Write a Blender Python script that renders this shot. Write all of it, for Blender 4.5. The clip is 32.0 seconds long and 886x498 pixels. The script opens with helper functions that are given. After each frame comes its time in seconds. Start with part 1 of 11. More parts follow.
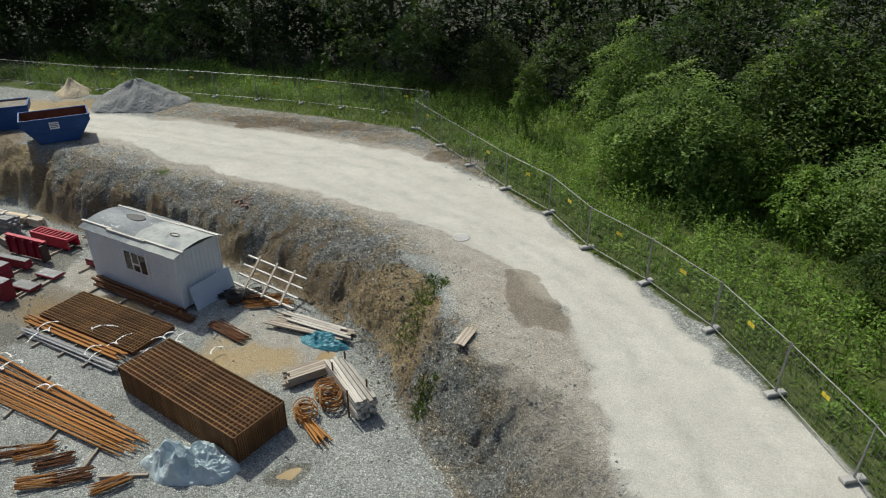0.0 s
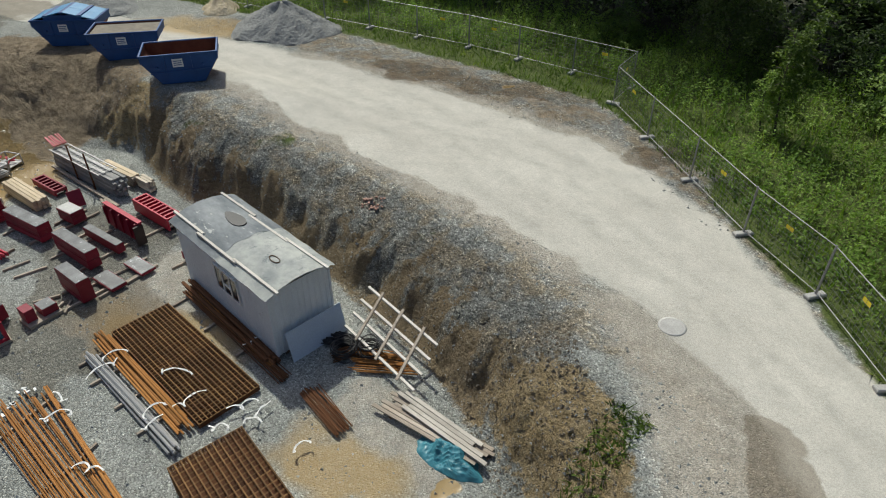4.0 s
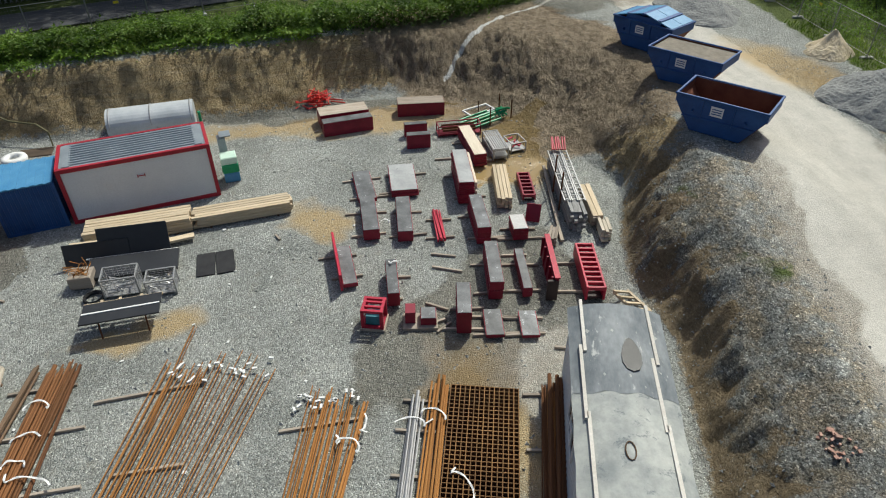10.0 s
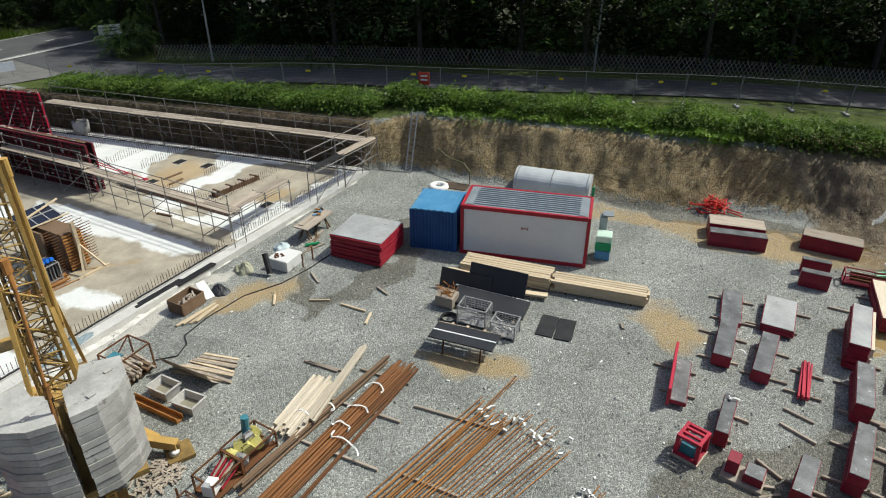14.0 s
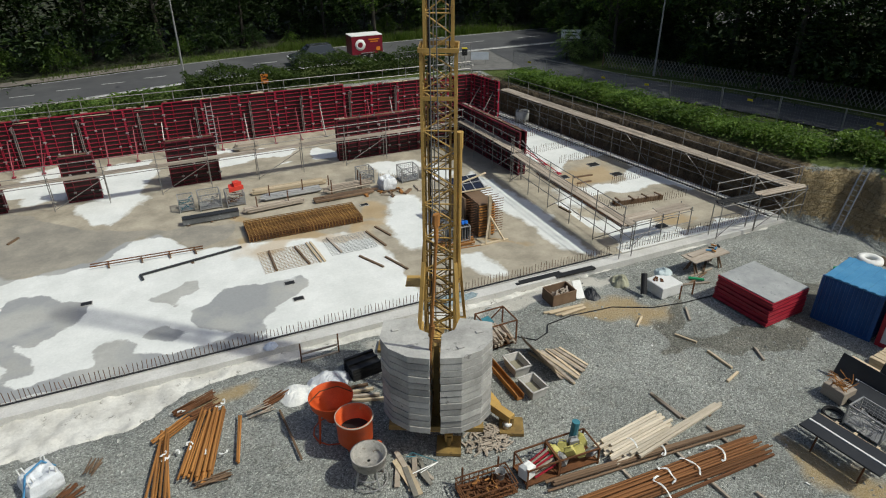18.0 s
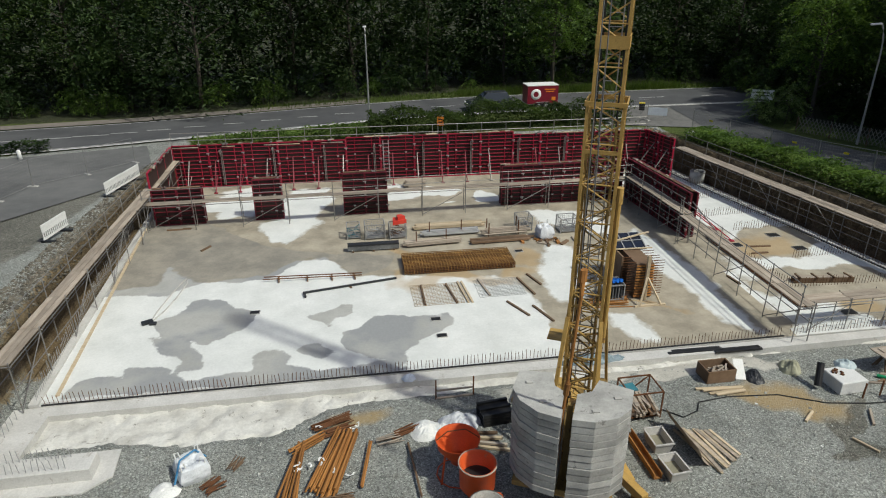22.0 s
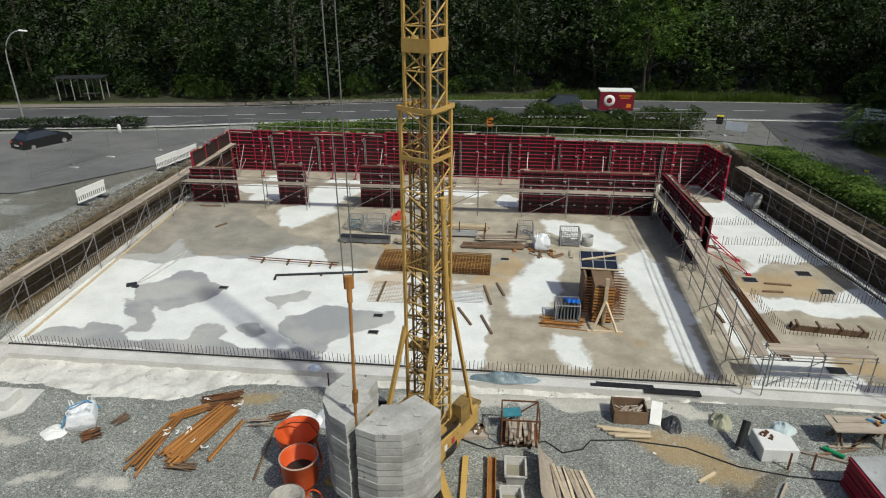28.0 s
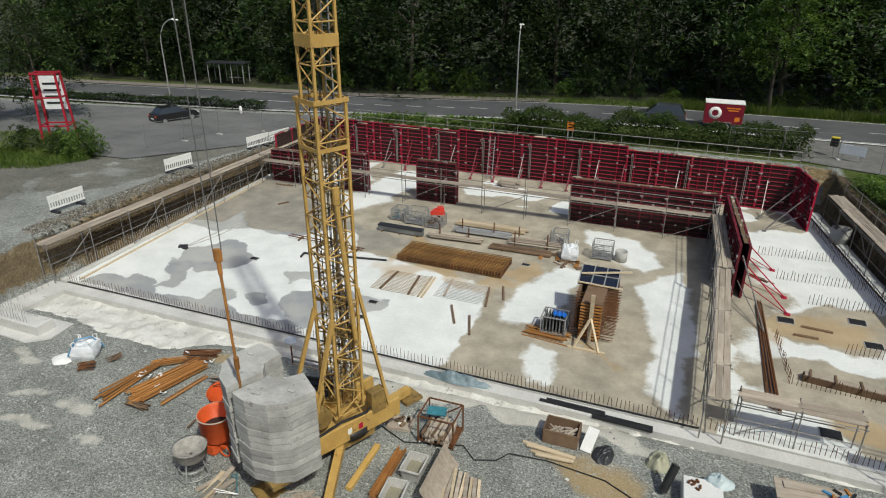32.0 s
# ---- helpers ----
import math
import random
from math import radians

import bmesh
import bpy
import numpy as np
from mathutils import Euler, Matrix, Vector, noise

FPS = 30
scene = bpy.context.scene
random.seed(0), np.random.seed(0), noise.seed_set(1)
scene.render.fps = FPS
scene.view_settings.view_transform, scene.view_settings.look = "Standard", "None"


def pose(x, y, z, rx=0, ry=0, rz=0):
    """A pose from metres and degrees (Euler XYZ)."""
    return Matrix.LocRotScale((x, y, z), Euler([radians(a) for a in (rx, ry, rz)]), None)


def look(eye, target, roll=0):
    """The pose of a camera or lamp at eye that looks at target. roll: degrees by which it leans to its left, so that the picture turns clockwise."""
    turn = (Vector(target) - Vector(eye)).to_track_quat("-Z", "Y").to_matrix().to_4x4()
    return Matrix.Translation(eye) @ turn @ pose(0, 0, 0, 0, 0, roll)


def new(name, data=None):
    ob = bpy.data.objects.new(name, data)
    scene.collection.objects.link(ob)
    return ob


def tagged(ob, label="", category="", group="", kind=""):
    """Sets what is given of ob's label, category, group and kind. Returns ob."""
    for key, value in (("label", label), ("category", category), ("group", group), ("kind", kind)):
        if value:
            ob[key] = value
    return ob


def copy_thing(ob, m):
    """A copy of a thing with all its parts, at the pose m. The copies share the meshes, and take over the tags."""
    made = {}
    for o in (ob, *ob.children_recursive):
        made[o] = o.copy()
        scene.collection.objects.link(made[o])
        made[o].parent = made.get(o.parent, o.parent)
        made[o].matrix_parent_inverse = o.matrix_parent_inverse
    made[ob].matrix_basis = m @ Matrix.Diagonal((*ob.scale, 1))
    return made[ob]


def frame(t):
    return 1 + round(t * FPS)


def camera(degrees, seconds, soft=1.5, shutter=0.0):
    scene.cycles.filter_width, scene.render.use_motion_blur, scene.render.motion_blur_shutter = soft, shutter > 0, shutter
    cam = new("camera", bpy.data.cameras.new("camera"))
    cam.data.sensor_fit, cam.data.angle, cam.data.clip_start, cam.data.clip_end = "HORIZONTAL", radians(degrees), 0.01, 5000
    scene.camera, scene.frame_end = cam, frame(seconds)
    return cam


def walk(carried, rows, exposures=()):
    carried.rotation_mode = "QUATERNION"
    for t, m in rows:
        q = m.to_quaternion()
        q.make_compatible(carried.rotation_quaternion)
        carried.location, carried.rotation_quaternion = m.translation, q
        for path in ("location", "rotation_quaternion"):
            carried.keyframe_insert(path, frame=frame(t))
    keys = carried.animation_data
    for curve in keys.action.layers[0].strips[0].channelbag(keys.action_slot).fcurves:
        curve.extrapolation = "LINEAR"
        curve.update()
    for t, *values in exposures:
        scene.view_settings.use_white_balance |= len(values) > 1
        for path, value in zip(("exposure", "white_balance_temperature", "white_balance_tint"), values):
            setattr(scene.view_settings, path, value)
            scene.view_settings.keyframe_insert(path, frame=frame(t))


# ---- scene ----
cam = camera(69.2, 32.0, soft=1.1)
PATH = [
    (0, (-9.731, 15.494, 15.688), (-9.222, 13.799, 14.757), 0.0),
    (0.5, (-9.347, 14.427, 15.688), (-8.780, 12.748, 14.761), 0.0),
    (1, (-8.927, 13.314, 15.689), (-8.301, 11.655, 14.763), 0.0),
    (1.5, (-8.397, 12.171, 15.689), (-7.719, 10.532, 14.766), -0.0),
    (2, (-7.794, 11.052, 15.690), (-7.069, 9.431, 14.769), 0.0),
    (2.5, (-7.115, 9.856, 15.690), (-6.340, 8.257, 14.771), 0.1),
    (3, (-6.412, 8.631, 15.690), (-5.594, 7.079, 14.729), 0.1),
    (3.5, (-5.636, 7.370, 15.691), (-4.795, 5.905, 14.620), -0.0),
    (5.5, (-1.765, 1.877, 15.691), (-0.798, 0.751, 14.349), -0.1),
    (6, (-0.774, 0.896, 15.691), (0.277, -0.155, 14.352), -0.1),
    (6.5, (-0.031, 0.222, 15.691), (1.104, -0.746, 14.359), 0.2),
    (7, (0.259, -0.081, 15.691), (1.470, -0.951, 14.359), 0.0),
    (7.5, (0.283, -0.166, 15.692), (1.566, -0.926, 14.359), 0.1),
    (8, (0.259, -0.165, 15.693), (1.604, -0.809, 14.361), -0.1),
    (8.5, (0.272, -0.156, 15.694), (1.672, -0.681, 14.365), 0.0),
    (9, (0.270, -0.142, 15.695), (1.738, -0.554, 14.401), 0.1),
    (9.5, (0.306, -0.133, 15.696), (1.840, -0.425, 14.447), 0.1),
    (10, (0.370, -0.145, 15.698), (1.958, -0.313, 14.494), 0.1),
    (10.5, (0.399, -0.193, 15.700), (2.031, -0.229, 14.545), 0.3),
    (11, (0.410, -0.271, 15.702), (2.068, -0.169, 14.588), 0.1),
    (11.5, (0.420, -0.306, 15.704), (2.087, -0.066, 14.626), 0.0),
    (12, (0.438, -0.331, 15.706), (2.103, 0.047, 14.664), -0.0),
    (12.5, (0.451, -0.334, 15.707), (2.100, 0.181, 14.699), -0.1),
    (13, (0.477, -0.343, 15.709), (2.090, 0.306, 14.720), -0.1),
    (13.5, (0.519, -0.337, 15.710), (2.076, 0.438, 14.724), -0.1),
    (14, (0.551, -0.290, 15.711), (2.042, 0.607, 14.724), 0.0),
    (14.5, (0.536, -0.251, 15.712), (1.951, 0.762, 14.726), -0.0),
    (16.5, (0.567, -0.048, 15.713), (1.583, 1.365, 14.728), -0.1),
    (17, (0.559, -0.011, 15.714), (1.455, 1.480, 14.729), -0.0),
    (17.5, (0.553, -0.003, 15.715), (1.325, 1.562, 14.737), -0.1),
    (18, (0.530, -0.015, 15.716), (1.179, 1.623, 14.769), -0.2),
    (18.5, (0.552, -0.016, 15.717), (1.082, 1.688, 14.813), -0.2),
    (19, (0.585, 0.001, 15.718), (1.004, 1.759, 14.862), -0.1),
    (19.5, (0.604, -0.006, 15.718), (0.941, 1.785, 14.895), -0.1),
    (20, (0.628, -0.023, 15.719), (0.923, 1.777, 14.898), -0.1),
    (20.5, (0.658, -0.023, 15.719), (0.932, 1.781, 14.899), -0.2),
    (21, (0.688, -0.014, 15.721), (0.944, 1.792, 14.900), -0.2),
    (21.5, (0.731, 0.015, 15.723), (0.960, 1.825, 14.903), -0.1),
    (22, (0.867, 0.026, 15.724), (1.060, 1.840, 14.905), -0.2),
    (22.5, (1.186, 0.004, 15.726), (1.347, 1.822, 14.910), -0.0),
    (23, (1.698, -0.021, 15.728), (1.829, 1.800, 14.911), 0.1),
    (23.5, (2.337, -0.069, 15.729), (2.441, 1.754, 14.915), 0.1),
    (24, (3.124, -0.053, 15.731), (3.193, 1.771, 14.914), 0.0),
    (24.5, (3.944, -0.035, 15.732), (3.977, 1.790, 14.916), 0.1),
    (25, (4.801, -0.029, 15.734), (4.799, 1.797, 14.918), 0.1),
    (25.5, (5.688, -0.021, 15.735), (5.648, 1.804, 14.919), 0.0),
    (26, (6.596, 0.013, 15.736), (6.517, 1.836, 14.919), 0.1),
    (26.5, (7.500, 0.044, 15.737), (7.380, 1.867, 14.921), 0.1),
    (28.5, (11.424, 0.633, 15.739), (11.093, 2.425, 14.915), 0.0),
    (29, (12.400, 0.810, 15.739), (12.015, 2.591, 14.915), 0.1),
    (29.5, (13.346, 1.027, 15.739), (12.899, 2.793, 14.914), 0.0),
    (30, (14.304, 1.265, 15.739), (13.796, 3.014, 14.914), 0.1),
    (30.5, (15.261, 1.508, 15.739), (14.689, 3.239, 14.915), 0.1),
    (31, (16.177, 1.770, 15.739), (15.546, 3.480, 14.915), 0.0),
    (31.5, (17.070, 2.055, 15.739), (16.378, 3.742, 14.916), 0.1),
    (32, (17.961, 2.330, 15.739), (17.211, 3.991, 14.915), 0.2),
]
walk(cam, [(t, look(eye, target, roll)) for t, eye, target, roll in PATH],
     exposures=[(0, 0.12), (3, 0.1), (6, -0.12), (9, 0.02), (11, 0.3), (13, 0.32), (15, 0.12), (17, -0.12), (22, -0.18), (27, -0.1), (32, -0.13)])
# ---- world ----
SUN_AZ, SUN_EL = math.atan2(-0.6, 0.8), radians(52)
world = bpy.data.worlds.new("daylight")
scene.world = world
world.use_nodes = True
wn, wl = world.node_tree.nodes, world.node_tree.links
sky = wn.new("ShaderNodeTexSky")
sky.sky_type, sky.sun_disc = "NISHITA", False
sky.sun_elevation, sky.sun_rotation = SUN_EL, math.pi / 2 - SUN_AZ
sky.air_density, sky.dust_density = 1.0, 3.0
wn["Background"].inputs["Strength"].default_value = 0.102
wl.new(sky.outputs["Color"], wn["Background"].inputs["Color"])
sun = new("sun", bpy.data.lights.new("sun", "SUN"))
sun.data.energy, sun.data.angle, sun.data.color = 3.5, radians(1.6), (0.985, 1.0, 0.9)
sun.matrix_world = look((60, -45, 96), (60 - math.cos(SUN_AZ) * math.cos(SUN_EL), -45 - math.sin(SUN_AZ) * math.cos(SUN_EL), 96 - math.sin(SUN_EL)))
scene.view_settings.exposure = 0.0

# ---- small tools ----
rnd = random.Random(7)


class Geo:
    """Vertices and faces of one mesh."""

    def __init__(self):
        self.v, self.f, self.smooth = [], [], False

    def add(self, vs, fs):
        n = len(self.v)
        self.v += [tuple(p) for p in vs]
        self.f += [tuple(n + i for i in q) for q in fs]
        return self

    def box(self, c, s, rz=0.0, rx=0.0, ry=0.0, bevel=0.0):
        m = Matrix.Translation(c) @ Euler((radians(rx), radians(ry), radians(rz))).to_matrix().to_4x4()
        x, y, z = s[0] / 2, s[1] / 2, s[2] / 2
        if bevel:
            b, vs, fs = bevel, [], []
            for k, (i, j) in ((-z, (x - b, y - b)), (-z + b, (x, y)), (z - b, (x, y)), (z, (x - b, y - b))):
                vs += [(-i, -j, k), (i, -j, k), (i, j, k), (-i, j, k)]
            fs = [(3, 2, 1, 0), (12, 13, 14, 15)]
            for r in range(3):
                for k in range(4):
                    fs.append((4 * r + k, 4 * r + (k + 1) % 4, 4 * r + 4 + (k + 1) % 4, 4 * r + 4 + k))
            return self.add([m @ Vector(p) for p in vs], fs)
        vs = [m @ Vector((i, j, k)) for k in (-z, z) for i, j in ((-x, -y), (x, -y), (x, y), (-x, y))]
        return self.add(vs, [(3, 2, 1, 0), (4, 5, 6, 7), (0, 1, 5, 4), (1, 2, 6, 5), (2, 3, 7, 6), (3, 0, 4, 7)])

    def bar(self, p, q, w, h=None, up=(0, 0, 1)):
        p, q = Vector(p), Vector(q)
        d = (q - p).normalized()
        up = Vector(up) if abs(d.dot(Vector(up))) < 0.98 else Vector((1, 0, 0))
        a = d.cross(up).normalized()
        b = a.cross(d)
        h = w if h is None else h
        a, b = a * w / 2, b * h / 2
        vs = [e + s * a + t * b for e in (p, q) for s, t in ((-1, -1), (1, -1), (1, 1), (-1, 1))]
        return self.add(vs, [(0, 1, 2, 3), (7, 6, 5, 4), (0, 4, 5, 1), (1, 5, 6, 2), (2, 6, 7, 3), (3, 7, 4, 0)])

    def tube(self, p, q, r, n=6, r2=None, caps=True):
        p, q = Vector(p), Vector(q)
        d = (q - p).normalized()
        a = d.cross(Vector((0, 0, 1)) if abs(d.z) < 0.95 else Vector((1, 0, 0))).normalized()
        b = a.cross(d)
        r2 = r if r2 is None else r2
        cs = [(math.cos(2 * math.pi * k / n), math.sin(2 * math.pi * k / n)) for k in range(n)]
        vs = [p + (a * c + b * s) * r for c, s in cs] + [q + (a * c + b * s) * r2 for c, s in cs]
        fs = [(k, n + k, n + (k + 1) % n, (k + 1) % n) for k in range(n)]
        if caps:
            fs += [tuple(range(n)), tuple(range(2 * n - 1, n - 1, -1))]
        return self.add(vs, fs)

    def path(self, pts, r, n=6):
        pts = [Vector(p) for p in pts]
        vs, last = [], len(pts) - 1
        for i, p in enumerate(pts):
            d = (pts[min(i + 1, last)] - pts[max(i - 1, 0)]).normalized()
            a = d.cross(Vector((0, 0, 1)) if abs(d.z) < 0.95 else Vector((1, 0, 0))).normalized()
            b = a.cross(d)
            vs += [p + (a * math.cos(2 * math.pi * k / n) + b * math.sin(2 * math.pi * k / n)) * r for k in range(n)]
        fs = [(i * n + k, (i + 1) * n + k, (i + 1) * n + (k + 1) % n, i * n + (k + 1) % n) for i in range(last) for k in range(n)]
        return self.add(vs, fs + [tuple(range(n)), tuple(range(len(vs) - 1, len(vs) - n - 1, -1))])

    def lathe(self, prof, n=20, at=(0, 0, 0), closed=False):
        vs = [(at[0] + r * math.cos(2 * math.pi * k / n), at[1] + r * math.sin(2 * math.pi * k / n), at[2] + z) for r, z in prof for k in range(n)]
        fs = [(i * n + k, i * n + (k + 1) % n, (i + 1) * n + (k + 1) % n, (i + 1) * n + k) for i in range(len(prof) - 1) for k in range(n)]
        if closed:
            fs += [tuple(range(n - 1, -1, -1)), tuple(range((len(prof) - 1) * n, len(prof) * n))]
        self.smooth = True
        return self.add(vs, fs)

    def prism(self, poly, z0, z1):
        n = len(poly)
        area = sum(poly[i][0] * poly[(i + 1) % n][1] - poly[(i + 1) % n][0] * poly[i][1] for i in range(n))
        poly = poly if area > 0 else poly[::-1]
        vs = [(x, y, z) for z in (z0, z1) for x, y in poly]
        return self.add(vs, [tuple(range(n - 1, -1, -1)), tuple(range(n, 2 * n))] + [(k, (k + 1) % n, n + (k + 1) % n, n + k) for k in range(n)])

    def mesh(self, name, material):
        me = bpy.data.meshes.new(name)
        me.from_pydata(self.v, [], self.f)
        for m in material if isinstance(material, (list, tuple)) else (material,):
            me.materials.append(m)
        if self.smooth:
            me.polygons.foreach_set("use_smooth", [True] * len(me.polygons))
        me.update()
        return me


def part(name, geo, material, parent=None, label=""):
    ob = new(name, geo.mesh(name, material) if isinstance(geo, Geo) else geo)
    if parent is not None:
        ob.parent = parent
    return tagged(ob, label)


def piece(name, me, m, parent):
    ob = new(name, me)
    ob.parent = parent
    ob.matrix_basis = m
    return ob


def thing(name, at, rz=0.0, label="", category="", group="", kind=""):
    ob = new(name)
    ob.matrix_basis = pose(at[0], at[1], at[2] if len(at) > 2 else 0.0, 0, 0, rz)
    ob.empty_display_size = 0.3
    return tagged(ob, label, category, group, kind)


def solo(name, geo, material, label="", category="", group="", kind="", at=(0, 0, 0), rz=0.0):
    ob = new(name, geo.mesh(name, material))
    ob.matrix_basis = pose(*at, 0, 0, rz)
    return tagged(ob, label, category, group, kind)


def hash2(i, j, seed):
    h = np.sin(i * 127.1 + j * 311.7 + seed * 74.7) * 43758.5453
    return h - np.floor(h)


def vn(x, y, seed=0):
    """Smooth noise from 0 to 1 on arrays."""
    i, j = np.floor(x), np.floor(y)
    u, v = x - i, y - j
    u, v = u * u * (3 - 2 * u), v * v * (3 - 2 * v)
    a, b, c, d = hash2(i, j, seed), hash2(i + 1, j, seed), hash2(i, j + 1, seed), hash2(i + 1, j + 1, seed)
    return (a * (1 - u) + b * u) * (1 - v) + (c * (1 - u) + d * u) * v


def fbm(x, y, seed=0, octaves=4):
    out, amp, tot = 0, 1.0, 0
    for k in range(octaves):
        out, tot = out + amp * vn(x * 2**k, y * 2**k, seed + k), tot + amp
        amp *= 0.5
    return out / tot


def near_line(px, py, line, closed=False):
    """Distance to a polyline, and the place along it as index + fraction."""
    best, where = np.full(px.shape, 1e9), np.zeros(px.shape)
    n = len(line)
    for k in range(n if closed else n - 1):
        (ax, ay), (bx, by) = line[k][:2], line[(k + 1) % n][:2]
        dx, dy = bx - ax, by - ay
        t = np.clip(((px - ax) * dx + (py - ay) * dy) / (dx * dx + dy * dy), 0, 1)
        d = np.hypot(px - ax - t * dx, py - ay - t * dy)
        where, best = np.where(d < best, k + t, where), np.minimum(d, best)
    return best, where


def inside(px, py, poly):
    ins = np.zeros(px.shape, bool)
    n = len(poly)
    for k in range(n):
        (ax, ay), (bx, by) = poly[k][:2], poly[(k + 1) % n][:2]
        if ay != by:
            ins ^= ((ay > py) != (by > py)) & (px < (bx - ax) * (py - ay) / (by - ay) + ax)
    return ins


def step(a, b, x):
    t = np.clip((x - a) / (b - a), 0, 1)
    return t * t * (3 - 2 * t)


# ---- materials ----
class Nodes:
    def __init__(self, name):
        self.m = bpy.data.materials.new(name)
        self.m.use_nodes = True
        self.t = self.m.node_tree
        self.b = self.t.nodes["Principled BSDF"]
        self.co = self.t.nodes.new("ShaderNodeTexCoord").outputs["Object"]

    def n(self, kind, **values):
        node = self.t.nodes.new("ShaderNode" + kind)
        for k, v in values.items():
            if k == "attribute_name":
                node.attribute_name = v
            else:
                self.put(node.inputs[k.replace("_", " ")], v)
        return node

    def put(self, socket, v):
        if isinstance(v, bpy.types.NodeSocket):
            self.t.links.new(v, socket)
        else:
            socket.default_value = v

    def noise(self, scale, detail=4.0, rough=0.6, co=None, dist=0.0):
        return self.n("TexNoise", Vector=co or self.co, Scale=scale, Detail=detail, Roughness=rough, Distortion=dist).outputs[0]

    def ramp(self, fac, *stops):
        r = self.t.nodes.new("ShaderNodeValToRGB")
        el = r.color_ramp.elements
        while len(el) < len(stops):
            el.new(0.5)
        for e, (p, c) in zip(el, stops):
            e.position, e.color = p, (*(c if isinstance(c, tuple) else (c, c, c)), 1)
        self.put(r.inputs[0], fac)
        return r.outputs[0]

    def mix(self, fac, a, b, blend="MIX"):
        node = self.t.nodes.new("ShaderNodeMix")
        node.data_type, node.blend_type = "RGBA", blend
        for s, v in ((0, fac), (6, a), (7, b)):
            self.put(node.inputs[s], (*v, 1) if isinstance(v, tuple) and len(v) == 3 else v)
        return node.outputs[2]

    def math(self, op, a, b=0.0, clamp=False):
        node = self.t.nodes.new("ShaderNodeMath")
        node.operation, node.use_clamp = op, clamp
        self.put(node.inputs[0], a)
        self.put(node.inputs[1], b)
        return node.outputs[0]

    def attr(self, name):
        return self.n("Attribute", attribute_name=name).outputs["Fac"]

    def random(self):
        return self.n("ObjectInfo").outputs["Random"]

    def island(self):
        return self.n("NewGeometry").outputs["Random Per Island"]

    def bump(self, height, strength=0.3, distance=0.02):
        self.put(self.b.inputs["Normal"], self.n("Bump", Height=height, Strength=strength, Distance=distance).outputs[0])

    def done(self, color, rough=0.8, metal=0.0, spec=0.4):
        self.put(self.b.inputs["Base Color"], (*color, 1) if isinstance(color, tuple) and len(color) == 3 else color)
        self.put(self.b.inputs["Roughness"], rough)
        self.put(self.b.inputs["Metallic"], metal)
        self.b.inputs["Specular IOR Level"].default_value = spec
        return self.m


def plain(name, a, b, rough=0.7, metal=0.0, scale=1.5, fine=25.0, bump=0.25, each=0.0, spec=0.35, stretch=None, isl=0.0, wear=None, worn=0.0):
    """A material that runs from colour a to b in patches, with grain, relief and, where asked, worn spots."""
    n = Nodes(name)
    co = n.co
    if stretch:
        co = n.n("Mapping", Vector=n.co, Scale=stretch).outputs[0]
    big = n.ramp(n.noise(scale, 5, 0.65, co), (0.32, 0.0), (0.68, 1.0))
    col = n.mix(big, a, b)
    grain = n.noise(fine, 3, 0.7, co)
    col = n.mix(0.35, col, n.ramp(grain, (0.3, 0.45), (0.7, 1.0)), "MULTIPLY")
    if wear:
        spots = n.ramp(n.noise(scale * 2.3, 8, 0.75, co, 0.4), (0.62 - worn, 0.0), (0.68 - worn, 1.0))
        col = n.mix(spots, col, wear)
    if each or isl:
        pick = n.math("FRACT", n.math("ADD", n.random(), n.island())) if each and isl else n.random() if each else n.island()
        r = n.math("MULTIPLY_ADD", pick, 2 * (each or isl))
        r.node.inputs[2].default_value = 1 - (each or isl)
        col = n.mix(1.0, col, n.n("CombineColor", Red=r, Green=r, Blue=r).outputs[0], "MULTIPLY")
    if bump:
        n.bump(grain, bump, 0.01)
    rg = n.ramp(grain, (0.2, max(0.05, rough - 0.12)), (0.8, min(1.0, rough + 0.1)))
    return n.done(col, rg, metal, spec)


def leaf(name, a, b, c):
    n = Nodes(name)
    tone = n.math("ADD", n.math("MULTIPLY", n.island(), 0.3), n.math("MULTIPLY", n.ramp(n.noise(0.55, 3), (0.36, 0.0), (0.64, 1.0)), 0.7))
    col = n.ramp(tone, (0.1, a), (0.5, b), (0.92, c))
    col = n.mix(0.5, col, n.ramp(n.noise(0.35, 3), (0.35, 0.55), (0.65, 1.1)), "MULTIPLY")
    shade = n.ramp(n.random(), (0.0, 0.42), (0.5, 0.9), (1.0, 1.45))
    col = n.mix(1.0, col, shade, "MULTIPLY")
    m = n.done(col, 0.55, 0.0, 0.25)
    tr = n.n("BsdfTranslucent", Color=n.mix(1.0, col, (0.9, 1.0, 0.45), "MULTIPLY"))
    ms = n.t.nodes.new("ShaderNodeMixShader")
    ms.inputs[0].default_value = 0.45
    n.t.links.new(n.b.outputs[0], ms.inputs[1])
    n.t.links.new(tr.outputs[0], ms.inputs[2])
    n.t.links.new(ms.outputs[0], n.t.nodes["Material Output"].inputs[0])
    return m


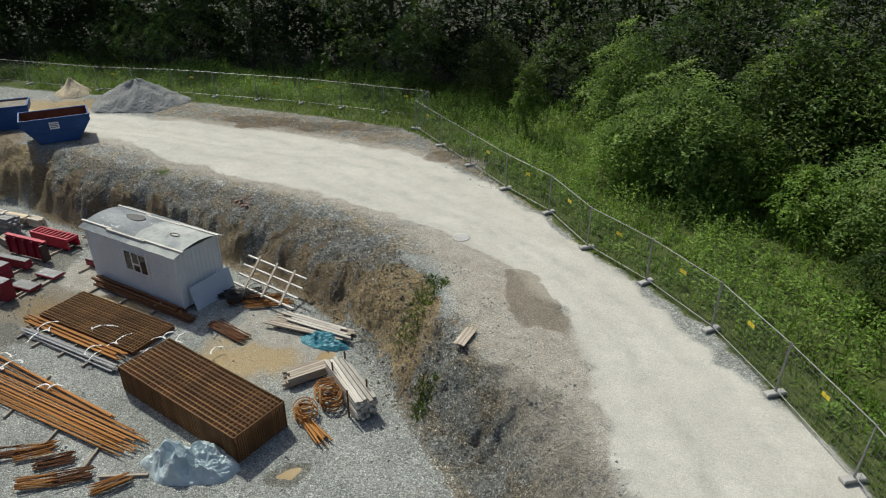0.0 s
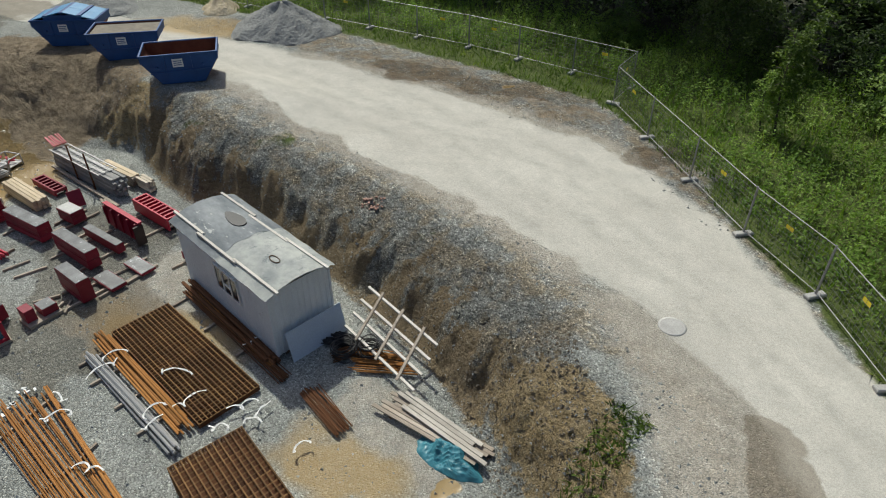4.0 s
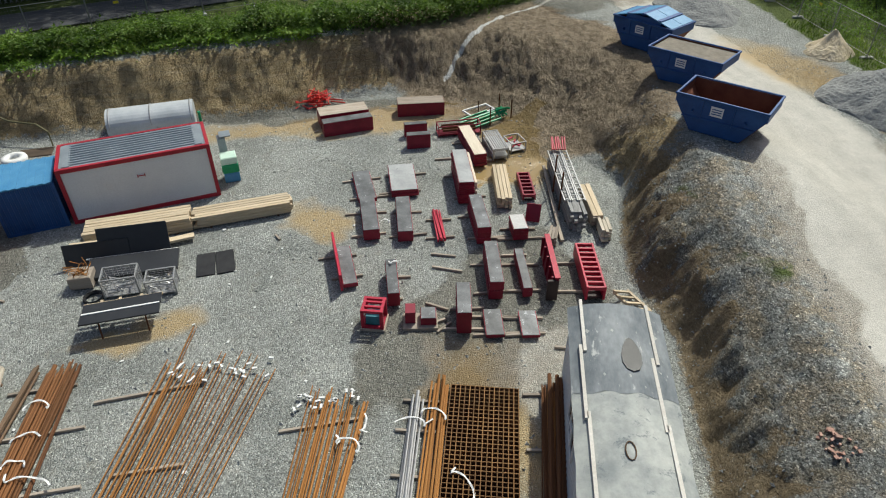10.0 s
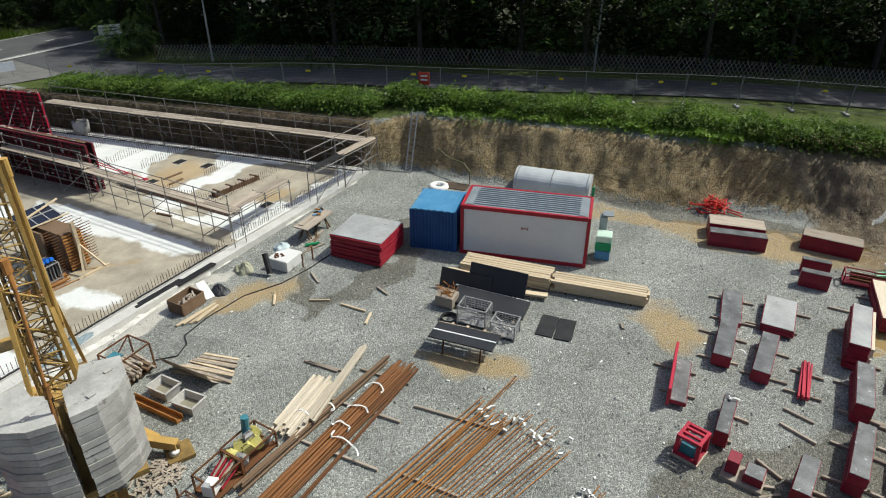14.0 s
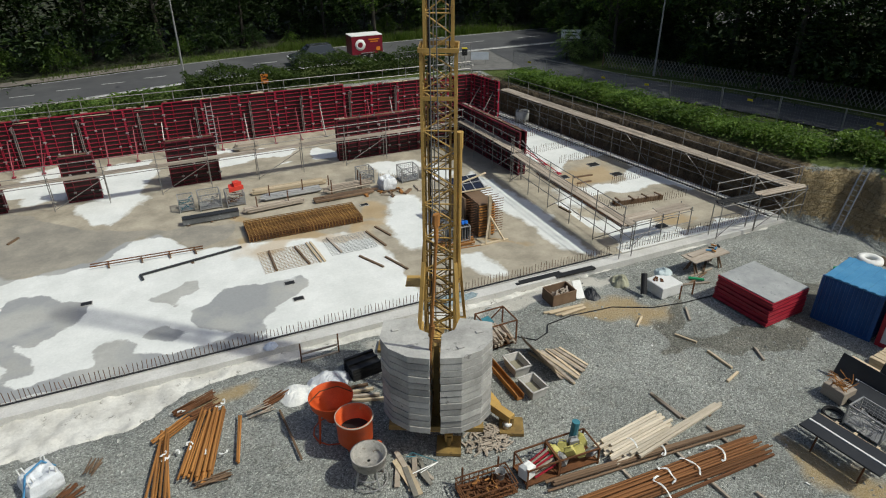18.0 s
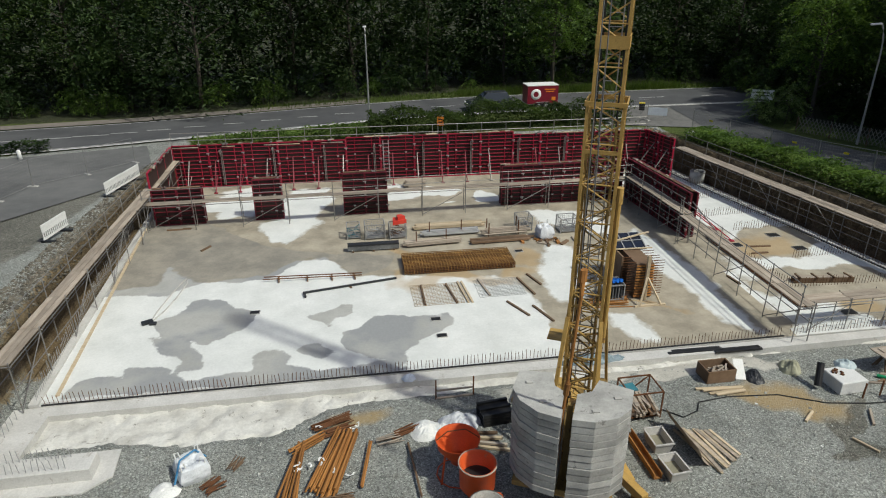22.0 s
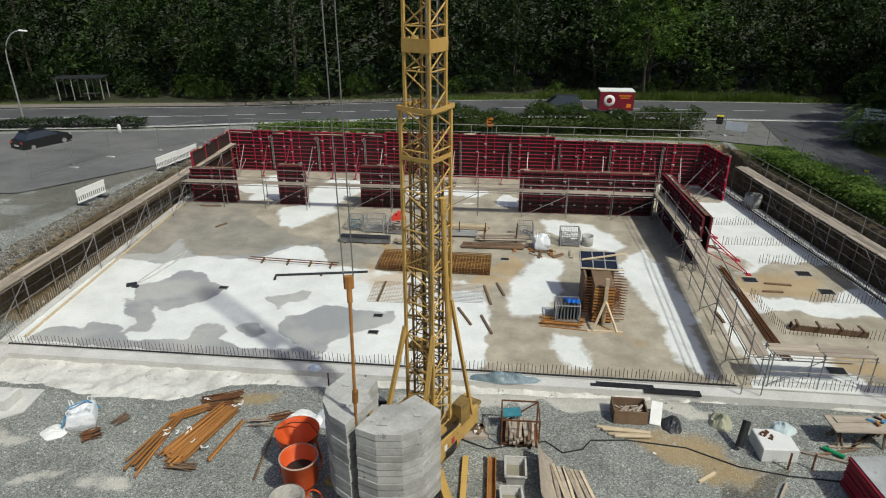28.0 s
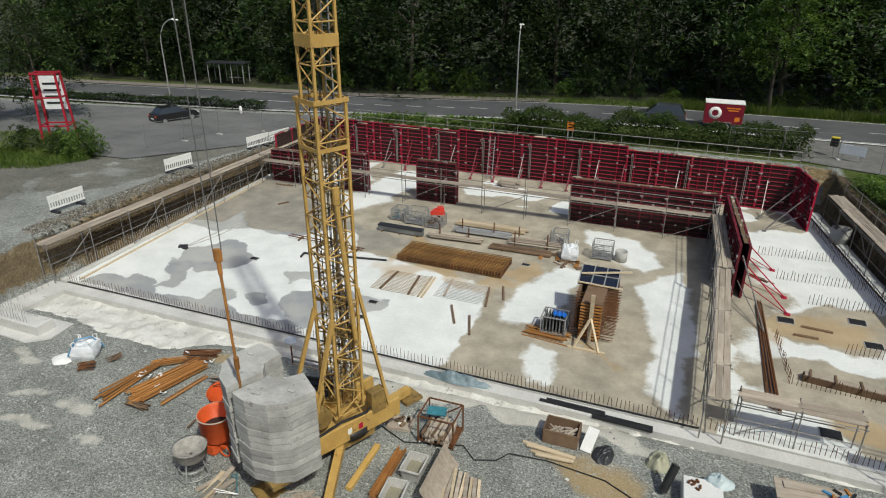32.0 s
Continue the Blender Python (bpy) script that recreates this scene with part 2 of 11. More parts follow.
def ground_material():
    n = Nodes("ground")
    co = n.co
    patch = n.noise(0.35, 5, 0.65)
    mid = n.noise(1.7, 5, 0.7)
    fine = n.noise(14.0, 4, 0.75)
    vor = n.n("TexVoronoi", Vector=co, Scale=24.0)
    stone = n.n("SeparateColor", Color=vor.outputs["Color"]).outputs[0]
    vor2 = n.n("TexVoronoi", Vector=co, Scale=3.2)
    lump = n.n("SeparateColor", Color=vor2.outputs["Color"]).outputs[0]
    # crushed grey stone with dusty, damp and ochre patches
    gravel = n.mix(n.ramp(patch, (0.35, 0.0), (0.65, 1.0)), (0.245, 0.256, 0.234), (0.37, 0.382, 0.35))
    gravel = n.mix(n.math("MULTIPLY", n.ramp(mid, (0.55, 0.0), (0.75, 1.0)), 0.5), gravel, (0.31, 0.285, 0.225))
    gravel = n.mix(0.85, gravel, n.ramp(stone, (0.0, 0.34), (0.5, 0.85), (0.92, 1.25), (1.0, 2.0)), "MULTIPLY")
    tip = n.mix(n.ramp(mid, (0.35, 0.0), (0.65, 1.0)), (0.21, 0.217, 0.198), (0.33, 0.337, 0.31))
    tip = n.mix(n.math("MULTIPLY", n.ramp(n.noise(0.8, 6, 0.7), (0.44, 0.0), (0.58, 1.0)), 0.75), tip, (0.29, 0.235, 0.155))
    vor3 = n.n("TexVoronoi", Vector=co, Scale=9.0)
    rubble = n.n("SeparateColor", Color=vor3.outputs["Color"]).outputs[0]
    tip = n.mix(0.9, tip, n.ramp(stone, (0.0, 0.36), (0.5, 0.85), (0.9, 1.3), (1.0, 2.4)), "MULTIPLY")
    tip = n.mix(0.6, tip, n.ramp(rubble, (0.0, 0.5), (0.6, 1.0), (0.93, 1.15), (1.0, 1.9)), "MULTIPLY")
    speck = n.noise(38.0, 3, 0.8)
    # pale crushed lime of the haul road
    lime = n.mix(n.ramp(patch, (0.3, 0.0), (0.7, 1.0)), (0.48, 0.457, 0.4), (0.58, 0.558, 0.492))
    streak = n.noise(0.8, 5, 0.7, n.n("Mapping", Vector=co, Rotation=(0, 0, 0.5), Scale=(0.8, 1.0, 1)).outputs[0], 0.6)
    lime = n.mix(n.math("MULTIPLY", n.ramp(streak, (0.5, 0.0), (0.75, 1.0)), 0.3), lime, (0.285, 0.28, 0.25))
    lime = n.mix(n.math("MULTIPLY", n.ramp(mid, (0.42, 0.0), (0.7, 1.0)), 0.35), lime, (0.36, 0.35, 0.31))
    lime = n.mix(0.5, lime, n.ramp(fine, (0.3, 0.6), (0.7, 1.1)), "MULTIPLY")
    rut = n.math("MULTIPLY", n.attr("track"), n.ramp(n.noise(0.7, 5, 0.7), (0.4, 0.0), (0.62, 0.45)))
    lime = n.mix(rut, lime, (0.27, 0.26, 0.225))
    # cut soil
    clay = n.mix(n.ramp(mid, (0.3, 0.0), (0.7, 1.0)), (0.33, 0.24, 0.12), (0.55, 0.42, 0.225))
    layer = n.noise(1.6, 5, 0.7, n.n("Mapping", Vector=co, Scale=(0.5, 0.5, 5)).outputs[0], 0.5)
    clay = n.mix(n.ramp(layer, (0.45, 0.0), (0.62, 0.8)), clay, (0.56, 0.45, 0.275))
    clay = n.mix(0.8, clay, n.ramp(fine, (0.25, 0.35), (0.75, 1.25)), "MULTIPLY")
    earth = n.mix(n.ramp(mid, (0.3, 0.0), (0.7, 1.0)), (0.19, 0.142, 0.084), (0.34, 0.26, 0.158))
    earth = n.mix(n.ramp(layer, (0.48, 0.0), (0.62, 0.7)), earth, (0.32, 0.25, 0.155))
    earth = n.mix(0.8, earth, n.ramp(fine, (0.25, 0.35), (0.75, 1.25)), "MULTIPLY")
    mud = n.mix(n.ramp(mid, (0.3, 0.0), (0.7, 1.0)), (0.19, 0.145, 0.093), (0.42, 0.335, 0.23))
    mud = n.mix(0.3, mud, n.ramp(lump, (0.0, 0.5), (1.0, 1.2)), "MULTIPLY")
    crack = n.n("TexVoronoi", Scale=1.5)
    crack.feature = "DISTANCE_TO_EDGE"
    warp = n.mix(0.7, n.n("Mapping", Vector=co, Scale=(0.6, 1.5, 1.0)).outputs[0], n.n("TexNoise", Vector=co, Scale=1.8, Detail=4.0).outputs["Color"], "ADD")
    n.put(crack.inputs["Vector"], warp)
    lines = n.ramp(crack.outputs["Distance"], (0.0, 0.35), (0.07, 1.0))
    clay = n.mix(0.6, clay, lines, "MULTIPLY")
    mud = n.mix(0.35, mud, lines, "MULTIPLY")
    turf = n.mix(n.ramp(mid, (0.35, 0.0), (0.7, 1.0)), (0.06, 0.088, 0.018), (0.115, 0.145, 0.034))
    turf = n.mix(0.7, turf, n.ramp(fine, (0.3, 0.4), (0.7, 1.3)), "MULTIPLY")
    ochre = (0.42, 0.295, 0.13)
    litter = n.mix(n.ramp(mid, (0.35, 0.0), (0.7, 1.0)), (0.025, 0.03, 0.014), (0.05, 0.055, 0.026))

    def zone(name, soft=0.5):
        a = n.math("ADD", n.attr(name), n.math("MULTIPLY", n.math("SUBTRACT", n.noise(1.1, 6, 0.75), 0.5), soft))
        return n.ramp(a, (0.42, 0.0), (0.58, 1.0))

    tipped = zone("tip", 0.5)
    soil = n.math("ADD", n.attr("soil"), n.math("MULTIPLY", n.math("SUBTRACT", n.noise(2.4, 6, 0.8), 0.5), 1.7))
    col = n.mix(n.ramp(soil, (0.4, 0.0), (0.6, 1.0)), n.mix(tipped, gravel, tip), n.mix(n.attr("brown"), clay, earth))
    dust = n.mix(n.ramp(mid, (0.35, 0.0), (0.65, 1.0)), (0.35, 0.318, 0.26), (0.47, 0.43, 0.36))
    dust = n.mix(0.6, dust, n.ramp(stone, (0.0, 0.6), (0.5, 0.95), (0.95, 1.1), (1.0, 1.5)), "MULTIPLY")
    col = n.mix(n.math("MULTIPLY", n.ramp(n.math("ADD", n.attr("dust"), n.math("MULTIPLY", n.math("SUBTRACT", n.noise(1.1, 6, 0.75), 0.5), 0.8)), (0.35, 0.0), (0.7, 1.0)), 0.85), col, dust)
    col = n.mix(zone("mud", 0.6), col, mud)
    col = n.mix(zone("lime", 0.55), col, lime)
    col = n.mix(zone("turf", 0.8), col, turf)
    col = n.mix(0.55, col, n.ramp(speck, (0.3, 0.45), (0.5, 0.95), (0.75, 1.5)), "MULTIPLY")
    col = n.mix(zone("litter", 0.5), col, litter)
    col = n.mix(zone("spill", 0.5), col, (0.72, 0.72, 0.68))
    oz = n.attr("ochre")
    col = n.mix(n.math("MULTIPLY", n.ramp(n.math("ADD", oz, n.math("MULTIPLY", n.math("SUBTRACT", patch, 0.5), 0.6)), (0.25, 0.0), (0.85, 1.0)), 0.72), col, ochre)
    # one mask darkens both damp ground and painted shade
    wet = zone("wet", 0.5)
    col = n.mix(n.math("MULTIPLY", wet, 0.65), col, n.mix(1.0, col, (0.4, 0.35, 0.285), "MULTIPLY"))
    pool = zone("pool", 0.25)
    col = n.mix(pool, col, (0.28, 0.2, 0.092))
    dry = n.math("SUBTRACT", 1.0, pool)
    h = n.math("MULTIPLY", n.math("ADD", n.math("MULTIPLY", vor.outputs["Distance"], -0.8), fine), n.math("MULTIPLY", dry, n.math("SUBTRACT", 1.0, n.math("MULTIPLY", zone("lime", 0.5), 0.75))))
    crag = n.noise(3.2, 6, 0.72)
    h = n.math("ADD", h, n.math("MULTIPLY", n.math("MULTIPLY", n.attr("cutface"), n.ramp(crag, (0.3, 0.0), (0.7, 1.0))), 6.5))
    clod = n.ramp(n.noise(9.0, 5, 0.75), (0.35, 0.0), (0.65, 1.0))
    h = n.math("ADD", h, n.math("MULTIPLY", n.math("MAXIMUM", n.attr("cutface"), n.attr("mud")), n.math("MULTIPLY", clod, 2.4)))
    n.bump(h, 0.9, 0.05)
    return n.done(col, n.ramp(pool, (0.0, 0.93), (1.0, 0.2)), 0.0, 0.3)


GROUND = ground_material()


def slab_material():
    """Fresh concrete: pale where dry, grey where damp, tan where silt has settled."""
    n = Nodes("floor_concrete")
    warp = n.math("MULTIPLY", n.math("SUBTRACT", n.noise(0.9, 6, 0.7), 0.5), 0.55)
    soft = n.math("MULTIPLY", n.math("SUBTRACT", n.noise(0.5, 6, 0.7), 0.5), 0.7)
    mid, fine = n.noise(0.6, 6, 0.7), n.noise(9.0, 4, 0.7)
    white = n.mix(n.ramp(mid, (0.35, 0.0), (0.65, 1.0)), (0.62, 0.635, 0.61), (0.74, 0.75, 0.725))
    tan = n.mix(n.ramp(mid, (0.35, 0.0), (0.65, 1.0)), (0.26, 0.232, 0.18), (0.44, 0.392, 0.305))
    damp = n.mix(n.ramp(mid, (0.35, 0.0), (0.65, 1.0)), (0.345, 0.342, 0.318), (0.46, 0.455, 0.425))
    gt = n.ramp(n.math("ADD", n.attr("tan"), soft), (0.43, 0.0), (0.57, 1.0))
    gd = n.ramp(n.math("ADD", n.attr("damp"), warp), (0.46, 0.0), (0.53, 1.0))
    col = n.mix(gt, white, tan)
    col = n.mix(n.math("MULTIPLY", gd, 0.9), col, n.mix(gt, n.mix(n.ramp(n.noise(0.3, 4), (0.42, 0.0), (0.56, 1.0)), damp, (0.26, 0.268, 0.272)), n.mix(n.ramp(n.noise(0.7, 6, 0.75), (0.38, 0.0), (0.62, 1.0)), (0.215, 0.205, 0.178), (0.34, 0.31, 0.255))))
    rust = n.ramp(n.math("ADD", n.attr("ochre"), soft), (0.45, 0.0), (0.9, 1.0))
    col = n.mix(n.math("MULTIPLY", rust, 0.55), col, (0.42, 0.28, 0.12))
    col = n.mix(0.3, col, n.ramp(fine, (0.3, 0.7), (0.7, 1.05)), "MULTIPLY")
    n.bump(fine, 0.15, 0.01)
    return n.done(col, n.ramp(gd, (0.0, 0.85), (1.0, 0.62)), 0.0, 0.35)


SLAB = slab_material()
CONCRETE = plain("pale_concrete", (0.5, 0.49, 0.46), (0.64, 0.63, 0.6), 0.85, scale=0.8, fine=14, wear=(0.36, 0.34, 0.3), worn=0.02)
GREYCON = plain("grey_concrete", (0.36, 0.35, 0.33), (0.5, 0.49, 0.46), 0.9, scale=1.2, fine=18, each=0.1, wear=(0.25, 0.24, 0.22), worn=0.02)
REDSTEEL = plain("red_formwork_steel", (0.19, 0.007, 0.022), (0.28, 0.013, 0.035), 0.5, scale=2.0, wear=(0.2, 0.12, 0.1), worn=-0.03, each=0.12)
# brighter copy of the form red: light caught by the ribs, put into colour
REDRIB_LIT = plain("red_form_ribs", (0.26, 0.009, 0.03), (0.38, 0.017, 0.048), 0.45, scale=2.0, wear=(0.3, 0.2, 0.17), worn=-0.03, each=0.15)
BALLAST = plain("stained_ballast_concrete", (0.3, 0.297, 0.28), (0.5, 0.495, 0.465), 0.9, scale=1.1, fine=16, each=0.16, wear=(0.2, 0.197, 0.185), worn=0.02)
REDBRIGHT = plain("bright_red_paint", (0.5, 0.02, 0.05), (0.38, 0.014, 0.04), 0.45, scale=2.0, each=0.1)
DARKPLY = plain("dark_form_board", (0.022, 0.013, 0.012), (0.05, 0.028, 0.024), 0.6, scale=2.0, each=0.2, wear=(0.13, 0.1, 0.08), worn=-0.04)
FORMFACE = plain("grey_form_face", (0.075, 0.078, 0.08), (0.2, 0.208, 0.21), 0.45, scale=1.7, wear=(0.42, 0.44, 0.45), worn=0.02, each=0.25)
RUST = plain("rusty_steel", (0.24, 0.098, 0.026), (0.43, 0.2, 0.055), 0.85, scale=1.2, fine=20, isl=0.3, each=0.3)
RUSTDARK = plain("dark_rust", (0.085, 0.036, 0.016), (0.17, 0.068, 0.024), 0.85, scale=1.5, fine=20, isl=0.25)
WIRE = plain("dull_wire", (0.16, 0.16, 0.16), (0.24, 0.24, 0.23), 0.5, metal=0.4)
GALV = plain("galvanised_steel", (0.34, 0.34, 0.34), (0.48, 0.48, 0.47), 0.45, metal=0.5, scale=3.0, wear=(0.2, 0.17, 0.14), worn=-0.03)
SCAFTUBE = plain("weathered_tube", (0.2, 0.19, 0.18), (0.34, 0.33, 0.31), 0.5, metal=0.4, scale=3.0, wear=(0.16, 0.1, 0.06), worn=0.02, each=0.2)
TIMBER = plain("fresh_timber", (0.5, 0.395, 0.255), (0.62, 0.51, 0.36), 0.75, scale=1.0, fine=14, stretch=(1, 6, 6), isl=0.2, each=0.2)
PALETIMBER = plain("pale_square_timber", (0.56, 0.48, 0.36), (0.68, 0.6, 0.48), 0.8, scale=1.0, fine=14, stretch=(1, 6, 6), isl=0.2, each=0.2)
OLDWOOD = plain("weathered_timber", (0.3, 0.245, 0.19), (0.44, 0.38, 0.31), 0.85, scale=1.0, fine=14, stretch=(1, 6, 6), isl=0.25, each=0.25)
MATGOLD = plain("fresh_rust", (0.17, 0.088, 0.03), (0.32, 0.175, 0.055), 0.85, scale=1.2, fine=20, isl=0.3)
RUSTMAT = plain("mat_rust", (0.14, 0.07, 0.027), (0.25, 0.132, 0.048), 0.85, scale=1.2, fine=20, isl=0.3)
PALEBATTEN = plain("pale_batten", (0.56, 0.52, 0.45), (0.68, 0.65, 0.59), 0.8, scale=1.0, fine=14, each=0.1)
LATH = plain("grey_laths", (0.16, 0.15, 0.125), (0.25, 0.235, 0.2), 0.85, scale=1.0, fine=14, isl=0.2)
DARKWOOD = plain("dark_timber", (0.12, 0.075, 0.045), (0.2, 0.13, 0.08), 0.85, scale=1.0, fine=14, isl=0.25, each=0.25)
YELLOW = plain("yellow_crane_paint", (0.43, 0.265, 0.075), (0.56, 0.36, 0.11), 0.5, scale=1.5, wear=(0.2, 0.115, 0.045), worn=0.03)
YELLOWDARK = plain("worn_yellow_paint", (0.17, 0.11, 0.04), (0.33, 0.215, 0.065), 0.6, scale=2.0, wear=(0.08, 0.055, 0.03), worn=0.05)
BLUE = plain("blue_container_paint", (0.012, 0.06, 0.19), (0.02, 0.09, 0.26), 0.5, scale=1.0, wear=(0.06, 0.07, 0.1), worn=-0.03)
BLUELIGHT = plain("light_blue_roof", (0.05, 0.22, 0.42), (0.1, 0.3, 0.5), 0.5, scale=1.5)
WHITE = plain("white_panel", (0.74, 0.76, 0.77), (0.8, 0.82, 0.82), 0.5, scale=0.8, wear=(0.5, 0.5, 0.49), worn=-0.02)
REDFRAME = plain("red_frame_paint", (0.33, 0.016, 0.03), (0.42, 0.022, 0.04), 0.5, scale=1.0)
ROOFMETAL = plain("grey_roof_sheet", (0.25, 0.29, 0.32), (0.36, 0.4, 0.43), 0.4, metal=0.3, scale=0.8, wear=(0.18, 0.2, 0.21), worn=0.0)
SHEDMETAL = plain("pale_shed_sheet", (0.66, 0.7, 0.72), (0.76, 0.8, 0.81), 0.55, scale=1.0, wear=(0.36, 0.36, 0.34), worn=-0.02)
SHEDROOF = plain("roofing_felt", (0.24, 0.26, 0.255), (0.47, 0.48, 0.44), 0.75, scale=1.0, fine=5, wear=(0.16, 0.18, 0.185), worn=0.05)
BLACK = plain("black_plastic", (0.012, 0.012, 0.013), (0.03, 0.03, 0.03), 0.5, scale=2.0)
CHARCOAL = plain("charcoal_panel", (0.022, 0.024, 0.028), (0.035, 0.037, 0.04), 0.45, scale=1.0)
WHITEPL = plain("white_strap", (0.75, 0.75, 0.72), (0.85, 0.85, 0.82), 0.6, scale=4.0)
ORANGE = plain("orange_paint", (0.62, 0.085, 0.02), (0.72, 0.12, 0.03), 0.45, scale=2.0, wear=(0.4, 0.16, 0.08), worn=-0.02)
REDTUBE = plain("bright_red_tube", (0.58, 0.03, 0.025), (0.7, 0.055, 0.04), 0.45, scale=2.0, each=0.15)
GREEN = plain("green_plastic", (0.01, 0.26, 0.1), (0.02, 0.36, 0.15), 0.45, scale=2.0)
TARP = plain("blue_grey_tarpaulin", (0.38, 0.47, 0.49), (0.56, 0.64, 0.65), 0.4, scale=2.0, fine=6)
TEAL = plain("teal_tarpaulin", (0.03, 0.15, 0.19), (0.07, 0.26, 0.32), 0.4, scale=2.0, fine=6)
LOTASPHALT = plain("worn_lot_asphalt", (0.11, 0.112, 0.111), (0.18, 0.18, 0.175), 0.9, scale=0.3, fine=16, wear=(0.2, 0.197, 0.188), worn=0.0)
FORMLIGHT = plain("pale_form_face", (0.3, 0.31, 0.31), (0.46, 0.47, 0.46), 0.5, scale=1.2, wear=(0.2, 0.21, 0.21), worn=0.03)
MIXER = plain("crusted_drum", (0.24, 0.23, 0.21), (0.42, 0.4, 0.36), 0.8, scale=3.0, fine=14, wear=(0.16, 0.13, 0.1), worn=0.05)
ASPHALT = plain("asphalt", (0.06, 0.062, 0.066), (0.105, 0.107, 0.11), 0.9, scale=0.25, fine=16, wear=(0.17, 0.17, 0.17), worn=-0.02)
PAINT = plain("road_paint", (0.38, 0.38, 0.37), (0.6, 0.6, 0.58), 0.7, scale=3)
BARK = plain("bark", (0.05, 0.043, 0.034), (0.095, 0.08, 0.062), 0.95, scale=3, fine=20, stretch=(1, 1, 0.3))
LEAF_DARK = leaf("dark_leaves", (0.02, 0.04, 0.014), (0.044, 0.081, 0.027), (0.11, 0.168, 0.058))
LEAF_WOOD = leaf("wood_leaves", (0.026, 0.05, 0.015), (0.058, 0.102, 0.03), (0.15, 0.215, 0.07))
LEAF_MID = leaf("green_leaves", (0.048, 0.09, 0.018), (0.098, 0.165, 0.032), (0.17, 0.25, 0.06))
LEAF_LIGHT = leaf("light_leaves", (0.11, 0.19, 0.034), (0.18, 0.28, 0.052), (0.29, 0.38, 0.1))
LEAF_NETTLE = leaf("nettle_leaves", (0.1, 0.185, 0.03), (0.17, 0.28, 0.046), (0.26, 0.37, 0.085))
LEAF_BUSH = leaf("bush_leaves", (0.08, 0.14, 0.035), (0.16, 0.245, 0.065), (0.31, 0.39, 0.135))
LEAF_SILVER = leaf("silver_leaves", (0.12, 0.19, 0.06), (0.2, 0.3, 0.1), (0.32, 0.42, 0.19))
GRASS = leaf("grass_blades", (0.075, 0.13, 0.02), (0.13, 0.205, 0.034), (0.22, 0.27, 0.08))
GLASS = Nodes("window_glass").done((0.02, 0.025, 0.03), 0.05, 0.0, 0.8)
CARBLACK = Nodes("black_car_paint").done((0.012, 0.012, 0.014), 0.18, 0.0, 0.6)
CARGREY = Nodes("grey_car_paint").done((0.09, 0.1, 0.115), 0.2, 0.5, 0.6)
SOLAR = Nodes("solar_panel").done((0.012, 0.016, 0.03), 0.15, 0.0, 0.6)

# ---- the ground: a yard cut into a terrace ----
# Foot of the cut round the yard and the building pit: x, y, width of the slope above it
FOOT = [(-3.3, -0.6, 2.6), (-6.0, 2.2, 4.0), (-10.5, 9.0, 4.0), (-13.4, 16.0, 1.6), (-13.75, 21.0, 0.6), (-15.15, 49.5, 0.6), (0.0, 51.3, 0.9), (24.6, 52.6, 0.7), (24.85, 48.6, 0.5), (30.5, 23.4, 0.7), (31.7, 21.6, 2.0), (33.6, 9.0, 3.9), (34.2, 5.2, 4.2), (36.2, 2.0, 3.2), (36.8, -1.2, 3.4), (35.4, -5.2, 5.0), (31.0, -9.0, 6.5), (25.2, -11.0, 2.6), (21.0, -9.7, 3.4), (18.6, -9.2, 3.6), (15.0, -9.6, 3.2), (9.1, -8.3, 3.6), (7.3, -7.6, 4.0), (4.3, -6.7, 4.2), (1.9, -5.4, 4.0), (-0.9, -3.4, 3.4), (-2.6, -1.6, 2.6)]
LIME_L = [(54, -17.5), (40, -17), (31, -17.6), (22.6, -15.7), (16.6, -14.4), (12.8, -14.0), (7.9, -13.0), (4.3, -12.2), (-1.2, -10.3), (-3.2, -9.0), (-5.6, -7.5), (-8.2, -4.8), (-9.1, -2.4), (-10.1, 0.4), (-10.8, 4.0), (-12.5, 10), (-15, 14)]
LIME_R = [(-19, 14), (-18, 8), (-16.8, 1.0), (-14.8, -2.1), (-12.8, -5.1), (-10.9, -7.4), (-8.4, -9.9), (-6.0, -12.8), (-3.6, -15.4), (-0.2, -18.4), (2.9, -19.6), (7.7, -20.6), (15.4, -21.4), (25.5, -21.5), (36, -21.5), (54, -22)]
BARE = [(-17.4, 14), (-17.2, 7), (-16.9, 0.9), (-15.2, -2.1), (-13.4, -5.1), (-11.1, -7.7), (-8.5, -10.1), (-6.4, -13.2), (-3.7, -15.9), (-0.8, -19), (2.6, -22.4), (5.5, -24.6), (12, -25.2), (22, -26.2), (38, -26.5), (60, -27), (60, -14), (46, -12), (42, -6), (40.6, -2), (38.2, 9), (34.4, 21.6), (32.0, 23.4), (26.0, 49), (25.4, 53.6), (-13.8, 53.2), (-15.5, 57), (-20, 56.5), (-70, 44), (-70, 25), (-34, 27), (-22, 20)]


def z_out(x, y):
    back = step(28, 54, y) * step(14, -26, x)
    east = step(24, 36, x) * step(-12, 8, y) * (1 - step(30, 50, y))
    tip = step(14, 20, x) * (1 - step(36, 46, x)) * step(-19, -16, y) * (1 - step(-8, -4, y))
    south = step(4, -6, y) * step(34, 26, x)
    return 2.35 - 1.0 * back + 0.75 * east + 0.5 * tip + 0.25 * south


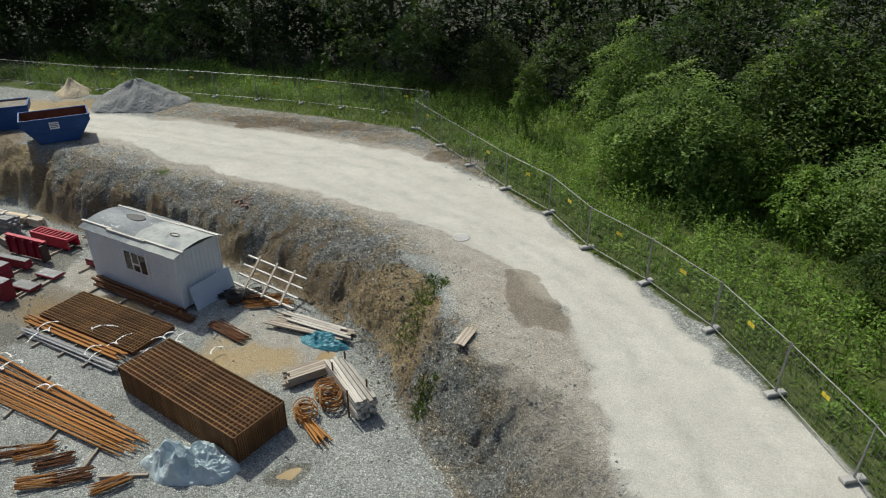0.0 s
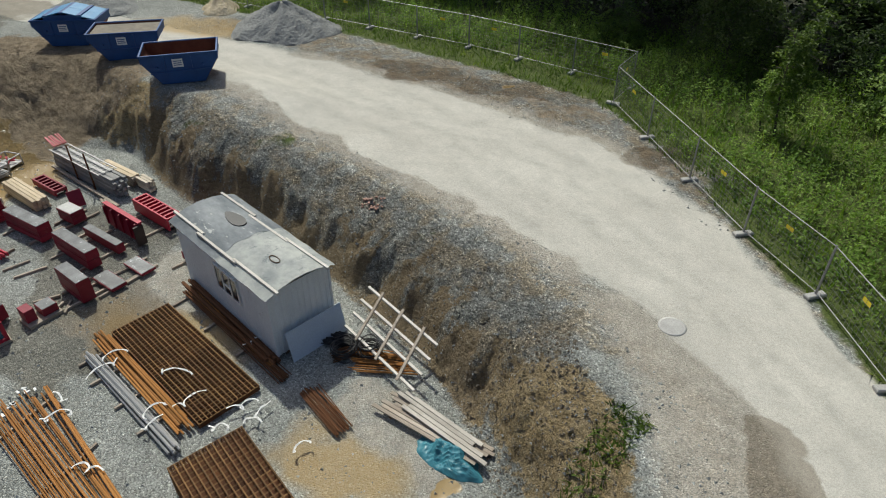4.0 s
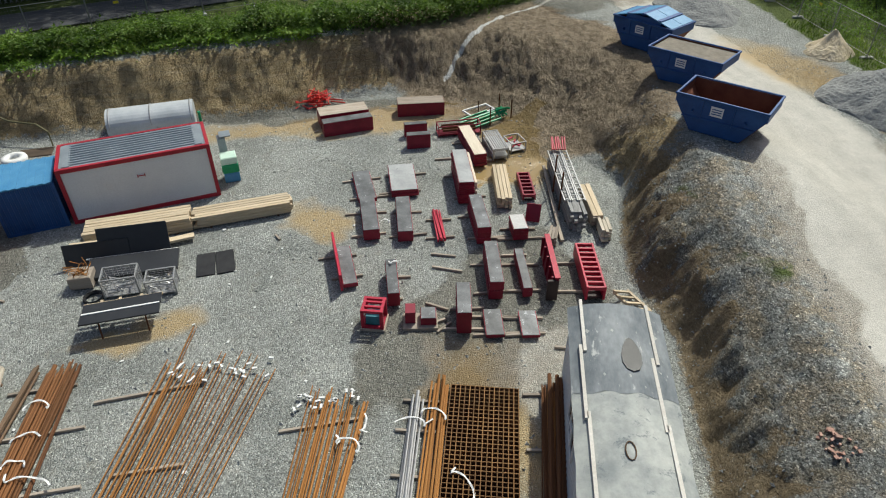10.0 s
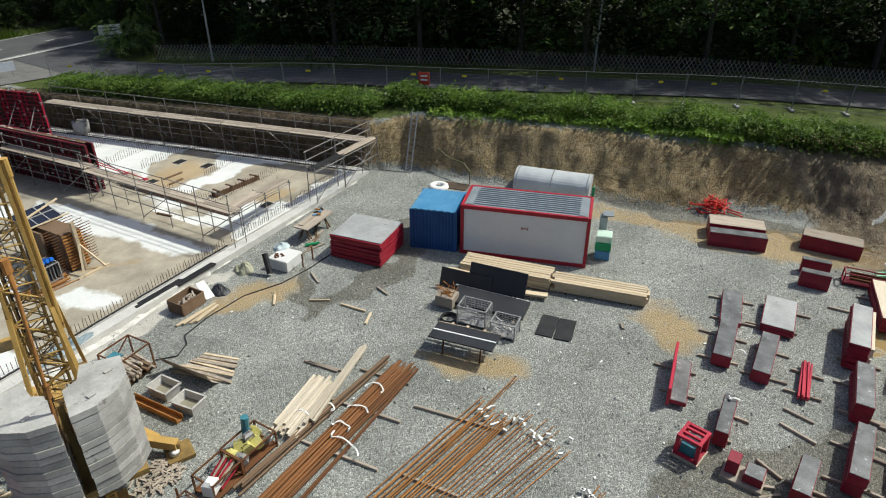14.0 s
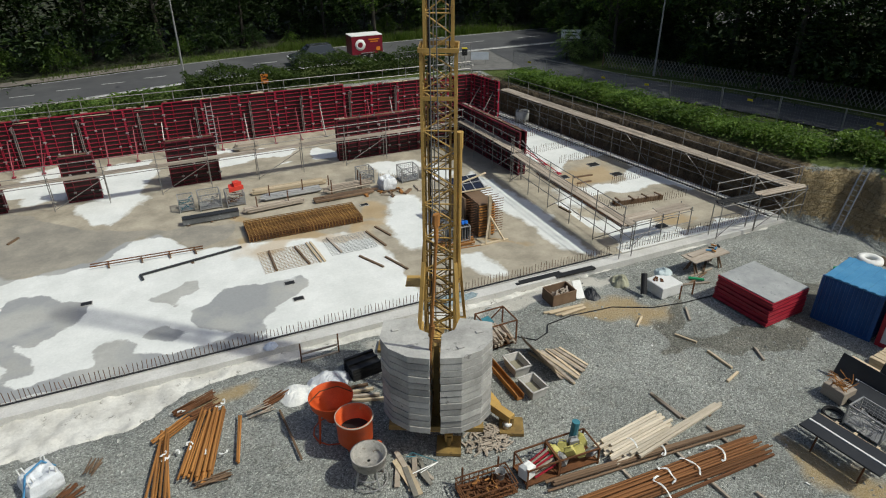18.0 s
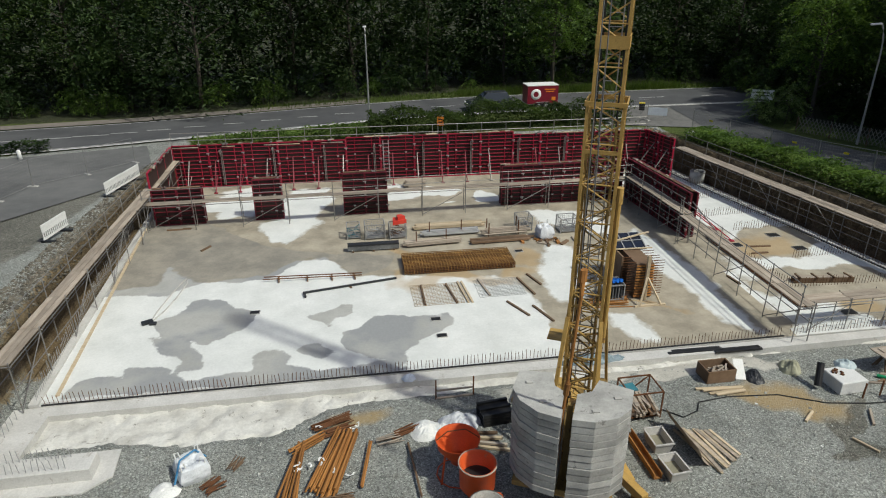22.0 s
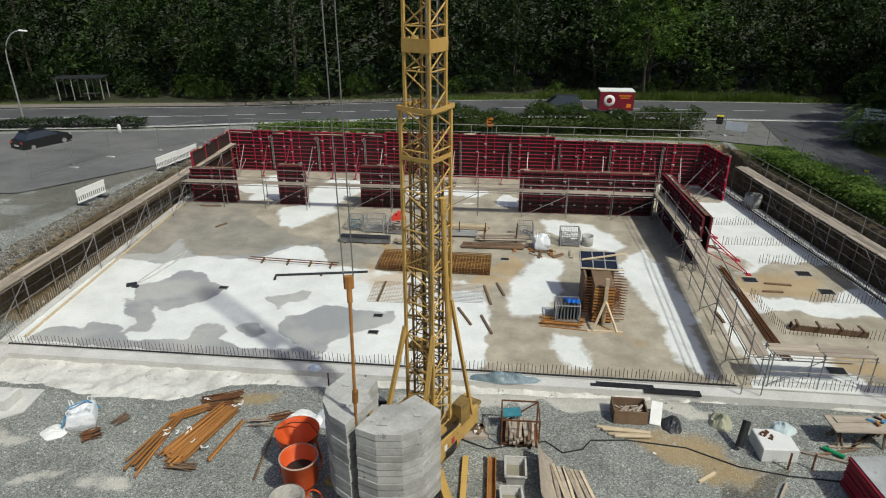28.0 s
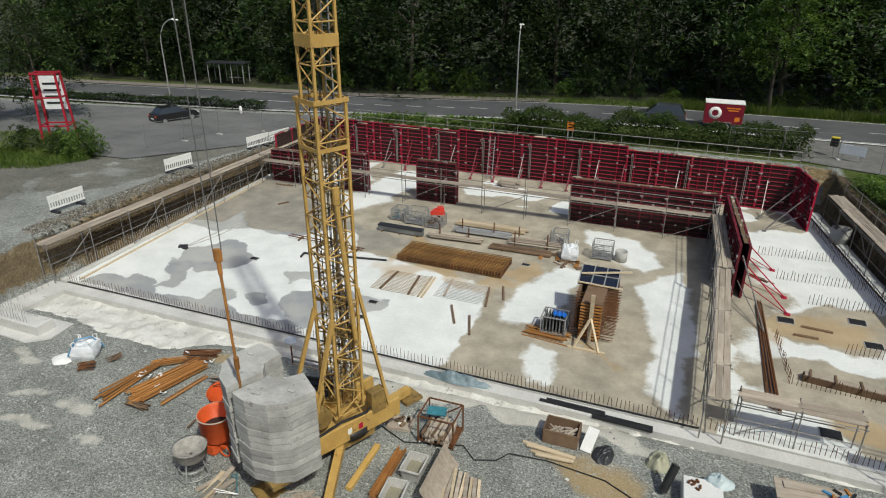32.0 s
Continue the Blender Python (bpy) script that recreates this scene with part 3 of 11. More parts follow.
def bank(x, y):
    """Height of the ground, and how far up the slope of the cut a place lies (0 foot, 1 top)."""
    d, k = near_line(x, y, FOOT, True)
    ins = inside(x, y, FOOT)
    w = np.array([p[2] for p in FOOT])
    i = np.floor(k).astype(int)
    wid = w[i % len(w)] * (1 - (k - i)) + w[(i + 1) % len(w)] * (k - i)
    jag = (fbm(x * 0.7, y * 0.7, 3) - 0.5) * np.minimum(wid, 2.2) * 0.5
    u = np.where(ins, 0.0, np.clip((d + jag * step(0.1, 0.8, d)) / wid, 0, 1))
    rise = step(0.0, 1.0, u) * 0.55 + np.clip(u * 1.35, 0, 1) * 0.45
    # a steep dug face below, a tipped shoulder above it
    dug = step(1, -3, y) * step(28, 25, x) * step(-3.5, -1.5, x)
    rise = rise * (1 - dug) + dug * (0.62 * step(0.0, 0.42, u) + 0.38 * step(0.18, 1.0, u))
    bell = np.clip(4 * u * (1 - u), 0, 1)
    ridge = 1 - np.abs(2 * fbm(x * 1.1 + 5, y * 1.1, 9) - 1)
    calm = (1 - 0.1 * step(1, -3, y) * step(30, 26, x)) * (1 - 0.6 * step(30, 33, x) * step(-4, 0, y) * step(26, 22, y)) * (1 - 0.45 * step(26, 30, x) * step(4, 0, y))
    leg = np.array([math.dist(a[:2], b[:2]) for a, b in zip(FOOT, FOOT[1:] + FOOT[:1])])
    s = (np.cumsum(leg) - leg)[i % len(leg)] + (k - i) * leg[i % len(leg)] + (fbm(x * 0.5, y * 0.5, 36) - 0.5) * 1.6
    scrape = np.abs(fbm(s * 0.8 + u * 1.2, u * 0.8 + 4, 33, 5) - 0.5) - 0.1
    q = u * 3.6 + fbm(x * 0.55, y * 0.55, 37) * 3.2
    q = q - np.floor(q)
    ledge = q - q**4 * 1.0 - 0.3
    gully = calm * ((ridge - 0.72) * 0.12 + (fbm(x * 2.6, y * 2.6, 4, 5) - 0.5) * 0.5 + (0.12 - np.abs(fbm(x * 3.8 + y, y * 3.8 - x, 19, 4) - 0.5)) * 0.55 - scrape * (0.6 - 0.4 * dug) - ledge * (0.3 - 0.2 * dug) + (0.14 - np.abs(fbm(x * 1.9 + 3, y * 3.4, 18, 4) - 0.5)) * 0.6)
    gully = gully + (fbm(x * 1.5, y * 0.5, 14, 5) - 0.5) * 0.22 * step(2, -2, y) * step(32, 28, x) + (fbm(x * 0.4, y * 1.5, 15, 5) - 0.5) * 0.5 * step(31, 33, x)
    # crumbling ribs that run aslant down the dug face
    rib = np.abs(fbm(s * 1.0 + u * 5.0, u * 1.6 - s * 0.35, 38, 5) - 0.5)
    low = dug * np.clip(u * 9, 0, 1) * np.clip((0.6 - u) * 4, 0, 1)
    bell = bell * (1 - 0.55 * dug * step(0.4, 0.65, u))
    z = z_out(x, y) * rise + bell * gully + low * ((0.12 - rib) * 0.7 + (fbm(x * 4.2, y * 4.2, 39, 4) - 0.5) * 0.22)
    z = z + np.where(ins, (fbm(x * 0.5, y * 0.5, 2) - 0.5) * 0.05, (fbm(x * 0.4, y * 0.4, 6) - 0.5) * 0.04 * u)
    return z, u, ins


def height(x, y):
    return float(bank(np.array([float(x)]), np.array([float(y)]))[0][0])


def ticks(lo, hi, spans):
    out, x = [lo], lo
    while x < hi:
        x += next((s for a, b, s in spans if a <= x < b), 3.0 if abs(x) < 100 else 25.0)
        out.append(x)
    return np.array(out)


SLAB_POLY = [(-12.44, 21.5), (18.8, 23.05), (29.65, 23.5), (23.85, 49.4), (-14.6, 48.2)]


def disc(x, y, cx, cy, rx, ry, rot=0.0):
    c, s = math.cos(radians(rot)), math.sin(radians(rot))
    u, v = (x - cx) * c + (y - cy) * s, -(x - cx) * s + (y - cy) * c
    return 1 - np.clip((np.sqrt((u / rx) ** 2 + (v / ry) ** 2) - 0.6) / 0.8, 0, 1)


def blobs(x, y, items, warp=1.9):
    """Patches with ragged outlines."""
    wx, wy = (fbm(x * 0.45 + 3, y * 0.45, 51, 5) - 0.5) * 2 * warp, (fbm(x * 0.45, y * 0.45 + 9, 57, 5) - 0.5) * 2 * warp
    x, y = x + wx, y + wy
    out = np.zeros(x.shape)
    for it in items:
        out = np.maximum(out, disc(x, y, *it))
    return out


def set_attr(me, name, values):
    a = me.attributes.new(name, "FLOAT", "POINT")
    a.data.foreach_set("value", np.asarray(values, np.float32).ravel())


def grid_mesh(name, xs, ys, zf, material):
    gx, gy = np.meshgrid(xs, ys)
    z, extra = zf(gx, gy)
    nx, ny = len(xs), len(ys)
    idx = np.arange(nx * ny).reshape(ny, nx)
    quads = np.stack([idx[:-1, :-1], idx[:-1, 1:], idx[1:, 1:], idx[1:, :-1]], -1).reshape(-1, 4)
    me = bpy.data.meshes.new(name)
    me.from_pydata(np.stack([gx, gy, z], -1).reshape(-1, 3).tolist(), [], quads.tolist())
    me.polygons.foreach_set("use_smooth", [True] * len(me.polygons))
    me.materials.append(material)
    for k, v in extra.items():
        set_attr(me, k, v)
    me.update()
    return me


# sunken strip of blinding concrete before the slab
TRENCH = [(-12.8, 21.8), (-12.8, 19.0), (-9.9, 19.1), (-9.1, 19.2), (-7.8, 19.0), (-6.6, 18.7), (-5.3, 18.9), (-3.7, 18.9), (-2.6, 19.3), (-1.5, 20.2), (-0.5, 20.5), (8, 21.2), (18, 22.0), (29, 22.7), (29, 23.8)]


def side(x, y, poly):
    """Signed distance to a closed outline, above 0 inside."""
    d, _ = near_line(x, y, poly, True)
    return np.where(inside(x, y, poly), d, -d)


def ground_height(x, y):
    z, u, ins = bank(x, y)
    slab = side(x, y, SLAB_POLY)
    z = np.where(slab > 0.4, -0.35, z)
    z = z - 0.2 * step(-0.1, 0.5, side(x, y, TRENCH))
    lime = side(x, y, LIME_L + LIME_R)
    bare = side(x, y, BARE)
    pit = side(x, y, [p[:2] for p in FOOT])
    wob = (fbm(x * 0.5, y * 0.5, 21) - 0.5) * 1.6
    ruts = np.clip(lime / 1.5, 0, 1) * (fbm(x * 0.9, y * 0.9, 31, 5) - 0.5) * 0.03
    worn = side(x, y, [(0.3, -9.6), (-2.8, -6.8), (-4.6, -3.8), (-6.2, -1.5), (-7.7, 1.1), (-9.0, 3.8), (-11.5, 4.0), (-10.6, 0.4), (-9.6, -2.4), (-8.7, -4.8), (-6.1, -8.0), (-3.7, -9.5), (-1.4, -10.8)])
    floor_dust = blobs(x, y, [(2.6, -3.6, 3.4, 1.4, -25), (0.0, -2.4, 1.6, 1.0, -30), (14.2, -5.2, 2.4, 1.6, 0), (14, -1.6, 3.0, 0.7, 10)]) * 0.62
    strip = (1 - step(0.3, 1.9, -lime)) * step(5, 0, y) * step(-2, 1, x) * step(26, 22, x)
    out = {"dust": np.maximum(np.clip(0.5 + (worn + wob * 0.5) / 1.8, 0, 1), np.maximum(strip * 0.75, floor_dust)), "lime": np.clip(0.5 + (lime + wob) / 2.0, 0, 1)}
    lot = np.clip(0.5 + side(x, y, [(-16.4, 20), (-16.8, 51), (-70, 41), (-70, 24), (-34, 27)]) / 2, 0, 1) * 0.49
    centre = [((a[0] + b[0]) / 2, (a[1] + b[1]) / 2) for a, b in zip(LIME_L, LIME_R[::-1])]
    cd, _ = near_line(x, y, centre)
    cd = cd + (fbm(x * 0.2, y * 0.2, 93) - 0.5) * 2.2
    out["track"] = np.exp(-(((cd - 0.55) / 0.3) ** 2)) + np.exp(-(((cd - 2.1) / 0.35) ** 2))
    pad = blobs(x, y, [(12, 21.4, 7, 0.9, 3)])
    churned = blobs(x, y, [(-5.4, 14.8, 1.6, 0.5, 10), (-3.0, 14.5, 1.3, 0.4, -15), (-4.3, 13.2, 1.8, 0.4, 20), (-0.9, 13.4, 1.2, 0.35, 0), (-8.2, 16.4, 1.6, 0.6, 10)], 1.2) * 0.56
    out["lime"] = np.maximum(out["lime"], np.maximum(pad * 0.8, churned))
    slope = np.clip(4.5 * u * (1 - u), 0, 1)
    # clean stone was tipped over the southern bank; soil shows through in runs
    tipped = step(-7, -3, -y) * (1 - step(20, 27, x)) * (1 - blobs(x, y, [(-1.6, -4.6, 3.2, 2.7, 20)]))
    run = fbm(x * 0.55, y * 0.55, 40)
    out["cutface"] = slope * np.where(pit > 0, 0, 1)
    _, fk = near_line(x, y, FOOT, True)
    streaks = fbm(fk * 7 + (run - 0.5) * 3, u * 2.2, 46, 5)
    band = np.clip(1.45 - 2.3 * u + 1.6 * (run - 0.5) + 2.6 * (streaks - 0.5), 0, 1) * step(0.0, 0.06, u)
    band = band * (1 - 0.9 * step(-2.0, 0.2, y) * step(-2.2, -3.6, x))
    out["soil"] = slope * (1 - tipped) * (1 - 0.8 * step(0, 3, y) * (1 - step(14, 17, y)) * step(-2, -4, x)) + 0.74 * tipped * np.minimum(band, np.clip(6 * (1 - u), 0, 1))
    out["brown"] = np.maximum(tipped * (1 - step(30, 36, x)), step(-11, -12, x) * step(12, 16, y) * 0.7)
    out["tip"] = tipped * np.where(pit > 0, 0, 1) * np.clip(0.5 + (lime * -1 - 0.2 + wob) / 1.6, 0, 1)
    cut = step(0.05, 0.3, -slab) * (1 - step(2.2, 3.2, -slab + 0.9 * step(0, -10, x))) * step(22.8, 24.5, y) * np.maximum(step(22, 24, x), step(-11.5, -12.5, x))
    out["soil"] = np.where(pit > 0, np.clip(0.3 - pit * 0.5, 0, 1) * step(0.45, 0.6, run), out["soil"])
    out["soil"] = np.maximum(out["soil"], cut)
    out["mud"] = blobs(x, y, [(38, -8.5, 8, 6.5, 0), (33, -12.5, 6, 4, 0), (41, -3, 5, 4, 0), (30.2, -9.4, 2.4, 2.0, 0)])
    shoulder = blobs(x, y, [(7, -22.6, 6, 1.5, -12), (15, -23.6, 7, 1.9, -3), (27, -23.9, 8, 1.9, 0), (0, -19.8, 3.5, 1.0, -35)]) * (lime < 0.3)
    out["mud"] = np.maximum(out["mud"], shoulder * 0.5)
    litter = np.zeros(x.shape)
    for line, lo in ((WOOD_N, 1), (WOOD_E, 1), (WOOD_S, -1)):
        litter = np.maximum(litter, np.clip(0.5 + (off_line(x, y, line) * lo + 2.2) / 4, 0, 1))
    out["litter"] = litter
    sd, _ = near_line(x, y, [(37.0, -4.1), (37.25, -4.4), (37.9, -4.8), (39.4, -6.4), (42.8, -8.8), (44.7, -11.2), (47, -13)])
    out["spill"] = np.clip(0.85 - sd / 0.42, 0, 1) * (0.75 + 0.5 * fbm(x * 1.3, y * 1.3, 95))
    green = np.clip(0.5 - bare / 1.6, 0, 1) * (1 - out["mud"])
    green = np.maximum(green, blobs(x, y, [(-34, 30, 7, 4, 20), (-27.5, 32.2, 3.6, 2.4, 20)]))
    tuft = blobs(x, y, [(-3.0, -4.5, 0.7, 1.7, -30), (21.5, -11.4, 2.2, 1.0, 0), (16.2, -11.2, 1.5, 0.8, 10), (6.4, -9.6, 1.0, 0.7, 0)])
    out["turf"] = np.maximum(green, tuft * (0.2 + 0.42 * run))
    out["ochre"] = blobs(x, y, [(16.3, 18.9, 1.9, 1.0, -10), (17.6, 7.6, 0.9, 1.3, 20), (17.2, 9.6, 0.6, 1.5, 10), (27, -6.2, 2.2, 1.2, 10), (24, 3.2, 1.4, 1.6, 0), (32.5, -22.5, 5, 2.2, 0), (33, -0.5, 1.5, 4, 0), (12.6, -3.2, 3.6, 1.8, 10), (4.2, -1.9, 2.2, 1.2, 0), (-0.6, 20.3, 1.2, 0.7, 0), (32.6, 4, 1.0, 6, 10)]) * 0.85
    # the two patches past x = 45 also hold painted tree shadow
    out["wet"] = blobs(x, y, [(-7.2, -5.6, 0.9, 2.6, 40), (9.5, -24, 4, 1.2, 5), (15.5, -23.4, 2.6, 1.0, 0), (0.4, -20.7, 2.4, 0.7, 30), (47, -13.5, 4, 3, 0), (51, -18.5, 6, 3, 0), (24.5, 16.4, 2.2, 1.6, 0), (18.2, 17.9, 1.7, 0.6, 30), (17.0, 16.6, 0.6, 1.4, 20), (18.9, 15.4, 1.6, 0.6, 0), (21.2, 15.3, 1.9, 1.0, 0), (-0.9, 2.7, 1.2, 0.9, 0), (34.4, 3, 1.2, 7, 8), (15, -2, 3.5, 3.2, 20), (19, -5, 3, 3, 0)])
    out["pool"] = blobs(x, y, [(29.3, -7.4, 2.8, 1.5, -10), (27.3, -6.0, 1.0, 1.6, 0), (26.5, -4.8, 0.7, 0.5, 0), (31.4, -8.0, 1.3, 0.9, 0), (35.0, -2.6, 0.5, 2.6, 4), (-0.8, 2.6, 0.62, 0.42, 30), (0.6, -3.4, 0.5, 1.1, -20), (9.7, -24.4, 0.9, 0.4, 0)])
    out["wet"] = np.maximum(out["wet"], lot * 2 * step(0.3, 0.62, fbm(x * 0.25, y * 0.25, 91)) * 0.8)
    z = z + ruts + np.where(out["pool"] > 0.5, -0.03, 0) + out["mud"] * ((0.2 - np.abs(fbm(x * 0.7, y * 0.7, 71, 6) - 0.5)) * 0.35 + (0.12 - np.abs(fbm(x * 2.6 + y, y * 2.6 - x * 0.5, 72, 4) - 0.5)) * 0.45)
    out["mud"] = np.maximum(out["mud"], 0.6 * step(-14.6, -15.2, x) * step(19, 23, y) * (1 - step(50, 53, y)) * (1 - step(-15.2, -15.8, x)))
    # shade of boards and hedge painted onto the east pit wall; west wall wet
    out["mud"] = np.maximum(out["mud"], cut * step(22, 24, x))
    out["wet"] = np.maximum(out["wet"], cut * np.maximum(step(22, 24, x), 0.7 * step(-12, -13, x)))
    return z, out


WOOD_N = [(-78, 61), (-32, 68.5), (0, 73.2), (25, 75), (60, 77.5), (85, 79)]
WOOD_E = [(42, 72), (42.5, 53), (44.5, 41), (49.5, 25), (56, 10.5), (63.5, -6), (72, -23), (80, -40)]
WOOD_S = [(-66, 10), (-40, -9), (-28, -20), (-15, -31), (0, -37), (20, -38.5), (45, -36.5), (76, -33)]


def off_line(x, y, line):
    """Signed distance from a line, above 0 on its left."""
    best, sign = np.full(x.shape, 1e9), np.zeros(x.shape)
    for (ax, ay), (bx, by) in zip(line, line[1:]):
        dx, dy = bx - ax, by - ay
        t = np.clip(((x - ax) * dx + (y - ay) * dy) / (dx * dx + dy * dy), 0, 1)
        d = np.hypot(x - ax - t * dx, y - ay - t * dy)
        sg = np.sign(dx * (y - ay) - dy * (x - ax))
        sign, best = np.where(d < best, sg, sign), np.minimum(d, best)
    return best * sign


GX = ticks(-700, 700, [(-11, 27, 0.14), (27, 47, 0.2), (-24, 49, 0.28), (-40, -24, 1.0), (49, 62, 0.6)])
GY = ticks(-700, 700, [(-14, 1.5, 0.13), (1.5, 23, 0.22), (-29, 27, 0.28), (27, 56, 0.55), (-34, -29, 0.7)])
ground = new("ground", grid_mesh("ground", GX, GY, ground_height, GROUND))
tagged(ground, "grey crushed-stone yard cut into a brown soil terrace", "ground", kind="structure")


def ribbon(name, left, right, lift, material, label, cuts=60):
    """A road sheet between two lines, laid on the ground."""
    def along(line, t):
        k = min(int(t * (len(line) - 1)), len(line) - 2)
        f = t * (len(line) - 1) - k
        return [line[k][i] * (1 - f) + line[k + 1][i] * f for i in (0, 1)]
    g, across = Geo(), 6
    for i in range(cuts + 1):
        a, b = along(left, i / cuts), along(right, i / cuts)
        for j in range(across + 1):
            x, y = a[0] + (b[0] - a[0]) * j / across, a[1] + (b[1] - a[1]) * j / across
            g.v.append((x, y, float(z_out(np.array(x), np.array(y))) + lift))
    w = across + 1
    g.f = [(i * w + j, (i + 1) * w + j, (i + 1) * w + j + 1, i * w + j + 1) for i in range(cuts) for j in range(across)]
    g.smooth = True
    return solo(name, g, material, label, "road", kind="structure")


MAIN_S = [(-120, 40), (-60, 47.5), (-31, 54), (-18.6, 57), (0, 59.6), (25, 61.5), (60, 63.5), (140, 66)]
MAIN_N = [(-120, 49), (-60, 57.5), (-32, 63.2), (-15, 66.2), (0, 67.8), (25, 69.8), (60, 72), (140, 75)]
EAST_W = [(30, 62), (29.4, 52), (32.5, 40), (39.2, 22.7), (46.0, 8), (53.5, -8), (62, -26), (80, -60)]
EAST_E = [(40, 62.6), (34.6, 53), (37.4, 41), (43.2, 24.2), (49.6, 9.7), (57.2, -6.9), (65.5, -25), (84, -60)]
ribbon("road_main", MAIN_S, MAIN_N, 0.09, ASPHALT, "grey two-lane asphalt road beside the wood", 80)
ribbon("road_side", EAST_W, EAST_E, 0.1, ASPHALT, "dark asphalt side road in tree shade", 60)
ribbon("verge_kerb", [(x, y - 0.35) for x, y in MAIN_S], MAIN_S, 0.14, CONCRETE, "pale kerb strip along the road", 80)
ribbon("cycle_path", [(x, y + 0.4) for x, y in MAIN_N[:5]], [(x, y + 2.2) for x, y in MAIN_N[:5]], 0.1, plain("path_paving", (0.17, 0.15, 0.13), (0.24, 0.215, 0.19), 0.9), "brownish paved path beside the road", 50)
ribbon("pavement", [(22.6, 54.4), (26, 53.4), (29.6, 52.4)], [(22.0, 61.0), (26, 61.4), (31, 61.8)], 0.07, plain("path_paving_grey", (0.12, 0.118, 0.112), (0.19, 0.186, 0.175), 0.9), "grey worn asphalt pavement at the junction", 20)
LOT = [(-70, 42), (-31, 52.6), (-18.4, 55.6), (-16.4, 50)]
ribbon("car_park", [(-70, 30), (-38, 32), (-22, 34.5), (-16.6, 44)], LOT, 0.07, LOTASPHALT, "worn grey asphalt car park", 50)

# lane lines on the main road
for f, name in ((0.04, "edge_line"), (0.97, "edge_line")):
    li = [(a[0] + (b[0] - a[0]) * f, a[1] + (b[1] - a[1]) * f) for a, b in zip(MAIN_S, MAIN_N)]
    ribbon(name, li, [(x, y + 0.14) for x, y in li], 0.096, PAINT, "thin white line painted on asphalt", 80)
mid_line = Geo()
for k in range(34):
    t = k / 34
    i = min(int(t * 7), 6)
    q = t * 7 - i
    ax, ay = [(MAIN_S[i][c] + MAIN_N[i][c]) / 2 * (1 - q) + (MAIN_S[i + 1][c] + MAIN_N[i + 1][c]) / 2 * q for c in (0, 1)]
    mid_line.box((ax, ay, float(z_out(np.array(ax), np.array(ay))) + 0.1), (3.0, 0.13, 0.008), 7)
solo("centre_line", mid_line, PAINT, "dashed white centre line on the road", "road marking", kind="structure")

# ---- the floor slab ----
TAN = [(-6, 36.5, 11, 6.0, 3), (6, 37.5, 9, 5.0, 3), (15.5, 35, 6, 8.5, 3), (10.5, 27, 3.6, 6.5, 8), (14.6, 25, 5.0, 3.5, 4), (-12.2, 33, 2.2, 7, 4), (0, 45, 16, 2.6, 3), (24.2, 33.2, 3.3, 1.9, 4), (25.2, 25.2, 1.6, 1.3, 0), (23.5, 28, 4.0, 2.0, 5), (27, 26.4, 3.4, 1.6, 0), (21.8, 47, 2.0, 2.5, 0), (18.3, 25, 1.2, 3.5, 3)]
PALE = [(-4.9, 38.1, 2.2, 1.9, 0), (3.6, 44.6, 3.2, 1.4, 3), (-9.3, 43.4, 2.4, 2.0, 0), (-3.4, 44.2, 1.4, 2.0, 0), (9.8, 30.4, 1.6, 2.6, 20), (12.6, 24.9, 1.3, 2.0, 10), (17.8, 30, 1.3, 3.4, 5), (15.2, 38.9, 2.2, 1.2, 10), (17.3, 35.5, 1.0, 3.2, 0), (-2.5, 33.6, 2.2, 1.5, 0), (4.4, 41.6, 1.6, 0.7, 0), (8.6, 43.2, 1.0, 1.6, 0)]
# damp and dry patches of the main floor, as outlines
DAMP_A = [(-9.8, 26.1), (-9.0, 25.8), (-10.0, 27.4), (-9.1, 28.2), (-8.5, 29.5), (-7.5, 29.5), (-6.0, 28.4), (-5.3, 28.2), (-5.4, 27.3), (-6.0, 26.1), (-7.0, 25.4), (-7.7, 25.7), (-7.6, 25.2), (-7.0, 24.5), (-6.9, 23.4), (-7.9, 23.2), (-7.9, 24.2), (-8.7, 24.8)]
DAMP_B = [(-11.6, 22.0), (-11.5, 22.9), (-11.0, 23.3), (-9.9, 23.0), (-9.9, 23.7), (-9.0, 24.0), (-8.1, 23.3), (-7.3, 22.5), (-4.7, 23.0), (-4.9, 24.0), (-4.2, 24.5), (-3.2, 24.1), (-3.4, 23.4), (-2.1, 22.9), (1.2, 23.2), (2.0, 22.3), (-3.0, 21.9)]
DAMP_C = [(-1.1, 25.7), (-0.1, 26.1), (0.7, 27.1), (1.5, 27.1), (2.2, 26.7), (3.9, 26.8), (4.1, 25.9), (2.9, 24.9), (1.8, 23.8), (2.0, 22.5), (1.2, 23.2), (0.2, 23.3), (-0.8, 24.2)]
DAMP_D = [(-2.5, 27.1), (-1.9, 27.8), (-1.2, 28.4), (-0.6, 28.3), (-0.7, 27.5), (-1.5, 27.1), (-1.5, 26.2)]
DAMP_E = [(-3.0, 24.4), (-2.7, 25.0), (-1.9, 24.7), (-1.2, 23.9), (-2.1, 23.9)]
DAMP_BACK = [(-13.2, 30.5), (-14.4, 40.0), (-11.0, 41.0), (-8.6, 38.6), (-6.3, 36.2), (-3.2, 34.8), (1.9, 33.8), (1.0, 32.0), (-0.5, 31.6), (-1.9, 33.6), (-3.2, 34.2), (-4.8, 31.8), (-6.8, 31.2), (-8.4, 31.5), (-10.6, 30.2)]
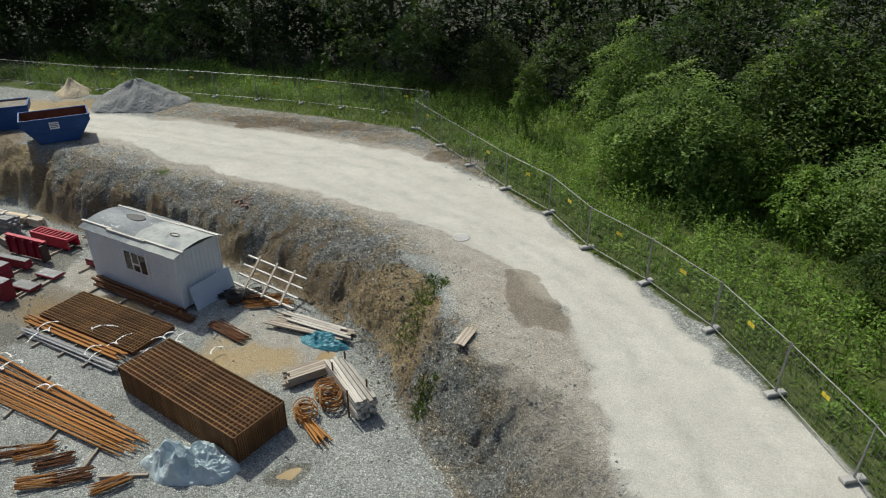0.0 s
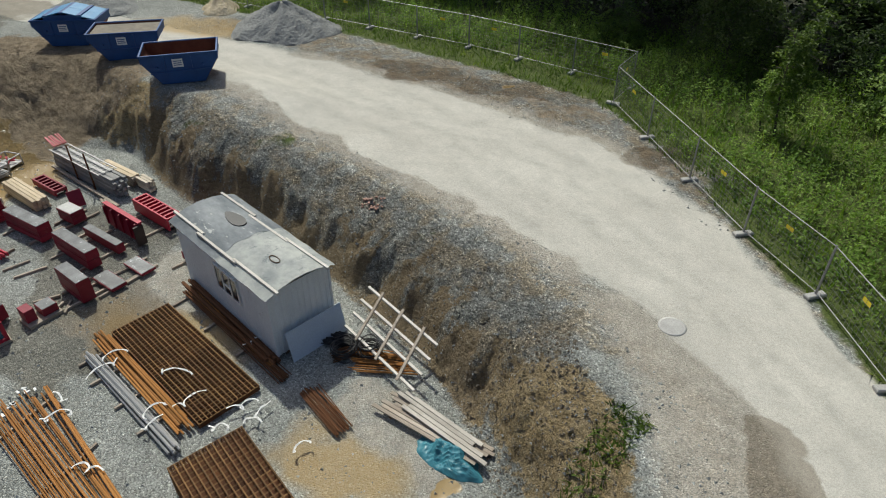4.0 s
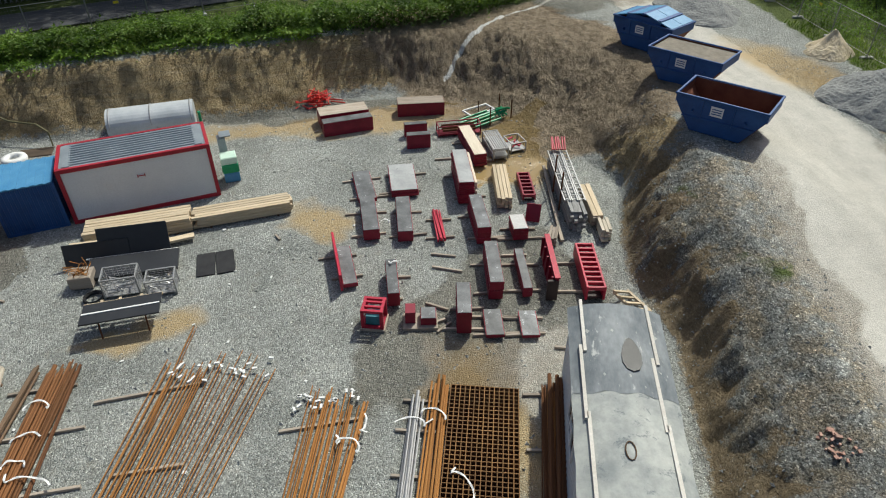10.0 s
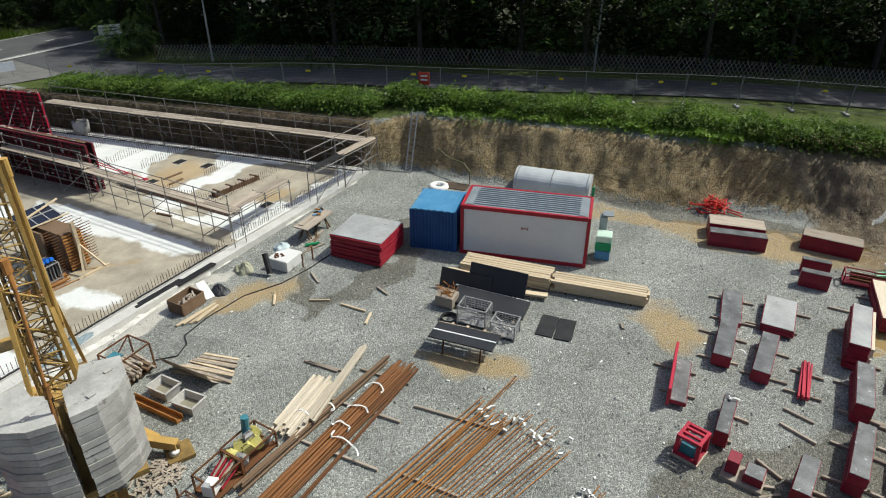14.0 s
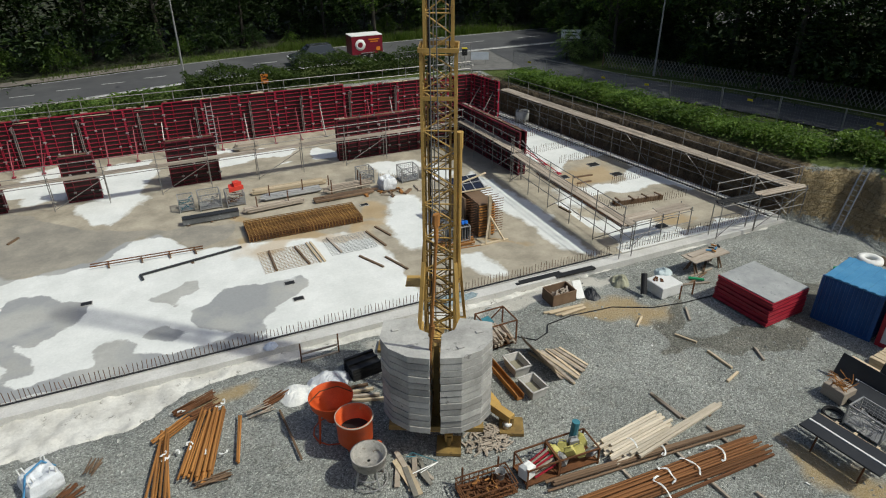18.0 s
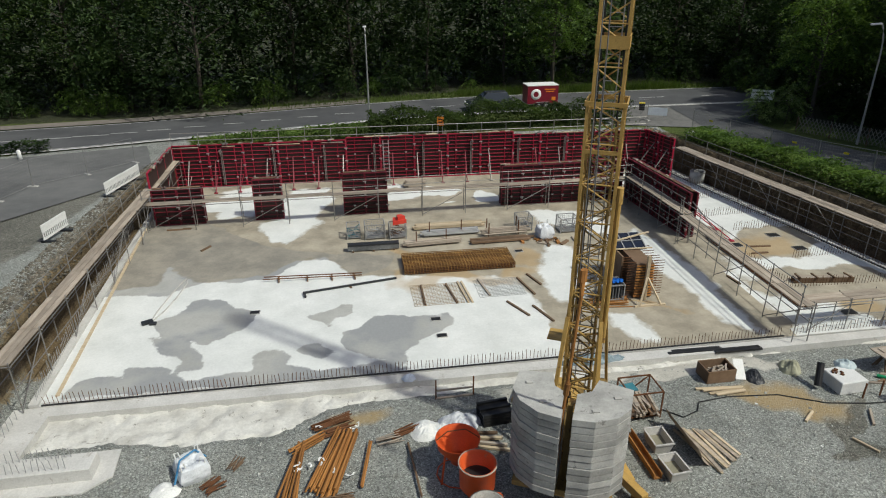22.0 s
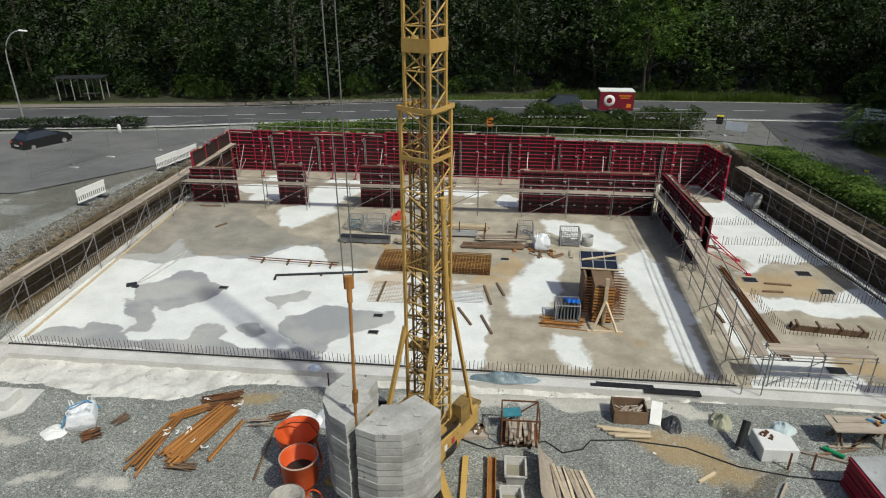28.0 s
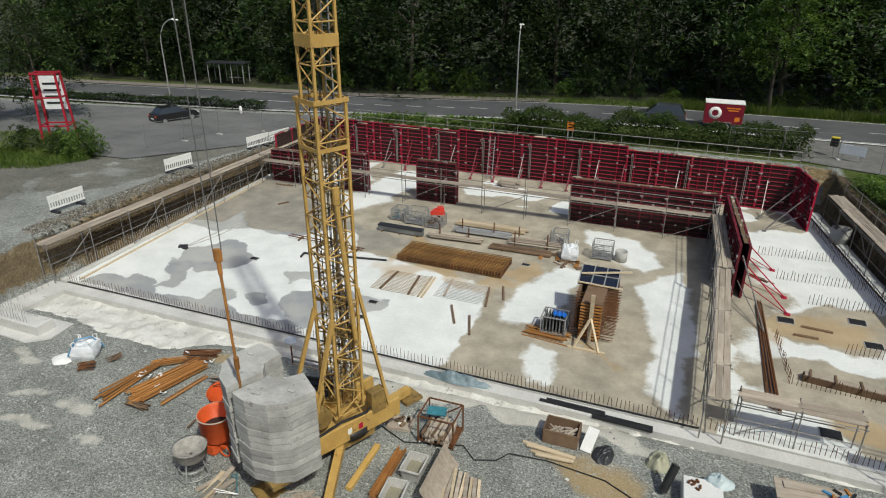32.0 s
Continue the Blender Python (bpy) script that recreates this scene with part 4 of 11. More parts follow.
DRY_FRONT = [(-13.2, 20.9), (-13.6, 31.1), (-10.7, 31.5), (-10.7, 33.6), (-9.9, 32.5), (-8.3, 31.3), (-6.9, 31.6), (-4.9, 32.4), (-3.8, 33.8), (-2.3, 34.1), (-0.5, 31.4), (1.9, 31.2), (8.1, 30.2), (8.2, 28.3), (8.7, 25.7), (8.7, 23.2), (7.5, 21.5)]
DRY_PATCHES = [
    [(-7.0, 39.2), (-6.8, 40.1), (-5.3, 40.5), (-3.4, 40.1), (-2.7, 39.8), (-3.8, 37.8), (-4.8, 36.1), (-5.7, 36.8)],
    [(-10.4, 46.5), (-8.3, 47.5), (-7.3, 41.2), (-9.8, 40.8)],
    [(-5.6, 46.4), (-4.3, 46.4), (-2.2, 44.6), (-3.4, 40.0), (-4.5, 39.4), (-6.2, 40.6)],
    [(9.5, 31.6), (10.9, 34.5), (11.9, 33.8), (12.0, 30.1), (11.2, 27.6), (9.6, 27.4), (9.2, 29.5)],
    [(11.5, 24.5), (11.8, 26.0), (12.8, 25.8), (13.2, 24.6), (13.1, 23.1), (12.1, 23.4)],
    [(11.0, 40.4), (14.1, 39.4), (15.8, 36.7), (15.2, 35.3), (13.2, 36.2), (11.3, 38.1)],
    [(14.7, 33.6), (16.8, 36.4), (18.2, 30.0), (18.0, 22.9), (16.8, 24.8), (16.5, 28.7)],
]


def patch_of(x, y, poly, soft=1.2):
    return np.clip(0.5 + side(x, y, poly) / soft, 0, 1)


def slab_top(x, y):
    wx, wy = x + (fbm(x * 1.1, y * 1.1, 61) - 0.5) * 0.7, y + (fbm(x * 1.1, y * 1.1, 62) - 0.5) * 0.7
    dry = np.maximum(patch_of(wx, wy, DRY_FRONT), blobs(x, y, PALE) * step(41.8, 42.6, y))
    for p in DRY_PATCHES:
        dry = np.maximum(dry, patch_of(wx, wy, p, 2.0))
    damp = patch_of(wx, wy, DAMP_BACK)
    for p in (DAMP_A, DAMP_B, DAMP_C, DAMP_D, DAMP_E):
        damp = np.maximum(damp, patch_of(wx, wy, p))
    tan = np.where(x < 19.4, 1 - dry, blobs(x, y, TAN) * (1 - blobs(x, y, PALE)))
    return np.full(x.shape, 0.2), {"tan": tan, "damp": damp, "ochre": blobs(x, y, [(5.2, 30.6, 4.0, 0.8, 2), (2.2, 33.0, 0.8, 2.4, 0), (14, 26.5, 1.0, 0.4, 0), (23.6, 33.0, 2.8, 1.5, 4), (21.6, 31.6, 0.9, 1.2, 0), (24.6, 25.4, 1.6, 0.9, 3), (8.6, 33.0, 0.8, 2.0, 0)])}


slab = thing("floor_slab", (0, 0, 0), 0, "pale concrete floor slab with damp and tan silt stains", "floor slab", kind="structure")
top = grid_mesh("slab_top", np.linspace(-15, 31, 288), np.linspace(21, 50, 182), slab_top, SLAB)
cut = bmesh.new()
cut.from_mesh(top)
for (ax, ay), (bx, by) in zip(SLAB_POLY, SLAB_POLY[1:] + SLAB_POLY[:1]):
    bmesh.ops.bisect_plane(cut, geom=cut.verts[:] + cut.edges[:] + cut.faces[:], plane_co=(ax, ay, 0), plane_no=(by - ay, ax - bx, 0), clear_outer=True)
cut.to_mesh(top)
cut.free()
part("slab_surface", top, None, slab)
body = Geo().prism(SLAB_POLY, -0.3, 0.194)
part("slab_body", body, CONCRETE, slab)


def along(a, b, t):
    return (a[0] + (b[0] - a[0]) * t, a[1] + (b[1] - a[1]) * t)


FL, FR, RC, BR, BL = SLAB_POLY
# footing ledge in front and at the sides
edge = Geo()
edge.prism([(-13.3, 20.85), (RC[0] + 0.5, RC[1] - 0.55), (RC[0], RC[1] - 0.004), (FL[0], FL[1] - 0.004), (-13.3, FL[1] - 0.05)], -0.4, 0.16)
edge.prism([(-13.3, 18.5), (-11.85, 18.5), (-11.85, 20.918), (-13.3, 20.846)], -0.4, 0.16)
solo("footing_ledge", edge, CONCRETE, "pale concrete footing ledge along the slab front", "footing", kind="structure")


def blinding_top(x, y):
    s_ = side(x, y, TRENCH) - 0.15 + (fbm(x * 0.9, y * 0.9, 63, 5) - 0.5) * 2.0 + (fbm(x * 3.1, y * 3.1, 67, 3) - 0.5) * 0.6
    z = -0.1 + (fbm(x * 2.4, y * 2.4, 64, 5) - 0.5) * 0.24
    return np.where(s_ > 0, z, z - np.clip(-s_ * 0.8, 0, 0.35)), {}


BLINDING = plain("dirty_blinding_concrete", (0.5, 0.485, 0.44), (0.72, 0.71, 0.66), 0.92, scale=0.9, fine=9, bump=1.0, wear=(0.24, 0.23, 0.2), worn=0.03)
blind = grid_mesh("blinding_strip", np.linspace(-11.9, 29, 330), np.linspace(18.2, 22.9, 48), blinding_top, BLINDING)
tagged(new("blinding_strip", blind), "rough pale blinding concrete spilt before the footing", "footing", kind="structure")
side_edge = Geo()
side_edge.prism([(RC[0] + 0.004, RC[1]), (RC[0] + 0.5, RC[1] - 0.2), (BR[0] + 0.5, BR[1]), (BR[0] + 0.004, BR[1])], -0.3, 0.26)
solo("footing_side", side_edge, CONCRETE, "pale concrete edge beam at the slab side", "footing", kind="structure")
left_edge = Geo()
left_edge.prism([(FL[0] - 0.004, FL[1]), (BL[0] - 0.004, BL[1]), (BL[0] - 0.35, BL[1]), (FL[0] - 0.35, FL[1])], -0.3, 0.3)
solo("footing_side", left_edge, CONCRETE, "pale concrete edge beam at the slab side", "footing", kind="structure")
block = thing("column_base", (-11.1, 17.8, 0), 3, "long pale concrete base block with starter bars", "foundation")
part("pad", Geo().prism([(2.6, 1.0), (2.7, -0.35), (1.9, -1.0), (-2.0, -0.9), (-2.0, 0.9)], -0.3, 0.05), CONCRETE, block)
part("block", Geo().box((0.0, 0.0, 0.27), (4.15, 0.86, 0.5), bevel=0.02), CONCRETE, block)
for i in range(17):
    for j in (0, 1):
        x, y = -1.9 + i * 0.2, -0.28 + j * 0.55
        part("starter_bar", Geo().tube((x, y, 0.5), (x + rnd.uniform(-0.04, 0.04), y + rnd.uniform(-0.03, 0.03), 0.52 + rnd.uniform(0.35, 0.55)), 0.013, 4), GALV, block)
for i in range(14):
    x, y = -2.0 + (i % 2) * 0.35, 0.95 + i * 0.17
    part("starter_bar", Geo().tube((x, y, 0.14), (x + rnd.uniform(-0.04, 0.04), y, 0.7 + rnd.uniform(-0.1, 0.15)), 0.013, 4), GALV, block)


def starters(a, b, gap, h, label, mat, inset=0.0):
    g = Geo()
    n = int(math.dist(a, b) / gap)
    for k in range(n):
        x, y = along(a, b, (k + 0.5) / n)
        g.tube((x, y, 0.18), (x + rnd.uniform(-0.04, 0.04), y + rnd.uniform(-0.04, 0.04), 0.2 + h * rnd.uniform(0.8, 1.1)), 0.012, 4)
    return solo("starter_bars", g, mat, label, "starter bars", kind="stuff")


starters((FL[0] + 0.1, FL[1] + 0.18), (FR[0], FR[1] + 0.18), 0.16, 0.42, "row of short rusty starter bars in the slab edge", RUSTDARK)
starters((FR[0] + 0.3, FR[1] + 0.18), (RC[0] - 0.3, RC[1] + 0.2), 0.16, 0.5, "row of short rusty starter bars in the slab edge", RUSTDARK)
starters((FL[0] - 0.15, FL[1] + 0.2), (BL[0] - 0.15, 40.0), 0.18, 0.75, "row of pale starter bars along the slab side", GALV)
starters((RC[0] - 0.2, RC[1] + 0.6), (BR[0] - 0.1, BR[1] - 3), 0.18, 0.6, "row of rusty starter bars along the slab side", RUSTDARK)
for a, b in (((21.5, 37.6), (25.8, 38.0)), ((20.6, 40.6), (24.6, 41.2)), ((24.1, 30.9), (28.4, 31.2)), ((21.9, 27.5), (27.2, 27.6)), ((21.4, 31.2), (21.9, 27.4)), ((22.9, 35.2), (26.2, 35.5))):
    starters(a, b, 0.17, 0.55, "row of rusty starter bars standing in the slab", RUSTDARK)
seam = Geo().bar((FL[0] + 0.1, FL[1] + 0.06, 0.215), (FR[0], FR[1] + 0.06, 0.215), 0.09, 0.03)
seam.bar((RC[0] - 0.05, RC[1] + 0.1, 0.215), (BR[0] - 0.05, BR[1] - 1.0, 0.215), 0.09, 0.03)
solo("joint_sheet", seam, BLACK, "dark joint sheet along the slab edge", "joint strip", kind="structure")
for x, y in ((3.31, 26.35), (3.45, 24.86), (-5.33, 27.95), (21.91, 32.95), (24.98, 34.15), (25.41, 32.1), (23.15, 24.75), (8.9, 33.6), (10.8, 36.2)):
    big = 0.26 if x > 20 else 0.0
    h = thing("floor_box", (x, y, 0.2), 3, "dark square floor opening in the slab", "floor opening", "floor openings")
    part("frame", Geo().box((0, 0, 0.015), (0.5 + big, 0.34 + big, 0.03)), GREYCON, h)
    part("cover", Geo().box((0, 0, 0.034), (0.44 + big, 0.28 + big, 0.01)), BLACK, h)

# ---- red wall forms ----
def form_mesh(w, h, rib=REDRIB_LIT):
    """One wall-form panel: face board, frame and ribs, the ribs towards -y."""
    fr = Geo()
    for x in (-w / 2 + 0.03, w / 2 - 0.03):
        fr.box((x, -0.06, h / 2), (0.06, 0.12, h))
    for z in (0.03, h - 0.03):
        fr.box((0, -0.06, z), (w - 0.12, 0.12, 0.06))
    ribs = Geo()
    n = max(3, round(h / 0.29))
    for k in range(1, n):
        ribs.box((0, -0.055, h * k / n), (w - 0.12, 0.09, 0.034))
    for x in ((-w / 4, w / 4) if w > 1.6 else (0.0,)):
        ribs.box((x, -0.057, h / 2), (0.04, 0.1, h - 0.12))
    face = Geo().box((0, -0.004, h / 2), (w - 0.11, 0.016, h - 0.11))
    return fr.mesh("panel_frame", rib), ribs.mesh("ribs", rib), face.mesh("face_board", DARKPLY)


TIE = Geo().box((0, -0.14, 0), (0.15, 0.05, 0.09)).tube((0, -0.14, 0), (0, -0.24, 0), 0.02, 5).mesh("tie_plate", GALV)
CLAMP = Geo().box((0, -0.15, 0), (0.22, 0.07, 0.06)).box((0.03, -0.17, -0.06), (0.05, 0.05, 0.14)).mesh("clamp", GALV)


FORMS = {}
DARKRIB = plain("dark_red_form_ribs", (0.085, 0.008, 0.014), (0.19, 0.014, 0.03), 0.5, scale=1.6, wear=(0.13, 0.075, 0.055), worn=0.02, each=0.2)


def form_panel(parent, x, y, z, rz, w, h, rib=REDRIB_LIT):
    key = (round(w, 2), round(h, 2), rib.name)
    if key not in FORMS:
        FORMS[key] = form_mesh(w, h, rib)
    m = pose(x, y, z, 0, 0, rz)
    p = piece("panel", FORMS[key][0], m, parent)
    for me in FORMS[key][1:]:
        piece(me.name.split(".")[0], me, Matrix(), p)
    for k in (0.2, 0.5, 0.8):
        piece("clamp", CLAMP, pose(w / 2, 0, h * k), p)
    for u in (-0.25, 0.25) if w > 1.6 else (0,):
        for k in (0.22, 0.62):
            piece("tie_plate", TIE, pose(u * w, 0, h * k), p)


def form_wall(a, b, h, turn, label, z=0.2, pw=2.4, double=False, gap=0.32):
    """A run of form panels from a to b; turn 1 shows the ribs on the right-hand side of a to b."""
    L, ang = math.dist(a, b), math.degrees(math.atan2(b[1] - a[1], b[0] - a[0]))
    th = thing("wall_form", (a[0], a[1], z), ang, label, "wall formwork", "red wall forms")
    n = max(1, round(L / pw))
    w = L / n
    for k in range(n):
        form_panel(th, w * (k + 0.5), 0, 0, 0 if turn > 0 else 180, w - 0.01, h, DARKRIB if double else REDRIB_LIT)
        if double:
            form_panel(th, w * (k + 0.5), gap * turn, 0, 180 if turn > 0 else 0, w - 0.01, h, DARKRIB)
    # clamps, brackets and short boards left along the top edge
    for k in range(int(L / (0.7 if double else 0.55))):
        x = rnd.uniform(0.1, L - 0.1)
        y = rnd.uniform(0, gap) * turn if double else rnd.uniform(-0.12, 0.06)
        if k % 3 == 0:
            part("top_bracket", Geo().bar((x, y, h - 0.1), (x + rnd.uniform(-0.1, 0.1), y - 0.25, h + rnd.uniform(0.1, 0.3)), 0.05).box((x, y, h + 0.02), (0.14, 0.3, 0.05)), SCAFTUBE, th)
        else:
            part("top_clamp", Geo().box((x, y, h + 0.03), (rnd.uniform(0.15, 0.5), 0.1, rnd.uniform(0.05, 0.12)), rnd.uniform(-12, 12)), (REDRIB_LIT, OLDWOOD, DARKWOOD)[k % 3], th)
    if double:
        part("top_board", Geo().box((L / 2, gap / 2 * turn, h + 0.02), (L * 0.92, 0.2, 0.04), 0.6), DARKWOOD, th, "weathered cover board")
    return th


def strut(x, y, dx, dy, z0, h):
    g = Geo().tube((x, y, z0 + h), (x + dx, y + dy, z0 + 0.05), 0.035, 5)
    g.tube((x, y, z0 + 0.9), (x + dx * 0.95, y + dy * 0.95, z0 + 0.06), 0.025, 5).box((x + dx, y + dy, z0 + 0.03), (0.25, 0.25, 0.05))
    return g


WB, WE = (-14.0, 47.75), (22.55, 48.95)
form_wall(WB, along(WB, WE, 0.345), 3.25, 1, "tall dark-red steel wall forms with ribs", pw=2.4)
form_wall(along(WB, WE, 0.345), along(WB, WE, 0.7), 3.4, 1, "taller dark-red steel wall forms with ribs", pw=2.4)
form_wall(along(WB, WE, 0.7), WE, 3.15, 1, "tall dark-red steel wall forms with ribs", pw=2.4)
form_wall((-13.7, 41.2), (-14.0, 47.55), 3.2, -1, "dark-red steel wall forms closing the side", pw=2.4)
form_wall((23.5, 45.65), WE, 3.15, -1, "dark-red steel wall forms closing the corner", pw=1.8)
for x0, x1, h in ((-13.4, -10.3, 2.4), (-7.2, -5.35, 2.75), (-1.45, 1.5, 2.85), (9.3, 18.1, 2.8)):
    f0, f1 = (x0, 40.2 + 0.055 * (x0 + 13)), (x1, 40.2 + 0.055 * (x1 + 13))
    form_wall(f0, f1, h, 1, "dark-red double wall form standing on the slab", pw=1.5, double=True)
form_wall((18.55, 42.2), (19.5, 34.4), 2.85, 1, "dark-red double wall form running across the slab", pw=2.0, double=True)
for k in range(19):
    x, y = along(WB, WE, (k + 0.6) / 19.5)
    if k % 2:
        w = thing("soldier_beam", (x + 0.5, y - 0.2, 0.2), 1.5, "grey steel soldier beam on the wall form", "form beam", "form soldiers")
        part("channel", Geo().box((-0.05, 0, 1.5), (0.04, 0.1, 2.6)).box((0.05, 0, 1.5), (0.04, 0.1, 2.6)), SCAFTUBE, w)
        part("head_bracket", Geo().bar((0, 0, 2.9), (0, -0.75, 2.95), 0.06).bar((0, -0.7, 2.92), (0, -0.05, 2.2), 0.04), SCAFTUBE, w)
    s = thing("push_pull_prop", (0, 0, 0), 0, "red steel prop bracing the wall form", "prop", "form props")
    part("prop_body", strut(x, y - 0.15, rnd.uniform(-0.1, 0.1), -1.5, 0.2, 2.1), REDSTEEL if k % 3 else SCAFTUBE, s)
rails = Geo()
for k in range(20):
    x, y = along(WB, WE, k / 19)
    rails.tube((x, y + 0.1, 3.1), (x, y + 0.15, 4.35), 0.025, 5)
for z in (3.75, 4.3):
    rails.tube((WB[0], WB[1] + 0.15, z), (WE[0], WE[1] + 0.15, z), 0.025, 5)
th = thing("guard_rail", (0, 0, 0), 0, "thin steel guard rail above the wall forms", "guard rail")
part("rail_frame", rails, SCAFTUBE, th)


# ---- scaffolds ----
def scaffold(a, b, width, deck, label, bay=2.5, legs=True, rail=1, foot=0.2, boards=OLDWOOD, rail_side=1, mid=True):
    """A tube scaffold from a to b: standards, ledgers, a board deck and guard rails on one side."""
    L, ang = math.dist(a, b), math.degrees(math.atan2(b[1] - a[1], b[0] - a[0]))
    th = thing("scaffold", (a[0], a[1], 0), ang, label, "scaffold", "tube scaffolds")
    n = max(1, round(L / bay))
    for k in range(n + 1):
        for s in (-width / 2, width / 2):
            hi = deck + (1.05 if s * rail_side > 0 and rail else 0.12)
            part("standard", Geo().tube((L * k / n, s, foot), (L * k / n, s, hi), 0.026, 6), SCAFTUBE, th)
        part("transom", Geo().tube((L * k / n, -width / 2 - 0.1, deck - 0.06), (L * k / n, width / 2 + 0.1, deck - 0.06), 0.024, 5), SCAFTUBE, th)
    for s in (-width / 2, width / 2):
        for z in (deck - 0.1,) + ((foot + (deck - foot) * 0.5,) if mid else ()):
            part("ledger", Geo().tube((-0.1, s, z), (L + 0.1, s, z), 0.024, 5), SCAFTUBE, th)
    if rail:
        for z in (deck + 0.5, deck + 1.0):
            part("guard_rail", Geo().tube((-0.1, rail_side * width / 2, z), (L + 0.1, rail_side * width / 2, z), 0.022, 5), SCAFTUBE, th)
    for k in range(n):
        if k % 2 == 0:
            part("brace", Geo().tube((L * k / n, -width / 2, foot + 0.1), (L * (k + 1) / n, -width / 2, deck - 0.15), 0.022, 5), SCAFTUBE, th)
        for j in range(3):
            y = (j - 1) * width / 3
            part("deck_board", Geo().box((L * (k + 0.5) / n, y, deck + 0.02 + 0.006 * (j % 2) + 0.012 * (k % 2)), (L / n - 0.02 + 0.2 * (j == 1), width / 3 - 0.02, 0.05), bevel=0.006), boards, th)
    return th


scaffold((-13.2, 21.2), (-13.95, 47.6), 0.75, 2.3, "tube scaffold walkway with worn boards beside the pit wall", rail_side=1, bay=2.6)
scaffold((30.05, 23.1), (24.75, 47.3), 0.9, 2.2, "tube scaffold walkway along the shaded pit wall", rail_side=-1, bay=2.5)
scaffold((24.8, 22.75), (27.3, 22.78), 0.55, 2.15, "narrow tube scaffold with black boards at the slab corner", rail_side=1, boards=BLACK)
scaffold((27.35, 22.78), (30.6, 22.8), 0.55, 2.2, "narrow tube scaffold with worn boards at the slab corner", rail_side=1)
scaffold((-13.6, 39.3), (18.2, 41.1), 0.6, 1.95, "long tube scaffold platform before the red forms", rail_side=-1, bay=2.9, mid=False)
scaffold((18.2, 40.9), (18.9, 33.6), 0.7, 2.1, "tube scaffold platform beside the cross wall", rail_side=-1)
scaffold((18.8, 33.6), (19.2, 22.6), 0.75, 2.0, "tube scaffold walkway over the slab with ochre boards", rail_side=-1, bay=2.2)
scaffold((19.95, 23.65), (23.75, 23.85), 0.8, 1.7, "low tube scaffold platform near the slab front", rail_side=1, bay=1.9, rail=0)
wl = thing("edge_form", (23.97, 27.98, 0.2), -4, "dark timber upstand form lying on the slab between starter bars", "formwork")
for s in (-0.16, 0.16):
    part("form_board", Geo().box((0, s, 0.14), (3.2, 0.05, 0.28), bevel=0.006), DARKWOOD, wl)
part("top_board", Geo().box((0, 0, 0.3), (3.1, 0.3, 0.03), bevel=0.006), OLDWOOD, wl)
for k in range(4):
    part("cleat", Geo().box((-1.35 + 0.9 * k, 0, 0.33), (0.09, 0.62, 0.07), 4 * k), DARKWOOD, wl)

# raking props on the slab side of the cross wall
for x, y, dx, dy, h in ((19.3, 36.6, 2.6, -1.2, 2.0), (19.5, 35.0, 2.5, -1.4, 2.0), (19.0, 39.2, 2.4, -0.6, 2.0), (19.6, 34.5, 1.4, -3.4, 2.3), (23.2, 46.2, -2.2, -1.6, 2.2), (22.8, 47.7, -2.2, -1.0, 2.4)):
    s = thing("push_pull_prop", (0, 0, 0), 0, "long red and grey prop bracing the cross wall", "prop", "form props")
    part("prop_body", strut(x, y, dx, dy, 0.2, h), REDBRIGHT if h < 2.1 else SCAFTUBE, s)
lad = thing("ladder", (1.6, 47.9, 0.2), 2, "grey steel ladder leaning on the red forms", "ladder")
for u in (-0.2, 0.2):
    part("rail", Geo().bar((u, -0.75, 0), (u, -0.22, 3.2), 0.04, 0.06), GALV, lad)
for k in range(10):
    z = 0.25 + 0.3 * k
    part("rung", Geo().tube((-0.2, -0.75 + 0.166 * z, z), (0.2, -0.75 + 0.166 * z, z), 0.018, 5), GALV, lad)
for k in range(14):
    x, y = along(WB, WE, (k + 0.35 + 0.25 * (k % 3)) / 14.5)
    solo("cap_board", Geo().box((0, 0, 0.025), (rnd.uniform(0.8, 2.2), 0.16, 0.045), bevel=0.005), TIMBER if k % 2 else OLDWOOD, "short board lying along the top of the forms", "board", "cap boards", at=(x, y - 0.06, 3.25 if k < 5 else 3.6 if k < 10 else 3.35), rz=1.5 + rnd.uniform(-4, 4))

# ---- plants ----
lr = np.random.RandomState(5)


def leaf_cloud(centres, length, flat=0.6):
    """Small pointed leaves at the given places, with mixed turns, as vertices and faces."""
    c = np.asarray(centres, float)
    n = len(c)
    d = lr.normal(size=(n, 3)) * (1, 1, 0.45)
    d /= np.linalg.norm(d, axis=1)[:, None]
    up = lr.normal(size=(n, 3)) * (1 - flat) + (0, 0, flat * 1.6)
    s = np.cross(d, up)
    s /= np.linalg.norm(s, axis=1)[:, None] + 1e-6
    ln = length * lr.uniform(0.6, 1.3, (n, 1))
    w = ln * lr.uniform(0.35, 0.6, (n, 1))
    fold = np.cross(s, d) * ln * 0.12
    v = np.stack([c - d * ln * 0.5, c + s * w * 0.5 + fold, c + d * ln * 0.5, c - s * w * 0.5 + fold], 1).reshape(-1, 3)
    f = np.arange(4 * n).reshape(-1, 4)
    return v, f


def cloud_mesh(name, v, f, material):
    me = bpy.data.meshes.new(name)
    me.from_pydata(v.tolist(), [], f.tolist())
    me.materials.append(material)
    me.update()
    return me


